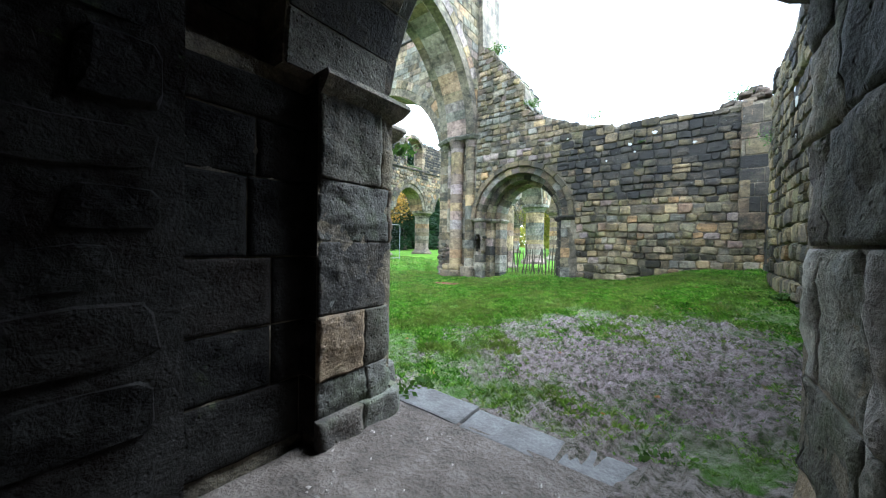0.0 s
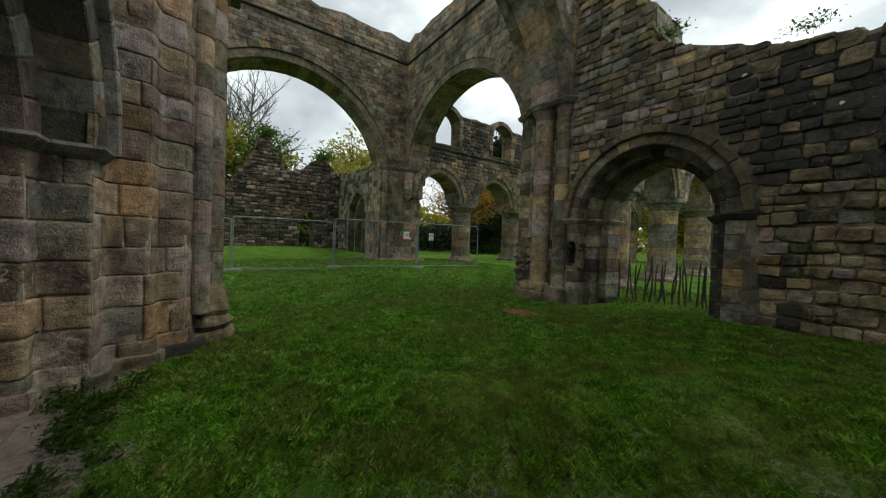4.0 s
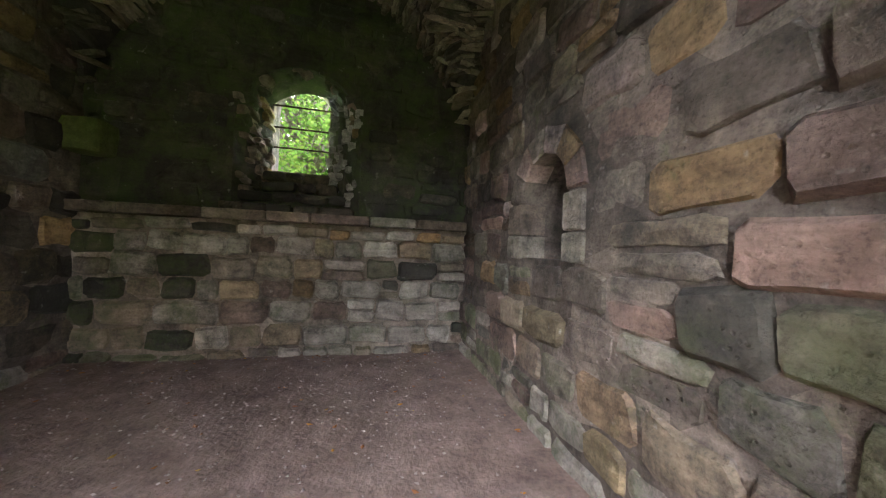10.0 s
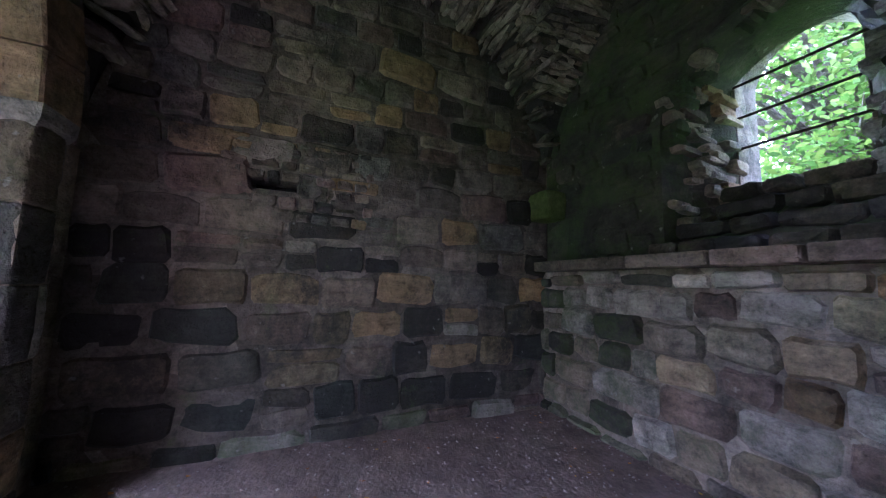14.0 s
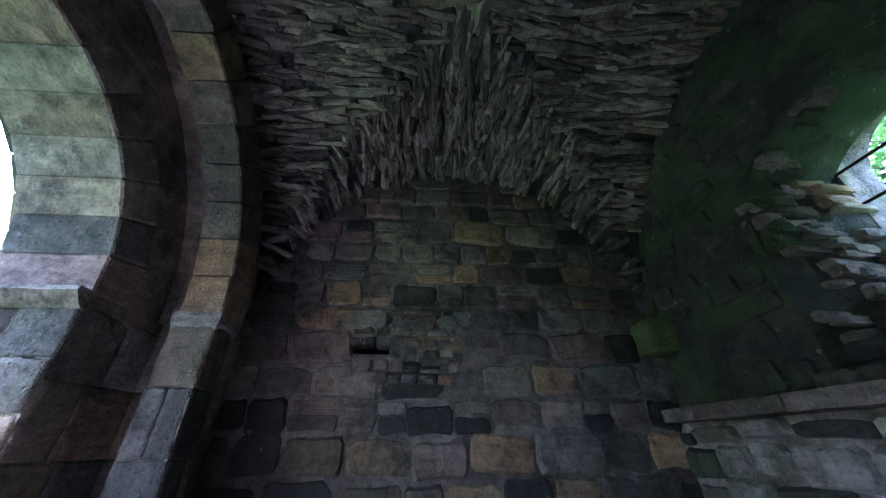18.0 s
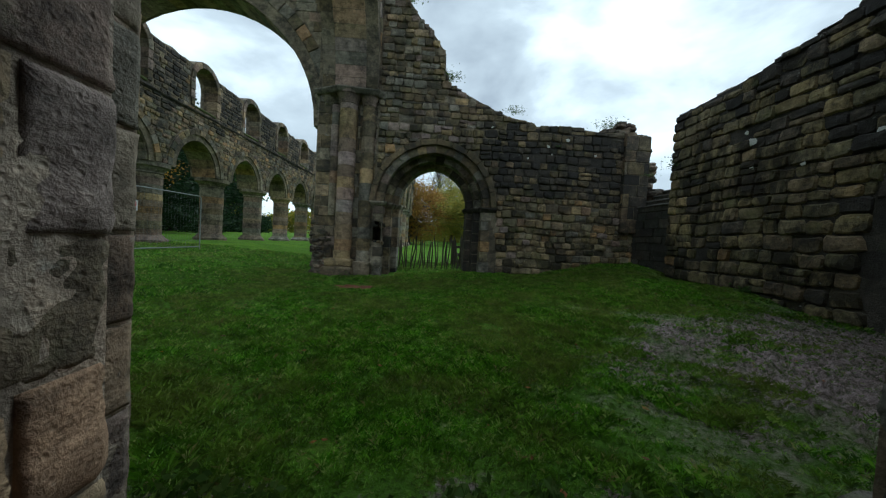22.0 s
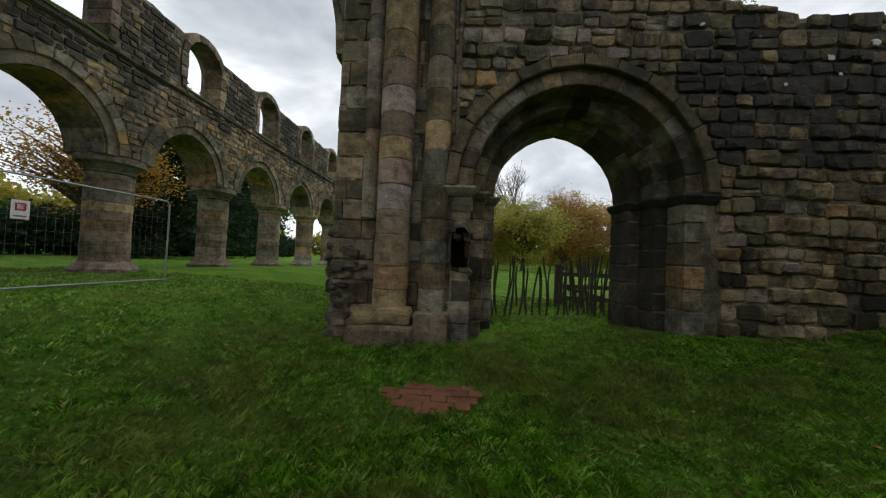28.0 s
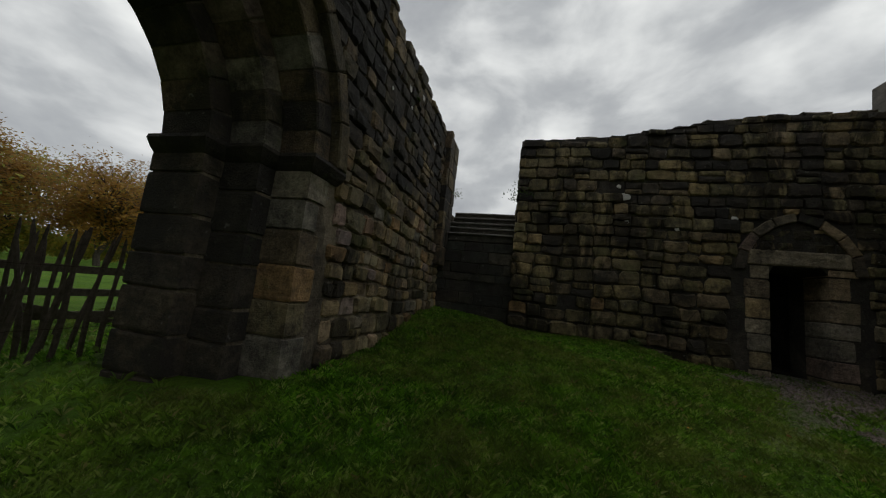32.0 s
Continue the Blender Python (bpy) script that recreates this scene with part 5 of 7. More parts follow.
def frame_of(x0, x1, z0, spring, h):
    """Sill, jambs and arch as one closed line of evenly placed points."""
    bed = [(x0 + (x1 - x0) * i / 6, z0) for i in range(6)] + [(x1, z0 + (spring - z0) * i / 6) for i in range(6)]
    return bed + arch_line((x0 + x1) / 2, spring, (x1 - x0) / 2, h)[::-1] + [(x0, spring - (spring - z0) * i / 6) for i in range(1, 6)]


inner = frame_of(4.62, 6.05, 1.80, 2.85, 0.72)
outer = frame_of(4.84, 5.58, 2.45, 3.35, 0.42)
o = [(3.1, -0.2), (7.6, -0.2), (7.6, 5.3), (3.1, 5.3)]
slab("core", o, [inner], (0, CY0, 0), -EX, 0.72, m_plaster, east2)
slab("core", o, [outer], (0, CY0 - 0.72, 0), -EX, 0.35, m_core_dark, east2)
slab("core", [(3.2, 0.0), (7.43, 0.0), (7.43, 1.7), (3.2, 1.7)], [], (0, CY0 + 0.068, 0), -EX, 0.1, m_pointing, east2)
bm = bmesh.new()
ra = [bm.verts.new((-u, CY0 + 0.0, z)) for u, z in inner]
rm = []
for k in (0.12, 0.25, 0.38, 0.5, 0.62, 0.75, 0.88):
    row = []
    for (u, z), (u2, z2) in zip(inner, outer):
        p = Vector((-(u + (u2 - u) * k), CY0 - 0.75 * k, z + (z2 - z) * k))
        row.append(bm.verts.new(p + noise.noise_vector(p * 5) * 0.07 + noise.noise_vector(p * 13) * 0.05))
    rm.append(row)
rb = [bm.verts.new((-u, CY0 - 0.75, z)) for u, z in outer]
rows = [ra, *rm, rb]
for a, b in zip(rows, rows[1:]):
    for i in range(len(a)):
        j = (i + 1) % len(a)
        bm.faces.new((a[i], b[i], b[j], a[j]))
# the reveal's darkened plaster includes painted shade
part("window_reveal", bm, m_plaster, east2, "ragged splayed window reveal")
ms = Masonry(east2, (-5.3, CY0, 1.4), 300, True)


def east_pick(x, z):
    # dimness painted in above the ledge, arch light paled in below
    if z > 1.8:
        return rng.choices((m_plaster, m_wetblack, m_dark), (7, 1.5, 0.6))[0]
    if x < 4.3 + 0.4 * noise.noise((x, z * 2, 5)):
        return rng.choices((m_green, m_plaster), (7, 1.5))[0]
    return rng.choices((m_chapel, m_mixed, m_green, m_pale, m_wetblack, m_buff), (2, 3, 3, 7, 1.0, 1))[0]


arch3 = [(3.2, 0.0), (7.43, 0.0), (7.43, 2.6)] + [(5.31 + 2.1 * math.cos(math.pi * i / 14), 2.6 + 2.15 * math.sin(math.pi * i / 14)) for i in range(15)] + [(3.2, 2.6)]
lay(ms, (0, CY0 + 0.08, 0), -EX, EY, [(3.2, 0.0), (7.43, 0.0), (7.43, 1.72), (3.2, 1.72)], [], east_pick, (0.19, 0.3), (0.24, 0.56), 0.042, 0.2, gap=0.0, wild=0.014)
win = [(4.59, 1.5)] + [(4.59, 2.85)] + arch_line(5.335, 2.85, 0.735, 0.74) + [(6.08, 1.5)]
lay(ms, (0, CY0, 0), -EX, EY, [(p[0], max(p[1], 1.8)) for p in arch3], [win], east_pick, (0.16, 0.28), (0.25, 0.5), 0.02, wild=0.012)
ms.done()
ms = Masonry(east2, (-5.3, CY0, 1.8), 60, False, "ledge_stone")
x = -7.4
while x < -3.25:
    l = rng.uniform(0.45, 0.85)
    b = min(x + l, -3.22)
    ms.add(((x + b) / 2, CY0 + 0.07, 1.76), -EX, EY, b - x - 0.015, 0.11, 0.34, rng.choice((m_green, m_chapel, m_mixed)))
    x += l
ms.done()
ms = Masonry(east2, (-5.3, CY0, 2.2), 60, True, "sill_stone")
for k in range(4):
    y, z, half = CY0 - 0.1 - 0.17 * k, 1.86 + 0.16 * k, 0.68 - 0.09 * k
    x = -5.32 - half + 0.03 * k
    while x < -5.32 + half:
        l = rng.uniform(0.2, 0.42)
        ms.add((x + l / 2, y, z), -EX, EY, l, 0.15, 0.3, m_dark, rng.uniform(-0.1, 0.1))
        x += l
for k in range(40):
    z = 1.9 + 1.5 * k / 40
    f = rng.random()
    for side in (0, 1):
        xx = (-4.64 - 0.19 * f) if side == 0 else (-6.03 + 0.42 * f)
        ms.add((xx, CY0 - 0.1 - 0.6 * f, z), EY, -EX if side == 0 else EX, rng.uniform(0.2, 0.34), rng.uniform(0.06, 0.12), 0.10, m_chapel if side == 0 else m_reveal, rng.uniform(-0.2, 0.2))
for k in range(30):
    a = math.pi * (k + rng.uniform(-0.4, 0.4)) / 29
    f = rng.uniform(0.0, 0.3)
    ms.add((-5.335 - (0.74 - 0.3 * f) * math.cos(a), CY0 - 0.05 - 0.7 * f, 2.85 + (0.74 + 0.2 * f) * math.sin(a)), -EX, EY, rng.uniform(0.14, 0.26), rng.uniform(0.08, 0.15), 0.16, rng.choice((m_plaster, m_plaster, m_chapel)), rng.uniform(-0.7, 0.7))
ms.done()
grille = structure("window_1", "small unglazed window with rusty iron bars", "window")
for z in (2.78, 3.06, 3.36):
    bm = lathe([(0.012, -0.5), (0.012, 0.5)], 8)
    bmesh.ops.rotate(bm, verts=list(bm.verts), cent=(0, 0, 0), matrix=Matrix.Rotation(radians(90), 3, "Y"))
    bmesh.ops.translate(bm, verts=list(bm.verts), vec=(-5.21, CY0 - 0.72, z))
    part("iron_bar", bm, m_iron, grille)
block(north2, "corbel", -3.55, -3.18, CY0 + 0.0, CY0 + 0.3, 2.3, 2.62, m_moss, 0.04, "bright green mossy corbel stone", 0.03)

# transverse rib on the two pilasters behind the arch
rib = structure("vault_rib", "plain dark stone transverse rib behind the chapel arch", "rib")
arch_ring(rib, (0, 0, 0), -EX, 5.5, 2.45, 1.55, 1.80, 0.36, 1.0, 1.33, pick((m_chapel, 1), (m_jamb, 3)), 0.34, "rib_stone")
for line in ([(-3.95, -1.0), (-3.95, -1.32), (-3.68, -1.32)], [(-7.30, -1.32), (-7.05, -1.32), (-7.05, -1.0)]):
    moulding(rib, line, 2.33, 0.12, m_mixed, "impost", ((0, 0.01), (0.35, 0.04), (1, 0.05)))

# ---- rubble vaults ----
def vault(name, x0, x1, y0, y1, spring, rise, label, stones):
    cx, cy, rx, ry = (x0 + x1) / 2, (y0 + y1) / 2, (x1 - x0) / 2, (y1 - y0) / 2

    def height(x, y):
        a, b = min(1, abs(x - cx) / rx), min(1, abs(y - cy) / ry)
        return spring + rise * max(math.sqrt(1 - a * a), math.sqrt(1 - b * b))

    n = 40
    vs, fs = [], []
    for j in range(n + 1):
        for i in range(n + 1):
            x, y = x0 - 0.05 + (x1 - x0 + 0.1) * i / n, y0 - 0.05 + (y1 - y0 + 0.1) * j / n
            vs.append((x, y, height(x, y) + 0.03 * noise.noise((x * 4, y * 4, 2))))
    fs = [(j * (n + 1) + i, (j + 1) * (n + 1) + i, (j + 1) * (n + 1) + i + 1, j * (n + 1) + i + 1) for j in range(n) for i in range(n)]
    idx = [0] * len(fs)
    r = random.Random(5)
    base = len(vs)
    for k in range(stones):
        x, y = r.uniform(x0, x1), r.uniform(y0, y1)
        a, b = abs(x - cx) / rx, abs(y - cy) / ry
        if max(a, b) > 0.985:
            continue
        z = height(x, y)
        if a < b:
            along = Vector((0, 1, 0))
            nrm = Vector(((x - cx) / rx, 0, math.sqrt(max(0.02, 1 - a * a))))
        else:
            along = Vector((1, 0, 0))
            nrm = Vector((0, (y - cy) / ry, math.sqrt(max(0.02, 1 - b * b))))
        nrm.normalize()
        thin = along.cross(nrm)
        l, t, d = r.uniform(0.2, 0.52), r.uniform(0.045, 0.085), r.uniform(0.03, 0.13)
        tw = r.uniform(-0.25, 0.25)
        u = along * math.cos(tw) + thin * math.sin(tw)
        t2 = thin * math.cos(tw) - along * math.sin(tw)
        v, f = STONE_NP[True][r.randrange(14)]
        m = np.array((u * l, t2 * -t, nrm * d * -2))
        vs += (v @ m + np.array((x, y, z))).tolist()
        fs += [tuple(q + base for q in face) for face in f]
        idx += [1] * len(f)
        base += len(v)
    # black base sheet: shade in the gaps between stones, put into colour
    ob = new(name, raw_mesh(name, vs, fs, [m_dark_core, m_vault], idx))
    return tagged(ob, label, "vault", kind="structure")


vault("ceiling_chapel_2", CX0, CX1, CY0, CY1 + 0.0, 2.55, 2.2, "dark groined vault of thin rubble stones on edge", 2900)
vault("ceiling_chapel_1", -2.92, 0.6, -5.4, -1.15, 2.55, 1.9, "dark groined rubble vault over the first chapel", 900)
# slab added out of view above the vaults, only to keep daylight out
roof = structure("roof_chapels", "flat earth-covered top of the chapel vaults", "roof")
block(roof, "roof_slab", -8.4, 1.4, -6.6, -1.1, 5.25, 5.6, m_core, 0.05)
c1w = structure("wall_chapel_1", "dark stone walls of the first chapel", "wall")
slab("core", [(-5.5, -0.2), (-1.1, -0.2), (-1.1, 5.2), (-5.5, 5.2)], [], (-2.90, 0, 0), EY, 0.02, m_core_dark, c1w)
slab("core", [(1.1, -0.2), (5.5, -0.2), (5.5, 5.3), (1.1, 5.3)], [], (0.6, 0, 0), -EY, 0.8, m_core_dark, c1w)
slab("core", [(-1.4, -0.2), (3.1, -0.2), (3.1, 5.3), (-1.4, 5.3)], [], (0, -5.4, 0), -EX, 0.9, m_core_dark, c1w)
# the unlit chapel's shade is painted on as near-black stone
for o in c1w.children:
    o.data.materials[0] = m_shade
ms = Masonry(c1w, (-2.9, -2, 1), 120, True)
lay(ms, (-2.90, 0, 0), EY, EX, [(-5.4, 0.1), (-1.15, 0.1), (-1.15, 2.7), (-5.4, 2.7)], [], pick((m_shade, 1)), (0.22, 0.32), (0.3, 0.6))
lay(ms, (0, -5.4, 0), -EX, EY, [(-0.6, 0.1), (2.9, 0.1), (2.9, 2.7), (-0.6, 2.7)], [], pick((m_shade, 1)), (0.22, 0.32), (0.3, 0.6))
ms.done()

# ---- end wall with the small doorway and the night stair ----
end = structure("wall_north", "ruined end wall of buff coursed stone with a low doorway", "wall")
e_top = [(0.0, 6.3), (-0.5, 6.2), (-0.55, 5.16), (-1.6, 5.20), (-2.4, 5.20), (-3.4, 5.12), (-3.7, 5.12), (-3.75, 4.98), (-4.8, 4.94), (-4.86, 4.80), (-6.1, 4.78), (-7.12, 4.74)]
DH = [(-2.80, 0.3), (-2.80, 2.28), (-2.72, 2.40), (-2.04, 2.40), (-1.96, 2.28), (-1.96, 0.3)]
# black core deepens the joints, with their shadow in its colour
slab("core", [(-7.12, -0.2), (0.0, -0.2)] + e_top, [DH], (0, 0, 0), -EY, 0.9, m_dark_core, end)

slab("crusted_core", [(-7.1 + 0.36 * i, 3.6 + 0.5 * noise.noise((i * 0.5, 5, 3))) for i in range(19)] + [(-0.6, 5.1), (-3.7, 5.05), (-3.8, 4.92), (-7.1, 4.7)], [], (-0.005, 0, 0), -EY, 0.05, m_dark_core, end)


def end_pick(y, z):
    if z > 3.3 + 0.6 * noise.noise((y * 0.8, z, 9)):
        return rng.choices((m_dark, m_end), (3, 5))[0]
    return rng.choices((m_end, m_buff, m_grime, m_dark), (9, 0.8, 1, 0.7))[0]


ms = Masonry(end, (0, 4.2, 1.6), 420, True)
relief = opening(-2.38, 0.92, 1.06, 2.25, 0)
lay(ms, (0, 0, 0), -EY, -EX, [(-7.14, 0.3), (-0.4, 0.3), (-0.4, 6.2)] + e_top[1:], [relief], end_pick, (0.18, 0.28), (0.22, 0.46), proud=0.05, gap=-0.014, skip=0.006, wild=0.016)
lay(ms, (0, 7.12, 0), -EX, EY, [(-0.9, 0.4), (0.0, 0.4), (0.0, 4.7), (-0.9, 4.7)], [], end_pick, (0.2, 0.3), (0.3, 0.5))
lay(ms, (0, 0, 0), -EY, -EX, [(-3.1, 2.42), (-1.66, 2.42), (-1.78, 2.95), (-2.38, 3.15), (-2.98, 2.95)], [], end_pick, (0.18, 0.24), (0.2, 0.35))
ms.done()
arch_ring(end, (0, 0, 0), -EY, -2.38, 2.3, 0.76, 0.9, 0.16, -0.05, 0.14, pick((m_dark, 2), (m_mixed, 3)), 0.3, "hood_stone")
for side in (-1, 1):
    quoins(end, (0, 0, 0), -EY, -2.38 + side * 0.42, side, 0.3, 2.40, 0.34, 0.0, 0.5, pick((m_mixed, 3), (m_buff, 2)), (0.25, 0.4))
block(end, "lintel", -0.03, 0.5, 1.66, 3.1, 2.41, 2.68, m_mixed, 0.03, rough=0.012)
lichen(end, [(-0.05, 5.1, 3.55, 0.09), (-0.05, 5.2, 3.75, 0.05), (-0.05, 5.05, 3.05, 0.05), (-0.05, 4.2, 2.95, 0.04), (-0.05, 3.3, 3.2, 0.05), (-0.05, 6.3, 2.2, 0.03)], -EX, m_lichen)
ms = Masonry(end, (0, 5, 5), 60, True, "capping_stone")
for (ya, za), (yb, zb) in zip(e_top[2:-1], e_top[3:]):
    k = max(1, int(abs(yb - ya) / 0.45))
    for j in range(k):
        f = (j + 0.5) / k
        for x in (0.27, 0.65):
            ms.add((x, -(ya + (yb - ya) * f), za + (zb - za) * f + rng.uniform(-0.02, 0.05)), -EY, -EX, rng.uniform(0.4, 0.6), rng.uniform(0.06, 0.11), 0.5, rng.choice((m_dark, m_mixed)), rng.uniform(-0.04, 0.04))
ms.done()
# closed box added behind the doorway, near-black in place of deep shade
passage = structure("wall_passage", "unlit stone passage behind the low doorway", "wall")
slab("core", [(0.8, -0.2), (3.4, -0.2), (3.4, 3.2), (0.8, 3.2)], [], (6.0, 0, 0), -EY, 0.3, m_shade, passage)
slab("core", [(0.9, -0.2), (6.0, -0.2), (6.0, 3.2), (0.9, 3.2)], [], (0, 2.9, 0), EX, 0.3, m_shade, passage)
slab("core", [(-6.0, -0.2), (-0.9, -0.2), (-0.9, 3.2), (-6.0, 3.2)], [], (0, 1.3, 0), -EX, 0.3, m_shade, passage)
block(passage, "roof_slab", 0.85, 6.3, 0.8, 3.4, 2.75, 3.3, m_shade, 0.02)
block(passage, "floor_slab", 0.7, 6.3, 0.8, 3.4, 0.2, 0.56, m_shade, 0.02)

stair = structure("stairs", "worn dark stone night stair in a wall recess", "stairs")
block(stair, "core", 0.12, 2.6, 7.1, 8.78, 0.2, 2.48, m_dark_core, 0)
ms = Masonry(stair, (0.1, 8, 1.5), 120)
lay(ms, (0.12, 0, 0), -EY, -EX, [(-8.75, 0.7), (-7.1, 0.7), (-7.1, 2.5), (-8.75, 2.5)], [], pick((m_wetblack, 8), (m_dark, 2)), (0.16, 0.26), (0.25, 0.6), wild=0.012)
ms.done()
for k in range(5):
    z = 2.5 + 0.18 * k
    # dark riser and pale tread: sky light on the edges put into colour
    block(stair, "step", 0.14 + 0.26 * k, 2.6, 7.14, 8.72, z, z + 0.15, m_wetblack, 0.02, rough=0.01)
    block(stair, "tread", 0.10 + 0.26 * k, 2.6, 7.15, 8.71, z + 0.145, z + 0.18, m_wet, 0.014, "worn wet stone tread", 0.01)
block(stair, "landing", 1.4, 6.0, 6.9, 9.8, 0.3, 3.35, m_core, 0.05)
ms = Masonry(west, (0.5, 9, 4), 60, True, "broken_stone")
for k in range(70):
    f = rng.random()
    ms.add((0.35 + 1.0 * f, 9.0 + rng.uniform(-0.15, 0.9), 2.6 + rng.random() * (2.2 - 1.7 * f)), EX, -EY, rng.uniform(0.25, 0.45), rng.uniform(0.12, 0.22), 0.4, rng.choice((m_dark, m_rubble)), rng.uniform(-0.2, 0.2))
for k in range(60):
    a, r_ = rng.uniform(0, 6.28), rng.random() ** 0.5
    ms.add((-0.15 + 0.7 * r_ * math.cos(a), 9.45 + 0.5 * r_ * math.sin(a), 4.8 + (0.6 * (1 - r_ * r_)) * rng.random()), EX, -EY, 0.26, 0.14, 0.3, m_rubble, rng.uniform(-0.3, 0.3))
ms.done()

# ---- south side of the crossing ----
for nm, lab, ya, yb in (("pier_southwest", "tall square crossing pier of buff and pink ashlar", 7.95, 10.2), ("pier_southeast", "tall square crossing pier of grey ashlar", -2.4, -0.25)):
    o = structure(nm, lab, "pier")
    plan = [(-17.2, ya + 0.35), (-17.2, yb - 0.35), (-17.5, yb - 0.35), (-17.5, yb), (-18.9, yb), (-18.9, ya), (-17.5, ya), (-17.5, ya + 0.35)]
    prism("core", plan, 0, SPRING, m_core, o)
    ms = Masonry(o, (-17.2, 9, 2), 200)
    clad(ms, plan, [0, 1, 2, 3, 5, 6, 7], 0.4, SPRING - 0.3, any_stone, (0.26, 0.36), (0.3, 0.65))
    ms.done()
    moulding(o, [(-18.9, ya), (-17.5, ya), (-17.5, ya + 0.35), (-17.2, ya + 0.35), (-17.2, yb - 0.35), (-17.5, yb - 0.35), (-17.5, yb)], 5.08, 0.2, m_mixed, "abacus")
    block(o, "plinth", -19.0, -17.02, ya - 0.15, yb + 0.1, 0.2, 0.75, m_mixed, 0.06, rough=0.04)
    if ya > 5:
        shaft(o, -17.18, 9.3, 0.22, 3.9, 5.05, [m_red])
        shaft(o, -17.42, 8.2, 0.16, 0.75, 5.05, [m_mixed, m_buff])
        cp = lathe([(0.02, -0.2), (0.2, 0), (0.23, 0.08)], 12)
        bmesh.ops.translate(cp, verts=list(cp.verts), vec=(-17.18, 9.3, 3.82))
        part("corbel", cp, m_red, o)

# ---- nave arcades ----
BAY, P1 = 4.05, 13.2


def arcade(name, label, xf, limit):
    """xf: the face towards the transept's side; the wall goes 1.3 m behind it."""
    o = structure(name, label, "arcade")
    ends = (10.1, 10.1 + BAY * 7)
    lit = [P1 - BAY / 2 + 0.35 + BAY * k for k in range(7)]
    top = []
    for i in range(1, 140):
        y = ends[1] - 0.2 * i
        near = min(abs(y - c) for c in lit)
        arch_top = 8.0 + math.sqrt(max(0.0, 1.05 ** 2 - near ** 2)) if near < 1.05 else 0.0
        top.append((y, max(8.62 + 0.12 * noise.noise((i * 0.3, xf, 1)), arch_top)))
    arches = [opening(P1 - BAY / 2 + BAY * k, 1.34, 1.50, 3.82, 3.0) for k in range(7)]
    lights = [opening(P1 - BAY / 2 + 0.35 + BAY * k, 0.80, 0.80, 8.0, 6.80) for k in range(7)]
    slab("core", [(ends[0], 3.8), (ends[1], 3.8), (ends[1], 6.72), (ends[0], 6.72)], arches, (xf, 0, 0), EY, 1.3, m_core, o)
    slab("upper_core", [(ends[0], 6.72), (ends[1], 6.72), (ends[1], 8.5)] + top + [(ends[0], 8.6)], lights, (xf, 0, 0), EY, 0.8, m_core, o)
    ms = Masonry(o, (xf, 13, 6), limit, True)
    fat = [opening(P1 - BAY / 2 + BAY * k, 1.86, 2.02, 3.82, 3.0) for k in range(7)]
    fatl = [opening(P1 - BAY / 2 + 0.35 + BAY * k, 1.04, 1.04, 8.0, 6.75) for k in range(7)]

    def tone_(y, z):
        crust = noise.noise((y * 0.5, z * 0.8, 3.7 + xf)) + 0.5 * noise.noise((y * 1.6, z * 0.7, 1.2)) + 0.30 * (z - 6.35)
        if crust > 0.12:
            return rng.choices((m_dark, m_grime), (6, 1.5))[0]
        return rng.choices((m_buff, m_grime, m_mixed, m_warm), (4, 2, 3, 3))[0]

    lay(ms, (xf, 0, 0), EY, EX, [(ends[0], 3.85), (ends[1], 3.85), (ends[1], 8.58), (ends[0], 8.58)], fat + fatl, tone_, (0.15, 0.25), (0.2, 0.48), 0.03, gap=0.003, wild=0.012)
    for depth_, za, zb in ((1.3, 3.85, 6.7), (0.8, 6.75, 8.58)):
        lay(ms, (xf - depth_, 0, 0), -EY, -EX, [(-ends[1], za), (-ends[0], za), (-ends[0], zb), (-ends[1], zb)], [[(-y, z) for y, z in q] for q in fat + fatl], tone_, (0.3, 0.42), (0.5, 1.0))
    ms.done()
    for k in range(7):
        cy = P1 - BAY / 2 + BAY * k
        arch_ring(o, (0, 0, 0), EY, cy, 3.82, 1.32, 1.48, 0.27, -xf + 0.08, -xf + 1.2, pick((m_buff, 3), (m_mixed, 3), (m_warm, 2), (m_grime, 1)), 0.4 if k else 0.32)
        arch_ring(o, (0, 0, 0), EY, cy, 3.82, 1.60, 1.76, 0.26, -xf - 0.06, -xf + 0.25, pick((m_mixed, 3), (m_buff, 2), (m_grime, 1)), 0.32)
        arch_ring(o, (0, 0, 0), EY, cy + 0.35, 8.0, 0.78, 0.78, 0.24, -xf - 0.07, -xf + 0.6, any_stone, 0.34)
        for side in (-1, 1):
            quoins(o, (0, 0, 0), EY, cy + 0.35 + side * 0.78, side, 6.8, 8.0, 0.24, -xf - 0.05, -xf + 0.6, any_stone, (0.3, 0.45))
        block(o, "mossy_sill", xf - 0.75, xf + 0.05, cy - 0.43, cy + 1.13, 6.74, 6.86, m_moss, 0.05, "bright moss on a window sill", 0.05)
        if k < 6:
            py, g = P1 + BAY * k, gz(xf - 0.65, P1 + BAY * k)
            mats = [m_warm, m_buff, m_mixed, m_warm]
            shaft(o, xf - 0.65, py, 0.53, g - 0.1, 3.35, mats, (0.24, 0.38))
            cp = lathe([(0.53, 0), (0.59, 0.04), (0.55, 0.09), (0.66, 0.25), (0.78, 0.30), (0.78, 0.46), (0.74, 0.48)], 16)
            bmesh.ops.translate(cp, verts=list(cp.verts), vec=(xf - 0.65, py, 3.34))
            part("capital", cp, m_mixed, o)
            bs = lathe([(0.76, 0), (0.76, 0.22), (0.66, 0.3), (0.57, 0.42)], 16)
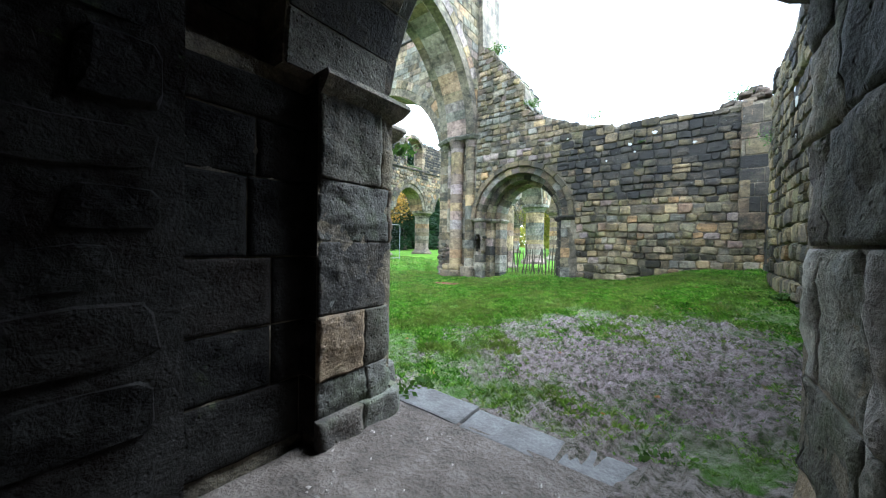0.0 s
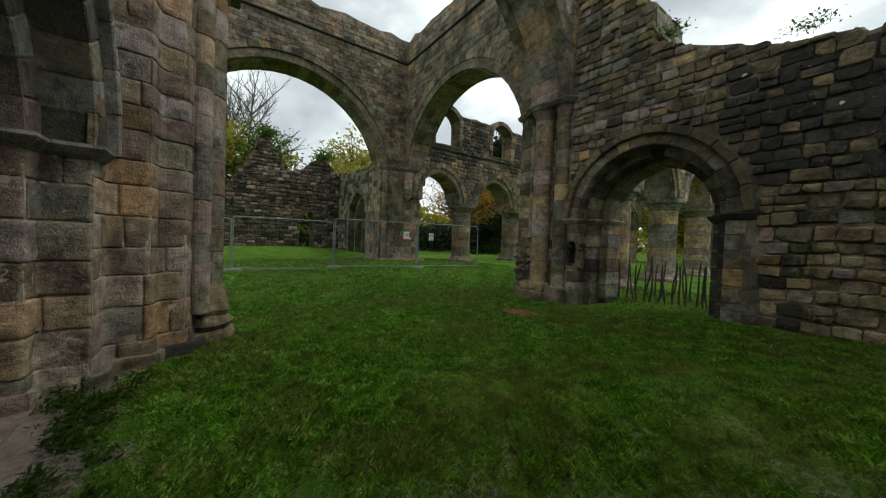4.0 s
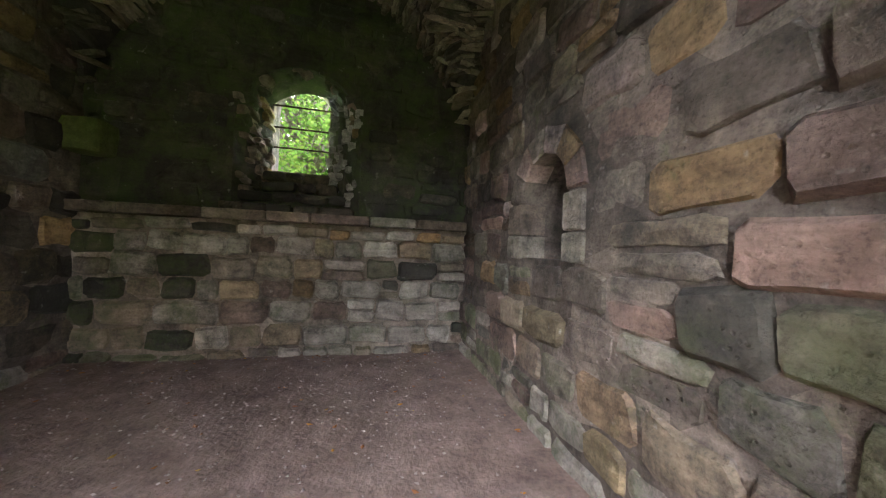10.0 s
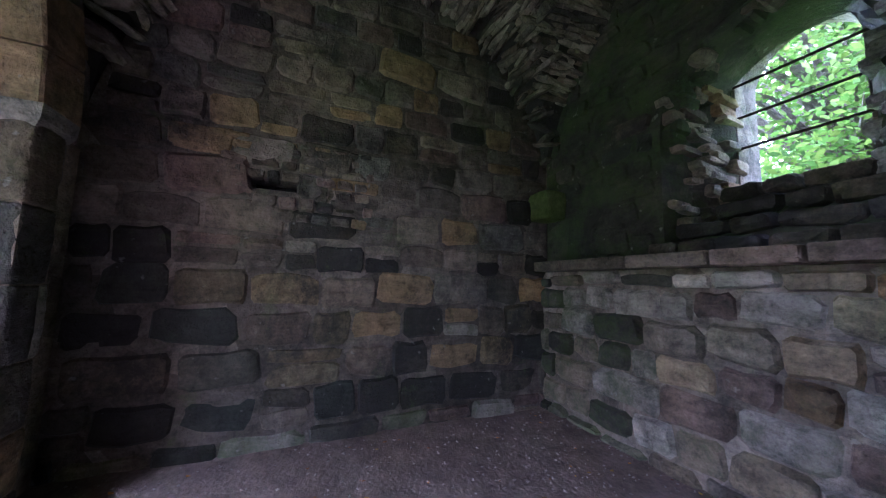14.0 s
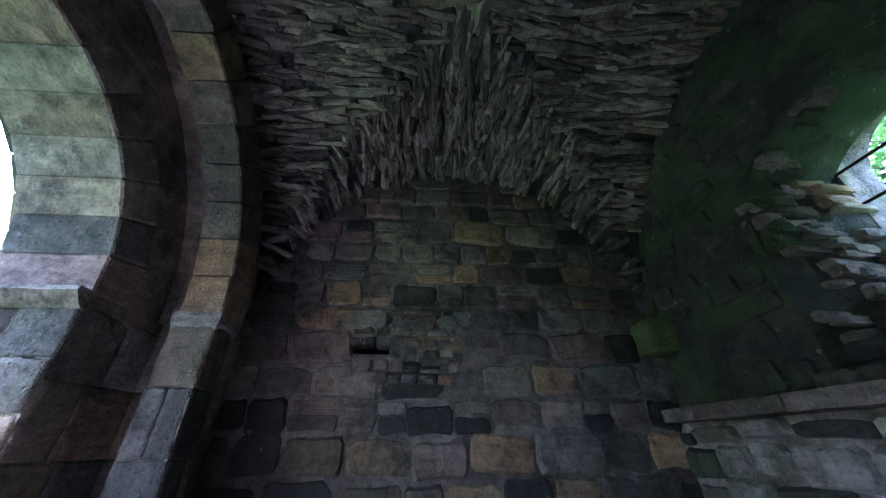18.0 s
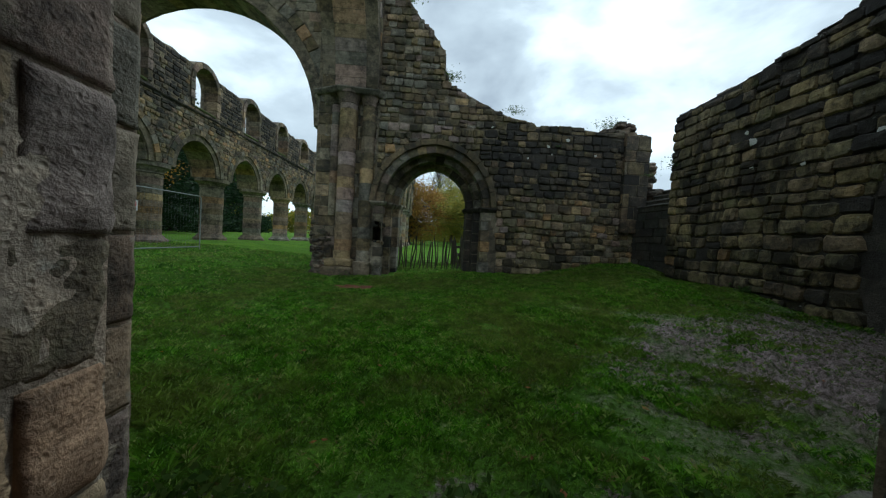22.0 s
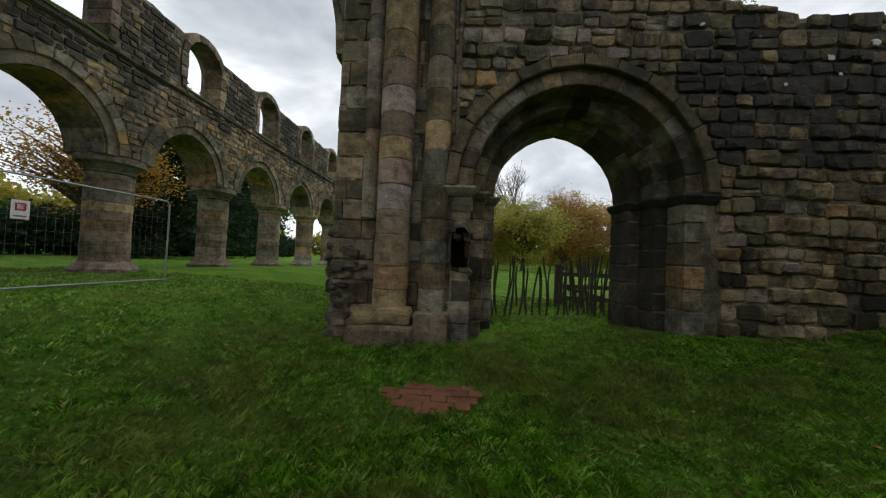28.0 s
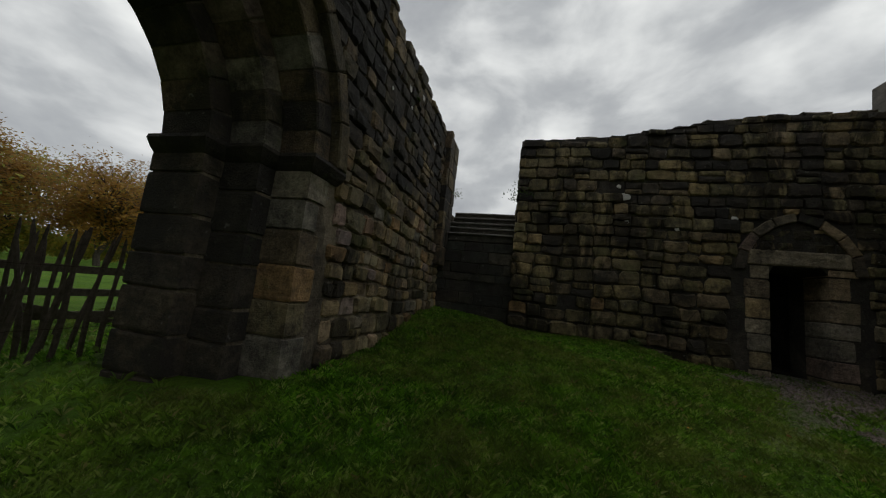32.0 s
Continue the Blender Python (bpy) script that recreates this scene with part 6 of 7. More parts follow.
            for v in bs.verts:
                v.co += noise.noise_vector(v.co * 3) * 0.05
            bmesh.ops.translate(bs, verts=list(bs.verts), vec=(xf - 0.65, py, g - 0.1))
            part("base", bs, m_mixed, o)
    moulding(o, [(xf, ends[0]), (xf, ends[1])], 6.5, 0.12, m_dark)
    return o


arcade("arcade_south", "long nave arcade on stout round piers with round clerestory windows", -17.05, 300)
arcade("arcade_north", "nave arcade on stout round piers with clerestory windows", -8.1, 150)

# ---- ruins of the south transept ----
far = structure("wall_ruin", "ragged ivy-topped rubble wall of the far transept", "ruin")
prof = [(0.2, 0.4), (9.0, 0.4), (9.0, 6.0), (8.4, 6.7), (7.7, 7.2), (7.0, 7.0), (6.3, 6.3), (5.6, 6.1), (5.1, 6.6), (4.6, 7.2), (4.2, 8.2), (3.7, 8.3), (3.4, 7.2), (2.9, 6.2), (2.4, 5.4), (1.9, 4.6), (1.0, 4.0), (0.2, 3.0)]
hole = [(6.2, 0.5), (6.2, 2.6), (6.5, 3.3), (7.0, 3.4), (7.2, 2.9), (7.2, 0.5)]
slab("core", prof, [hole], (-27, 0, 0), EY, 1.4, m_rubble, far)
ms = Masonry(far, (-27, 5, 2), 100, True)
lay(ms, (-27, 0, 0), EY, EX, prof, [hole], pick((m_rubble, 5), (m_dark, 2), (m_red, 1)), (0.16, 0.3), (0.25, 0.5), 0.08, 0.3, wild=0.05)
ms.done()
side = structure("wall_far_west", "ruined transept wall with a deep moulded doorway", "ruin")
pr = [(-27.0, 0.4), (-18.9, 0.4), (-18.9, 6.6), (-20.0, 6.2), (-21.5, 6.0), (-23.5, 6.1), (-25.5, 6.2), (-27.0, 6.4)]
for a, y0, y1 in ((1.5, 8.9, 9.3), (1.25, 9.3, 9.7)):
    slab("core", pr, [opening(-23.2, a, a * 1.15, 2.9, 0.3)], (0, y0, 0), EX, y1 - y0, m_core, side)
slab("core", pr, [opening(-23.2, 1.0, 1.2, 2.9, 0.3)], (0, 9.7, 0), EX, 0.4, m_core_dark, side)
ms = Masonry(side, (-20, 8.9, 2), 60)
lay(ms, (0, 8.9, 0), EX, -EY, pr, [opening(-23.2, 1.8, 2.0, 2.9, 0)], pick((m_dark, 3), (m_mixed, 3)), (0.2, 0.32), (0.3, 0.7))
ms.done()
for a, y0, y1 in ((1.5, 8.88, 9.25), (1.25, 9.28, 9.65)):
    arch_ring(side, (0, 0, 0), EX, -23.2, 2.9, a, a * 1.15, 0.22, y0, y1, any_stone, 0.35)

# ---- thresholds ----
th = structure("threshold", "worn grey flagstones along the edge of the grass", "paving")
for x0, x1, y, wide, z, mat, run in ((-3.0, -0.8, 0.42, 0.155, 0.22, m_slab, (0.5, 0.8)), (-6.66, -4.42, 0.16, 0.2, 0.10, m_sill, (0.7, 1.2))):
    x = x0
    while x < x1:
        l = rng.uniform(*run)
        b = min(x + l, x1)
        block(th, "flagstone", x, b - 0.02, y - wide + rng.uniform(-0.03, 0.03), y + wide + rng.uniform(-0.04, 0.03), z - 0.1, z + 0.03, mat, 0.02, rough=0.014)
        x += l

# ---- grass ----
def levels(x, y):
    """The ground sheet's height."""
    ax, ay = np.array(gx), np.array(gy)
    i, j = np.clip(np.searchsorted(ax, x) - 1, 0, len(ax) - 2), np.clip(np.searchsorted(ay, y) - 1, 0, len(ay) - 2)
    f, g = (x - ax[i]) / (ax[i + 1] - ax[i]), (y - ay[j]) / (ay[j + 1] - ay[j])
    return field[j, i] * (1 - f) * (1 - g) + field[j, i + 1] * f * (1 - g) + field[j + 1, i] * (1 - f) * g + field[j + 1, i + 1] * f * g


def swell(x, y, s, k):
    """A cheap smooth field between about -1 and 1."""
    return (np.sin(x * s + 1.3 * np.sin(y * s * 0.7 + k)) + np.sin(y * s * 1.1 + 1.7 * np.sin(x * s * 0.6 + 2 * k)) + np.sin((x + y) * s * 1.9 + k)) / 3


def grass(name, count, label, size=1.0):
    r = np.random.RandomState(3)
    third = count // 3
    x = np.concatenate([r.uniform(-20, 0.2, third), r.uniform(-9.5, 0.1, count - third)])
    y = np.concatenate([r.uniform(0.3, 14, third), r.uniform(0.15, 9.2, count - third)])
    x[third:] = np.minimum(x[third:] + r.normal(0, 1, count - third) * (x[third:] < -7), 0.1)
    wob = swell(x, y, 3.1, 1) + 0.6 * swell(x, y, 9.0, 2)
    mud = np.hypot((x + 1.2) / 2.5, (y - 2.2) / 1.95) + 0.55 * wob
    track = np.hypot((x + 3.4) / 1.8, (y - 1.3) / 0.9) + 0.8 * wob + 0.35
    spots = 1.75 + 1.1 * swell(x, y, 5.2, 9) + 0.7 * swell(x, y, 13.0, 11)
    bare = np.minimum(np.minimum(mud, np.maximum(track, 0.6)), np.maximum(spots, 0.7))
    bare = np.minimum(bare, 0.55 + 1.3 * np.clip(y - 0.66 - 0.22 * wob, 0, 1))
    keep = (r.rand(count) < np.clip((bare - 0.4) / 0.7, 0.13, 1)) & ~((np.abs(x - DX) < 2.2) & (np.abs(x - DX) > 1.0) & (y > 8.7) & (y < 10.1))
    keep &= ~((x > -9.5) & (x < -7.5) & ((y < 1.2) | ((y > 8.6) & (y < 10.2) & (x < -7.65)))) & ~((x > -7.45) & (x < -6.9) & (y < 0.5)) & ~((x > -6.95) & (x < -6.65) & (y < 0.15)) & ~((x > -7.75) & (x <= -7.4) & (y < 0.9)) & ~((x > -7.5) & (y > 8.75) & (y < 10.1) & (np.abs(x - DX) > 1.0)) & ~((x > -4.4) & (x < -2.8) & (y < 0.5))
    keep &= ~(((x + 7.68) ** 2 / 0.43 ** 2 + (y - 7.15) ** 2 / 0.35 ** 2) + 0.45 * swell(x, y, 14, 4) < 1)
    keep &= ~((x > -3.0) & (x < -0.8) & (y < 0.6)) & ~((x > -6.72) & (x < -4.3) & (y < 0.4))
    x, y, bare = x[keep], y[keep], bare[keep]
    n = len(x)
    # each tuft is a fan of blades from one root
    B = 8
    z = levels(x, y) - 0.006
    tuft = swell(x, y, 2.4, 5) + 0.7 * swell(x, y, 8.0, 3)
    far = np.clip(np.hypot(x + 5, y - 4) / 6, 1, 2.2)
    big = size * np.clip(1 + 0.42 * tuft, 0.4, 1.9) * r.uniform(0.6, 1.3, n) * np.clip(bare, 0.5, 1)
    v = np.empty((n, 1 + 2 * B, 3))
    v[:, 0] = np.stack([x, y, z], 1)
    lay_ = 0.0
    for k in range(B):
        a = lay_ + r.uniform(0, 6.283, n)
        h, out, w = r.uniform(0.018, 0.06, n) * big, r.uniform(0.01, 0.06, n) * big, r.uniform(0.0014, 0.0034, n) * far
        dx, dy = np.cos(a), np.sin(a)
        v[:, 1 + 2 * k] = np.stack([x + dx * out * 0.45 - dy * w, y + dy * out * 0.45 + dx * w, z + h * 0.75], 1)
        v[:, 2 + 2 * k] = np.stack([x + dx * out, y + dy * out, z + h], 1)
    base = (np.arange(n) * (1 + 2 * B))[:, None, None]
    tri = np.array([(0, 1 + 2 * k, 2 + 2 * k) for k in range(B)])[None]
    loops = (base + tri).astype(np.int32).ravel()
    m = n * B
    me = bpy.data.meshes.new(name)
    me.vertices.add(n * (1 + 2 * B))
    me.vertices.foreach_set("co", v.ravel())
    me.loops.add(m * 3)
    me.loops.foreach_set("vertex_index", loops)
    me.polygons.add(m)
    me.polygons.foreach_set("loop_start", np.arange(0, m * 3, 3, dtype=np.int32))
    me.materials.append(m_blade)
    me.update(calc_edges=True)
    me.validate()
    return tagged(new(name, me), label, "grass", kind="stuff")


grass("grass", 205000, "short damp green grass blades of the lawn")


# ---- trees ----
def tube(vs, fs, a, b, ra, rb, sides=5):
    d = (b - a).normalized()
    u = d.orthogonal().normalized()
    w = d.cross(u)
    k = len(vs)
    for p, r in ((a, ra), (b, rb)):
        for j in range(sides):
            t = 6.2832 * j / sides
            q = p + (u * math.cos(t) + w * math.sin(t)) * r
            vs.append((q.x, q.y, q.z))
    for j in range(sides):
        fs.append((k + j, k + (j + 1) % sides, k + sides + (j + 1) % sides, k + sides + j))


def tree(x, y, height, spread, leaf, label, seed, leaves=5000, size=0.16, bare=0.0, low=0.25, cone=False, name="tree"):
    r = random.Random(seed)
    ob = thing(name, x, y, gz(x, y) - 0.05, label, "tree")
    vs, fs, tips = [], [], []

    def grow(p, d, length, rad, depth):
        n = 3
        for i in range(n):
            q = p + d * (length / n)
            tube(vs, fs, p, q, rad * (1 - 0.22 * i / n * 1.6), rad * (1 - 0.22 * (i + 1) / n * 1.6), 7 if depth == 0 else 5 if depth < 3 else 3)
            p = q
            d = (d + Vector((r.uniform(-1, 1), r.uniform(-1, 1), r.uniform(-0.5, 0.9))) * (0.10 + 0.05 * depth)).normalized()
            if depth > 1 or (depth == 1 and i > 0):
                tips.append((p, depth))
            if depth < 4 and (depth > 0 or i > 0):
                for _ in range(2 if depth < 3 else 1):
                    a = r.uniform(0, 6.28)
                    out = Vector((math.cos(a), math.sin(a), r.uniform(0.15, 0.8)))
                    grow(p, (d * 0.5 + out * 0.8).normalized(), length * r.uniform(0.5, 0.72), rad * 0.48, depth + 1)
        if depth < 4:
            grow(p, d, length * 0.6, rad * 0.6, depth + 1)

    if cone:
        tube(vs, fs, Vector((0, 0, 0)), Vector((0, 0, height)), height * 0.025, 0.02, 7)
        for i in range(110):
            t = low + (1 - low) * i / 110
            a, l = r.uniform(0, 6.28), spread * (1 - t) ** 0.75 * r.uniform(0.7, 1.1) + 0.2
            p = Vector((0, 0, height * t))
            q = p + Vector((math.cos(a) * l, math.sin(a) * l, -0.12 * l))
            tube(vs, fs, p, q, 0.05, 0.01, 3)
            for k in range(4):
                tips.append((p.lerp(q, 0.3 + 0.23 * k), 3))
    elif leaf is None or bare > 0.5:
        grow(Vector((0, 0, 0)), Vector((r.uniform(-0.08, 0.08), r.uniform(-0.08, 0.08), 1)).normalized(), height * 0.42, height * 0.017, 0)
        hi = max(p.z for p, _ in tips)
        wide = max(math.hypot(p.x, p.y) for p, _ in tips)
        f, g = height / hi, spread / wide
        vs = [(a * g, b * g, c * f) if c > 0.5 else (a, b, c) for a, b, c in vs]
        tips = [(Vector((p.x * g, p.y * g, p.z * f)), d) for p, d in tips]
    else:
        p, spine = Vector((0, 0, 0)), []
        for i in range(8):
            q = Vector((r.uniform(-0.03, 0.03) * height, r.uniform(-0.03, 0.03) * height, height * 0.8 * (i + 1) / 8))
            tube(vs, fs, p, q, height * 0.026 * (1 - i / 9), height * 0.026 * (1 - (i + 1) / 9), 7)
            spine.append(q)
            p = q
        for i in range(170):
            a, e, k = r.uniform(0, 6.28), math.asin(r.uniform(-1, 1)), r.random() ** 0.33
            lump = 0.8 + 0.4 * noise.noise((math.cos(a) * 1.6 + seed, math.sin(a) * 1.6, e * 1.3))
            q = Vector((math.cos(a) * math.cos(e) * spread * k * lump, math.sin(a) * math.cos(e) * spread * k * lump, height * (low + 1) / 2 + math.sin(e) * height * (1 - low) / 2 * k * lump))
            s = min(spine, key=lambda v: abs(v.z - q.z * 0.62))
            m = s.lerp(q, 0.5) + Vector((0, 0, 0.06 * height))
            tube(vs, fs, s, m, height * 0.008, height * 0.005, 4)
            tube(vs, fs, m, q, height * 0.005, height * 0.001, 3)
            tips.append((q, 3))
            tips.append((m.lerp(q, 0.6), 3))
    part("trunk", raw_mesh("trunk", vs, fs, [m_bark]), None, ob).matrix_parent_inverse = Matrix()
    if leaf is not None:
        lv, lf = [], []
        tips = [t for t in tips if r.random() > bare]
        clumps = [(p, r.uniform(0.3, 0.8) * spread / 6) for p, _ in tips]
        for k in range(leaves):
            p, rad = r.choice(clumps)
            q = p + Vector((r.gauss(0, 1), r.gauss(0, 1), r.gauss(0, 0.7))) * rad
            u = Vector((r.gauss(0, 1), r.gauss(0, 1), r.gauss(0, 0.6))).normalized()
            w = u.orthogonal().normalized()
            s = size * r.uniform(0.6, 1.3)
            i = len(lv)
            for c in (q - u * s, q + w * s * 0.5, q + u * s, q - w * s * 0.5):
                lv.append((c.x, c.y, c.z))
            lf.append((i, i + 1, i + 2, i + 3))
        part("crown", raw_mesh("crown", lv, lf, [leaf]), None, ob).matrix_parent_inverse = Matrix()
    return ob


tree(-8.5, 40, 8.6, 6.0, m_leaf_o, "thin autumn field maple with rusty gold leaves", 1, 20000, 0.125, 0, 0.02)
tree(-16.0, 50, 10.5, 7, m_leaf_y, "broad tree with thin yellow autumn leaves", 2, 26000, 0.13, 0, 0.02)
tree(-2.5, 52, 10.5, 7, m_leaf_y, "broad yellow-green autumn tree", 3, 26000, 0.13, 0, 0.02)
tree(6.5, 48, 11, 5.5, m_leaf_o, "upright tree with rusty orange leaves", 4, 26000, 0.125, 0, 0.04)
tree(-5.6, 62, 19, 7, m_leaf_y, "tall tree almost bare of leaves", 5, 500, 0.2, 0.8)
tree(1.4, 60, 18, 6, None, "tall leafless winter tree", 6)
tree(14, 60, 13, 8, m_leaf_y, "yellow-green autumn tree at the field's edge", 7, 16000, 0.2, 0, 0.02)
tree(24, 55, 12, 8, m_leaf_g, "green tree at the field's edge", 8, 14000, 0.2, 0, 0.02)
tree(-27.5, 21, 9, 4.5, m_leaf_o, "small thin autumn tree beyond the arcade", 9, 9000, 0.09)
tree(-30, 28, 13, 5, m_leaf_d, "dark evergreen yew beyond the arcade", 10, 16000, 0.2, 0, 0.05, True)
tree(-34, 36, 15, 6, m_leaf_d, "dark evergreen conifer beyond the arcade", 11, 16000, 0.24, 0, 0.05, True)
tree(-38, 48, 15, 7, m_leaf_d, "dark evergreen conifer beyond the nave", 12, 14000, 0.26, 0, 0.05, True)
tree(-38, 14, 13, 6, m_leaf_y, "thin yellow autumn tree", 13, 5000, 0.2)
tree(-37, 1, 12, 5, m_leaf_y, "yellow autumn tree behind the ruin", 14, 7000, 0.18)
tree(-40, 4.5, 18, 5.5, None, "bare birch behind the ruin", 15)
tree(-36, 5.0, 11.5, 3.5, m_leaf_g, "green-leaved tree behind the ruin", 16, 3600, 0.17, 0.2)
tree(-33, 9.5, 9, 5, m_leaf_y, "golden autumn bush behind the ruin", 17, 6000, 0.17, 0, 0.1)
tree(-4.6, -9.6, 7.5, 3.2, m_leaf_g, "leafy green bush outside the chapel window", 18, 30000, 0.055, 0, 0.05)
tree(-6.6, -10.8, 8, 3.2, m_leaf_w, "leafy green tree outside the chapel window", 19, 26000, 0.06, 0, 0.05)
tree(-24, 70, 14, 9, m_leaf_y, "distant autumn tree with yellow leaves", 20, 7000, 0.3)
tree(-44, 62, 15, 9, m_leaf_g, "distant green tree past the field", 21, 7000, 0.3)
tree(36, 70, 14, 10, m_leaf_y, "distant autumn tree with yellow leaves", 22, 7000, 0.3)

tree(-1.0, 38, 7.8, 5.5, m_leaf_y, "yellow field maple beside the meadow", 23, 22000, 0.125, 0, 0.12)
tree(-14, 36, 9, 5, m_leaf_y, "low golden maple beyond the nave", 24, 22000, 0.125, 0, 0.1)
tree(13, 42, 10, 6, m_leaf_o, "rusty beech at the meadow's edge", 25, 22000, 0.13, 0, 0.1)


def hedge(name, xa, ya, xb, yb, h, wide, count, size, mat, label, seed):
    r = np.random.RandomState(seed)
    f, e = r.rand(count), r.normal(0, 1, count)
    x, y = xa + (xb - xa) * f + e * wide * 0.3, ya + (yb - ya) * f + r.normal(0, wide * 0.3, count)
    top = np.array([h * (0.75 + 0.5 * noise.noise((a * 14.0, seed, 0))) for a in f])
    z = np.array([gz(a, b) for a, b in zip(x[:1], y[:1])])[0] + top * r.rand(count) ** 0.8
    c = np.stack([x, y, z], 1)
    u = r.normal(0, 1, (count, 3))
    u /= np.linalg.norm(u, axis=1, keepdims=True)
    w = np.cross(u, r.normal(0, 1, (count, 3)))
    w /= np.linalg.norm(w, axis=1, keepdims=True)
    s = (size * r.uniform(0.6, 1.3, count))[:, None]
    v = np.stack([c - u * s, c + w * s * 0.5, c + u * s, c - w * s * 0.5], 1).reshape(-1, 3)
    ob = new(name, raw_mesh(name, v.tolist(), np.arange(count * 4).reshape(-1, 4).tolist(), [mat]))
    tagged(ob, label, "hedge", kind="stuff")


hedge("far_hedge", -60, 78, 70, 80, 5.5, 5, 26000, 0.42, m_leaf_y, "distant belt of autumn woodland along the field", 1)
hedge("far_hedge", -26, 57, 30, 60, 3.6, 3, 16000, 0.2, m_leaf_y, "low yellow-green thicket under the field trees", 9)
hedge("far_hedge", -52, -30, -50, 78, 7.5, 6, 26000, 0.45, m_leaf_y, "distant belt of autumn woodland beyond the ruins", 2)
hedge("far_hedge", -34, 12, -36, 60, 3.6, 3, 16000, 0.26, m_leaf_d, "dark evergreen shrubbery beyond the nave", 3)
hedge("far_hedge", -40, -12, -34, 12, 3.4, 3, 12000, 0.26, m_leaf_g, "green shrubbery behind the ruined transept", 4)
hedge("far_hedge", 70, 80, 70, -30, 6, 6, 12000, 0.5, m_leaf_y, "distant autumn woodland", 5)

# ---- steel mesh fence round the crossing ----
LINE = [(-17.2, -1.6), (-16.45, 1.9), (-15.6, 5.27), (-14.72, 8.55), (-14.45, 11.75)]
for (xa, ya), (xb, yb) in zip(LINE, LINE[1:]):
    l = math.hypot(xb - xa, yb - ya)
    g = min(gz(xa, ya), gz(xb, yb)) - 0.02
    fp = thing("mesh_fence", xa, ya, g, "grey galvanised steel mesh fence panel on the grass", "fence", "mesh fences round the crossing", math.degrees(math.atan2(yb - ya, xb - xa)))

    def bar(name, p, q, rad, parent=fp, sides=8):
        v, f = [], []
        tube(v, f, Vector(p), Vector(q), rad, rad, sides)
        o = part(name, raw_mesh(name, v, f, [m_steel]), None, parent)
        o.matrix_parent_inverse = Matrix()
        return o

    l -= 0.06
    bar("post", (0.0, 0, 0), (0.0, 0, 1.93), 0.021)
    bar("post", (l, 0, 0), (l, 0, 1.93), 0.021)
    bar("rail", (0.07, 0, 2.0), (l - 0.07, 0, 2.0), 0.019)
    bar("corner", (0, 0, 1.93), (0.07, 0, 2.0), 0.02)
    bar("corner", (l, 0, 1.93), (l - 0.07, 0, 2.0), 0.02)
    bar("rail", (0, 0, 0.14), (l, 0, 0.14), 0.019)
    v, f = [], []
    for k in range(1, int(l / 0.12)):
        tube(v, f, Vector((k * 0.12, 0, 0.14)), Vector((k * 0.12, 0, 2.0)), 0.0016, 0.0016, 3)
    for k in range(1, 8):
        tube(v, f, Vector((0, 0, 0.14 + 0.24 * k)), Vector((l, 0, 0.14 + 0.24 * k)), 0.0016, 0.0016, 3)
    o = part("wire_mesh", raw_mesh("wire_mesh", v, f, [m_steel]), None, fp)
    o.matrix_parent_inverse = Matrix()
    bm = bmesh.new()
    bmesh.ops.create_cube(bm, size=1.0)
    bmesh.ops.scale(bm, verts=list(bm.verts), vec=(0.55, 0.22, 0.14))
    bmesh.ops.translate(bm, verts=list(bm.verts), vec=(0, 0, 0.07))
    bmesh.ops.bevel(bm, geom=list(bm.edges), offset=0.03, segments=2, affect="EDGES")
    o = part("foot", bm, m_foot, fp, "grey concrete foot")
    o.matrix_parent_inverse = Matrix()


def sign(x, y, z, w, h, rz, label, bits):
    s = thing("sign", x, y, z, label, "sign", "", rz)
    bm = bmesh.new()
    bmesh.ops.create_cube(bm, size=1.0)
    bmesh.ops.scale(bm, verts=list(bm.verts), vec=(w, 0.006, h))
    o = part("board", bm, m_white, s)
    o.matrix_parent_inverse = Matrix()
    for nm, mat, a, b, c, d in bits:
        bm = bmesh.new()
        bmesh.ops.create_cube(bm, size=1.0)
        bmesh.ops.scale(bm, verts=list(bm.verts), vec=((b - a) * w, 0.003, (d - c) * h))
        bmesh.ops.translate(bm, verts=list(bm.verts), vec=(((a + b) / 2 - 0.5) * w, -0.005, ((c + d) / 2 - 0.5) * h))
        o = part(nm, bm, mat, s)
        o.matrix_parent_inverse = Matrix()


sign(-14.83, 8.0, 1.88, 0.5, 0.32, 75 + 0, "white, red and green printed notice board on a fence", [("panel", m_signred, 0, 0.3, 0, 0.45), ("panel", m_signgreen, 0.0, 0.3, 0.45, 1.0), ("panel", m_signred, 0.8, 1, 0.2, 1), ("text_bar", m_greyprint, 0.4, 0.75, 0.62, 0.7), ("text_bar", m_greyprint, 0.4, 0.75, 0.4, 0.48)])
sign(-14.63, 9.15, 1.86, 0.22, 0.31, 85, "small white notice with a red ring on a fence", [("ring", m_signred, 0.2, 0.8, 0.45, 0.85), ("ring_centre", m_white, 0.3, 0.7, 0.52, 0.78), ("text_bar", m_greyprint, 0.15, 0.85, 0.12, 0.2)])

# ---- paling fence and gate beyond the doorway ----
pf = thing("paling_fence", -7.4, 11.0, gz(-6.5, 11), "old chestnut paling fence of crooked split stakes", "fence")


def stake(parent, x, y, z, h, lean, name="stake"):
    bm = lathe([(0.02, 0), (0.024, 0.2), (0.024, h * 0.35), (0.019, h * 0.6), (0.021, h * 0.8), (0.016, h * 0.95), (0.006, h)], 6)
    for v in bm.verts:
        v.co.x += lean * v.co.z + 0.03 * math.sin(v.co.z * 4 + x * 9)
        v.co.y += 0.015 * math.sin(v.co.z * 5 + x * 5)
    bmesh.ops.translate(bm, verts=list(bm.verts), vec=(x, y, z))
    part(name, bm, m_stake, parent)


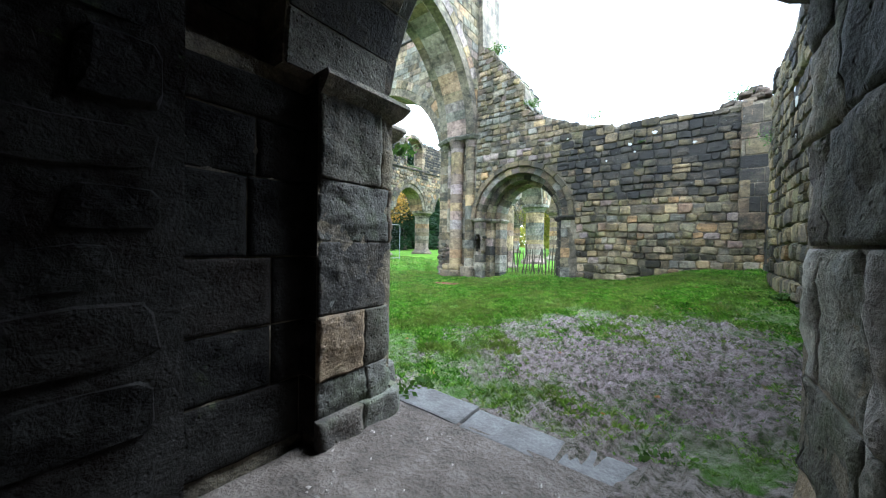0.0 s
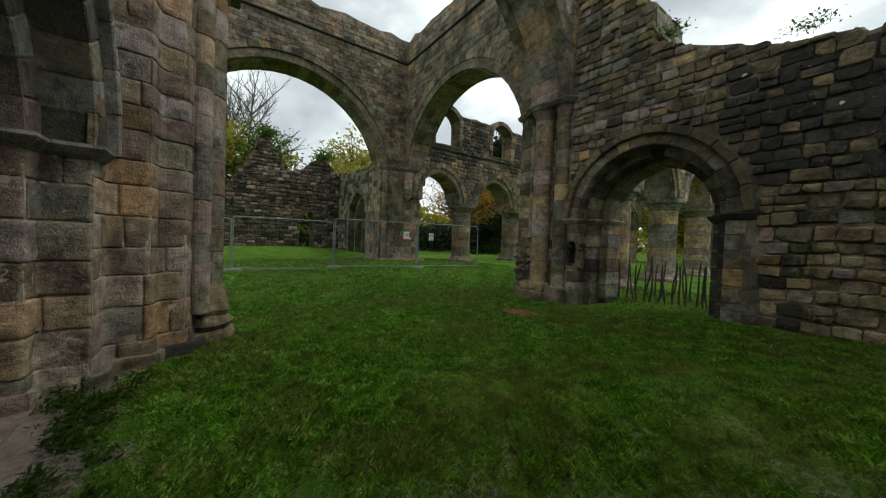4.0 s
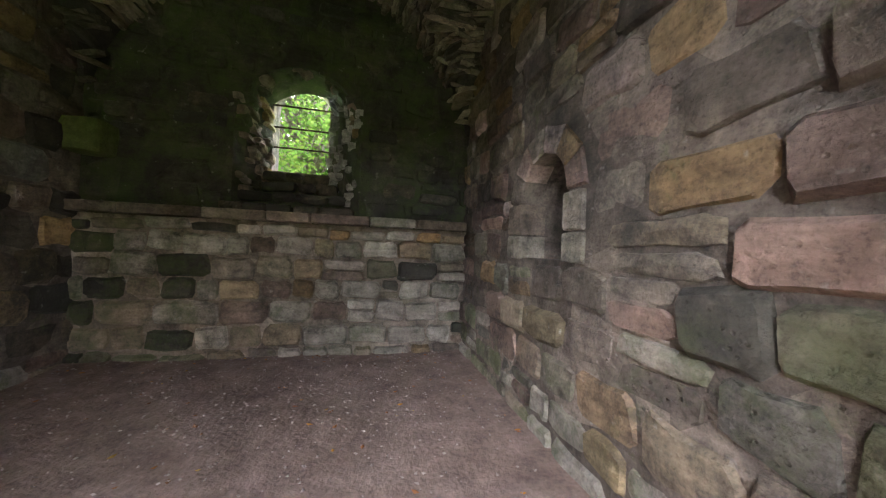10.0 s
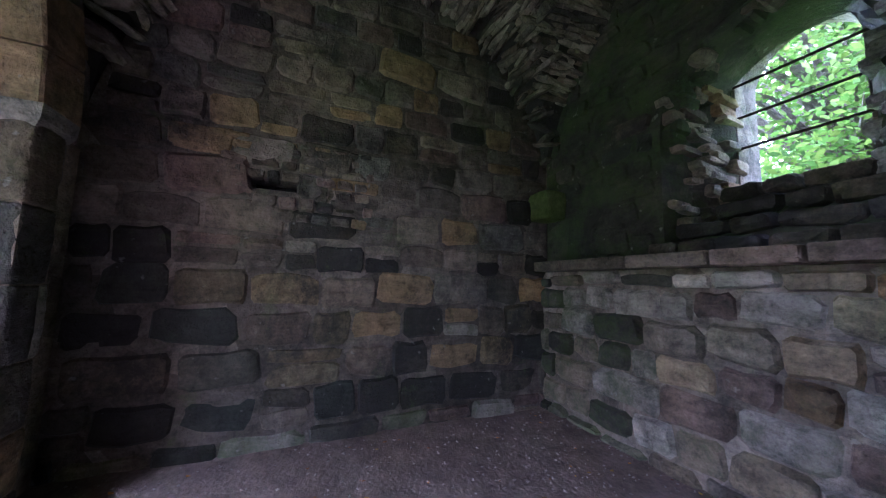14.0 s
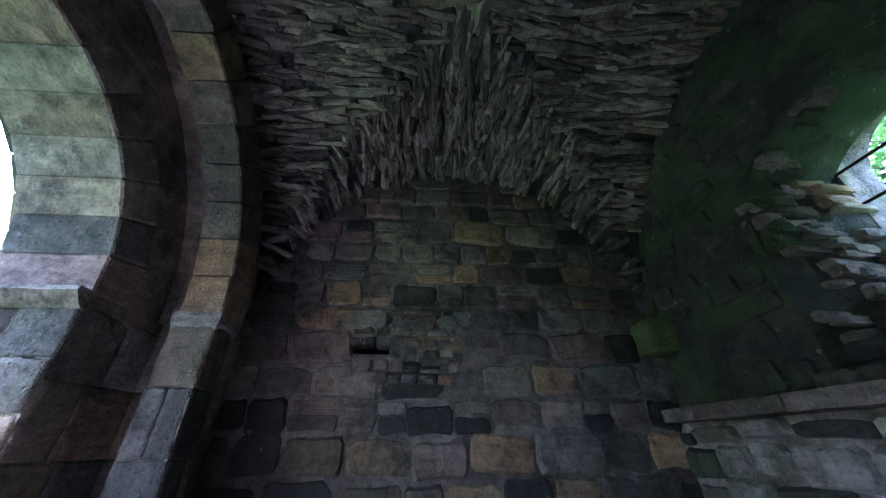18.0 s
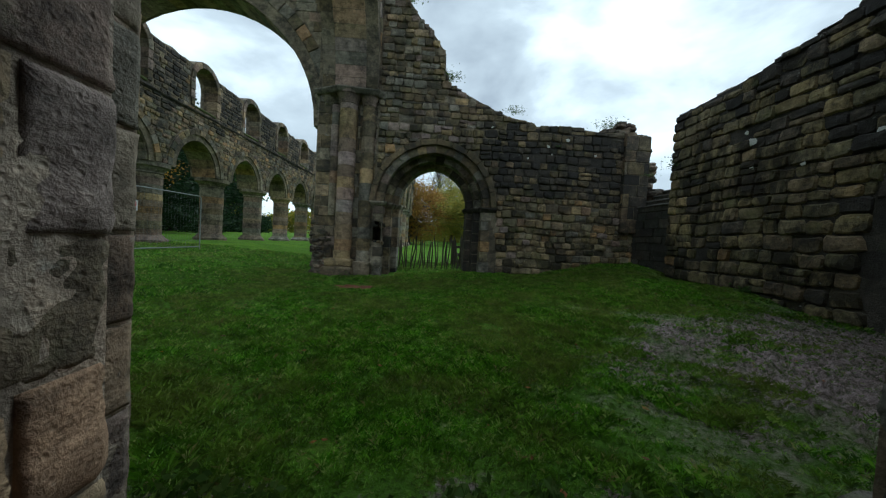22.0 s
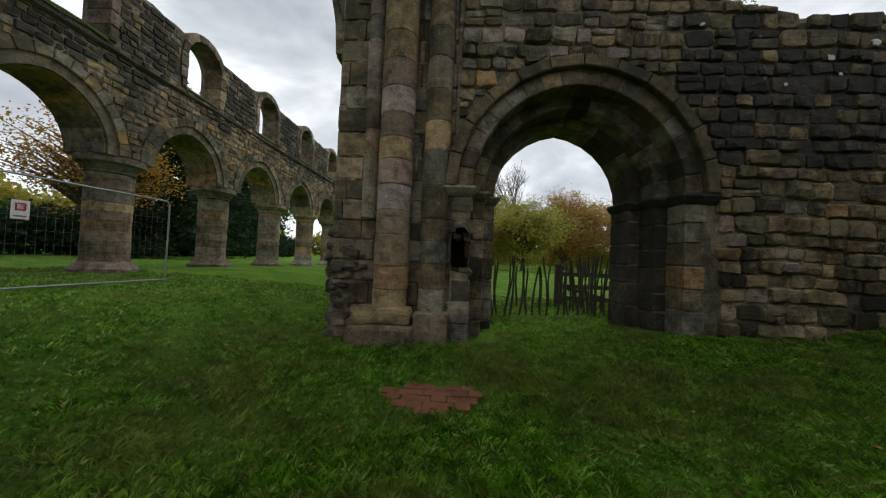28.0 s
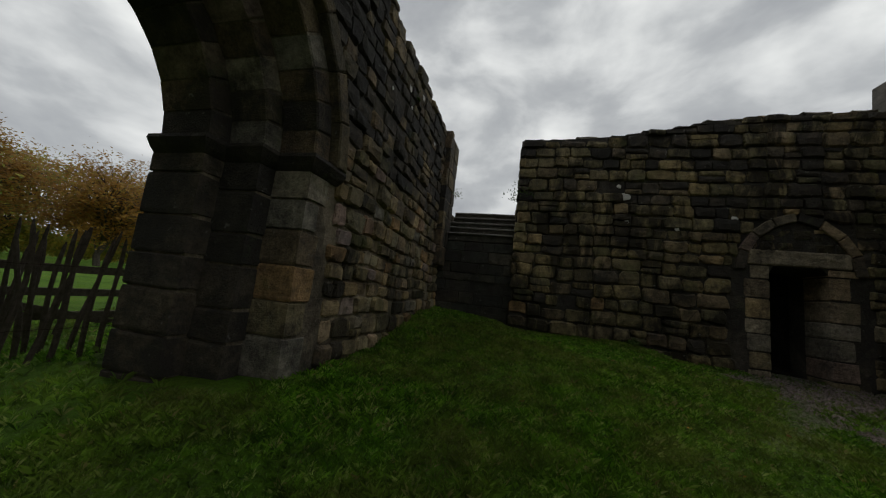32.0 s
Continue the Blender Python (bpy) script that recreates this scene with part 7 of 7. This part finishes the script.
for k in range(22):
    x = -7.25 + 0.145 * k
    stake(pf, x + rng.uniform(-0.03, 0.03), 10.75 + 0.14 * math.sin(x * 2) + rng.uniform(-0.03, 0.03), gz(x, 10.8) - 0.06, rng.uniform(1.02, 1.3), rng.uniform(-0.10, 0.12))
for k in range(14):
    x = -7.3 + 0.24 * k
    stake(pf, x, 11.9 + rng.uniform(-0.1, 0.1), gz(x, 11.9) - 0.06, rng.uniform(1.0, 1.2), rng.uniform(-0.1, 0.1))
for k in range(12):
    stake(pf, -4.75 + rng.uniform(-0.25, 0.25), 10.9 + 0.1 * k, gz(-4.7, 11) - 0.06, rng.uniform(1.1, 1.35), rng.uniform(-0.15, 0.15))
for z in (0.3, 0.85):
    v, f = [], []
    for k in range(24):
        x = -7.3 + 0.14 * k
        tube(v, f, Vector((x, 10.72 + 0.14 * math.sin(x * 2), gz(x, 10.8) + z)), Vector((x + 0.14, 10.72 + 0.14 * math.sin((x + 0.14) * 2), gz(x, 10.8) + z)), 0.003, 0.003, 4)
    part("wire", raw_mesh("wire", v, f, [m_iron]), None, pf)
gate = thing("field_gate", -4.8, 13.2, gz(-5, 13.2), "weathered timber field gate with post", "gate", "", 0)
block(gate, "post", -5.02, -4.85, 12.5, 12.67, 0.1, 1.35, m_stake, 0.02)
for k in range(3):
    block(gate, "rail", -4.9, -2.5, 12.56, 12.6, 0.45 + 0.3 * k, 0.55 + 0.3 * k, m_stake, 0.008)
br = block(gate, "brace", -4.9, -2.5, 12.52, 12.56, 0.75, 0.84, m_stake, 0.008)
br.matrix_basis = Matrix.Translation((-4.9, 0, 0.9)) @ Matrix.Rotation(radians(14), 4, "Y") @ Matrix.Translation((4.9, 0, -0.9))

# ---- worn tile patch in the lawn ----
tp = structure("tile_patch", "worn red medieval floor tiles set in the lawn", "paving")
for j in range(6):
    for i in range(8):
        x, y = -8.27 + 0.135 * i + 0.06 * j + rng.uniform(-0.006, 0.006), 6.84 + 0.128 * j + rng.uniform(-0.005, 0.005)
        if ((x + 7.68) / 0.42) ** 2 + ((y - 7.15) / 0.33) ** 2 < 1:
            ob = block(tp, "tile", x - 0.067, x + 0.067, y - 0.063, y + 0.063, gz(x, y) - 0.05, gz(x, y) + 0.016 + rng.uniform(-0.01, 0.006), m_brick, 0.01, rough=0.006)


# ---- plants on the stone ----
def sprig(name, x, y, z, rad, count, size, label, seed, nrm=None, mat=None):
    r = random.Random(seed)
    ob = thing(name, x, y, z, label, "plant")
    vs, fs = [], []
    for k in range(count):
        q = Vector((r.gauss(0, rad * 0.6), r.gauss(0, rad * 0.4), abs(r.gauss(0, rad * 0.35)) - 0.02))
        u = Vector((r.gauss(0, 1), r.gauss(0, 1), r.gauss(0.3, 0.7))).normalized()
        w = u.orthogonal().normalized()
        s = size * r.uniform(0.6, 1.3)
        i = len(vs)
        for c in (q - u * s, q + w * s * 0.55, q + u * s, q - w * s * 0.55):
            vs.append((c.x, c.y, c.z))
        fs.append((i, i + 1, i + 2, i + 3))
    for k in range(10):
        a = Vector((r.gauss(0, rad * 0.5), r.gauss(0, rad * 0.3), -0.03))
        b = a + Vector((r.gauss(0, rad * 0.25), r.gauss(0, rad * 0.2), rad * r.uniform(0.5, 1.3)))
        i = len(vs)
        vs += [(a.x - 0.004, a.y, a.z), (a.x + 0.004, a.y, a.z), (b.x, b.y, b.z)]
        fs.append((i, i + 1, i + 2))
    o = part("leaves", raw_mesh("leaves", vs, fs, [mat or m_ivy]), None, ob)
    o.matrix_parent_inverse = Matrix()


for i, (x, y, z, rad, n, s) in enumerate(((-2.35, 8.70, 4.3, 0.08, 60, 0.03), (-5.6, 8.9, 6.1, 0.3, 260, 0.04), (-6.9, 8.9, 8.3, 0.35, 300, 0.04), (-3.6, 9.0, 5.3, 0.25, 160, 0.03), (0.15, 7.05, 3.5, 0.34, 240, 0.03), (0.35, 8.6, 3.6, 0.22, 120, 0.028), (0.2, 5.3, 0.85, 0.15, 120, 0.03),
                                          (-0.3, 9.7, 5.3, 0.4, 300, 0.04), (-6.75, 0.28, 0.15, 0.16, 160, 0.03), (-6.35, 0.42, 0.12, 0.2, 200, 0.028), (-5.9, 0.6, 0.12, 0.16, 120, 0.026), (-4.2, 0.4, 0.14, 0.15, 120, 0.028), (-3.0, 0.35, 0.24, 0.12, 90, 0.028),
                                          (-4.5, 10.3, 0.4, 0.22, 260, 0.035), (-7.0, 10.0, 0.25, 0.25, 200, 0.03), (-26.4, 4.0, 8.1, 0.7, 500, 0.08), (-26.4, 7.6, 7.1, 0.8, 600, 0.08), (-0.15, 4.9, 0.8, 0.12, 100, 0.03), (-8.2, 8.35, 0.18, 0.2, 140, 0.025), (-6.55, 0.5, 0.13, 0.22, 160, 0.034), (-6.7, 0.62, 0.13, 0.16, 120, 0.034), (-6.1, 0.46, 0.12, 0.16, 110, 0.032), (-4.45, 0.5, 0.14, 0.2, 140, 0.034), (-7.05, 0.75, 0.13, 0.15, 100, 0.03), (-2.95, 0.6, 0.24, 0.1, 60, 0.03), (-1.2, 0.66, 0.26, 0.12, 70, 0.03))):
    sprig("wild_plant", x, y, z, rad, n, s, "tuft of green ivy and weeds growing by the stonework", 30 + i)

sprig("wild_plant", -3.2, 0.53, 2.28, 0.13, 70, 0.034, "bright green fern growing from the pier's impost", 120, mat=m_leaf_g)
sprig("wild_plant", -3.45, 0.5, 2.62, 0.12, 60, 0.03, "bright green fern growing from the arch joint", 121, mat=m_leaf_g)
wr = random.Random(21)
for i in range(16):
    x = -6.6 + 2.2 * i / 15 + wr.uniform(-0.1, 0.1)
    y = 0.52 + wr.uniform(-0.08, 0.3)
    sprig("wild_plant", x, y, float(levels(np.array([x]), np.array([y]))[0]) + 0.02, wr.uniform(0.07, 0.13), 46, 0.032, "low green rosette of broad-leaved weeds by the stone sill", 90 + i)


# ---- litter ----
def scatter(name, spots, label, category, mat, size, flat, seed):
    """Many loose bits lying about."""
    r = random.Random(seed)
    vs, fs = [], []
    for x, y, z in spots:
        s, a = size * r.uniform(0.5, 1.5), r.uniform(0, 6.28)
        ca, sa = math.cos(a) * s, math.sin(a) * s
        i = len(vs)
        lift = s * flat
        vs += [(x + ca, y + sa, z + lift * r.random()), (x - sa * 0.6, y + ca * 0.6, z), (x - ca, y - sa, z + lift * r.random()), (x + sa * 0.6, y - ca * 0.6, z), (x, y, z + lift)]
        fs += [(i, i + 1, i + 4), (i + 1, i + 2, i + 4), (i + 2, i + 3, i + 4), (i + 3, i, i + 4)]
    tagged(new(name, raw_mesh(name, vs, fs, [mat])), label, category, kind="stuff")


lr = random.Random(11)
pts = [(lr.uniform(-9, -0.5), lr.uniform(0.6, 8.4)) for _ in range(150)]
lz = levels(np.array([p[0] for p in pts]), np.array([p[1] for p in pts]))
scatter("fallen_leaves", [(x, y, float(z) + 0.025) for (x, y), z in zip(pts, lz)], "scattered orange and brown fallen leaves on the lawn", "leaves", m_litter, 0.028, 0.3, 3)


def floor_z(z, x, y):
    return z + 0.02 * noise.noise((x * 1.4, y * 1.4, 1)) + 0.010 * noise.noise((x * 5, y * 5, 7))


pts = [(lr.uniform(-7.3, -3.3), -5.4 + 4.3 * lr.random() ** 1.3, 0.15) for _ in range(1500)] + [(lr.uniform(-2.8, 0.4), lr.uniform(-2.5, 0.2), 0.24) for _ in range(350)]
scatter("grit", [(x, y, floor_z(z, x, y)) for x, y, z in pts], "small stones and crumbs of mortar on the earth floors", "gravel", m_grit, 0.011, 0.8, 4)
scatter("floor_litter", [(x, y, floor_z(z, x, y) + 0.003) for x, y, z in pts[:1500:9]], "dry brown leaf scraps on the chapel's earth floor", "leaves", m_litter, 0.02, 0.3, 5)
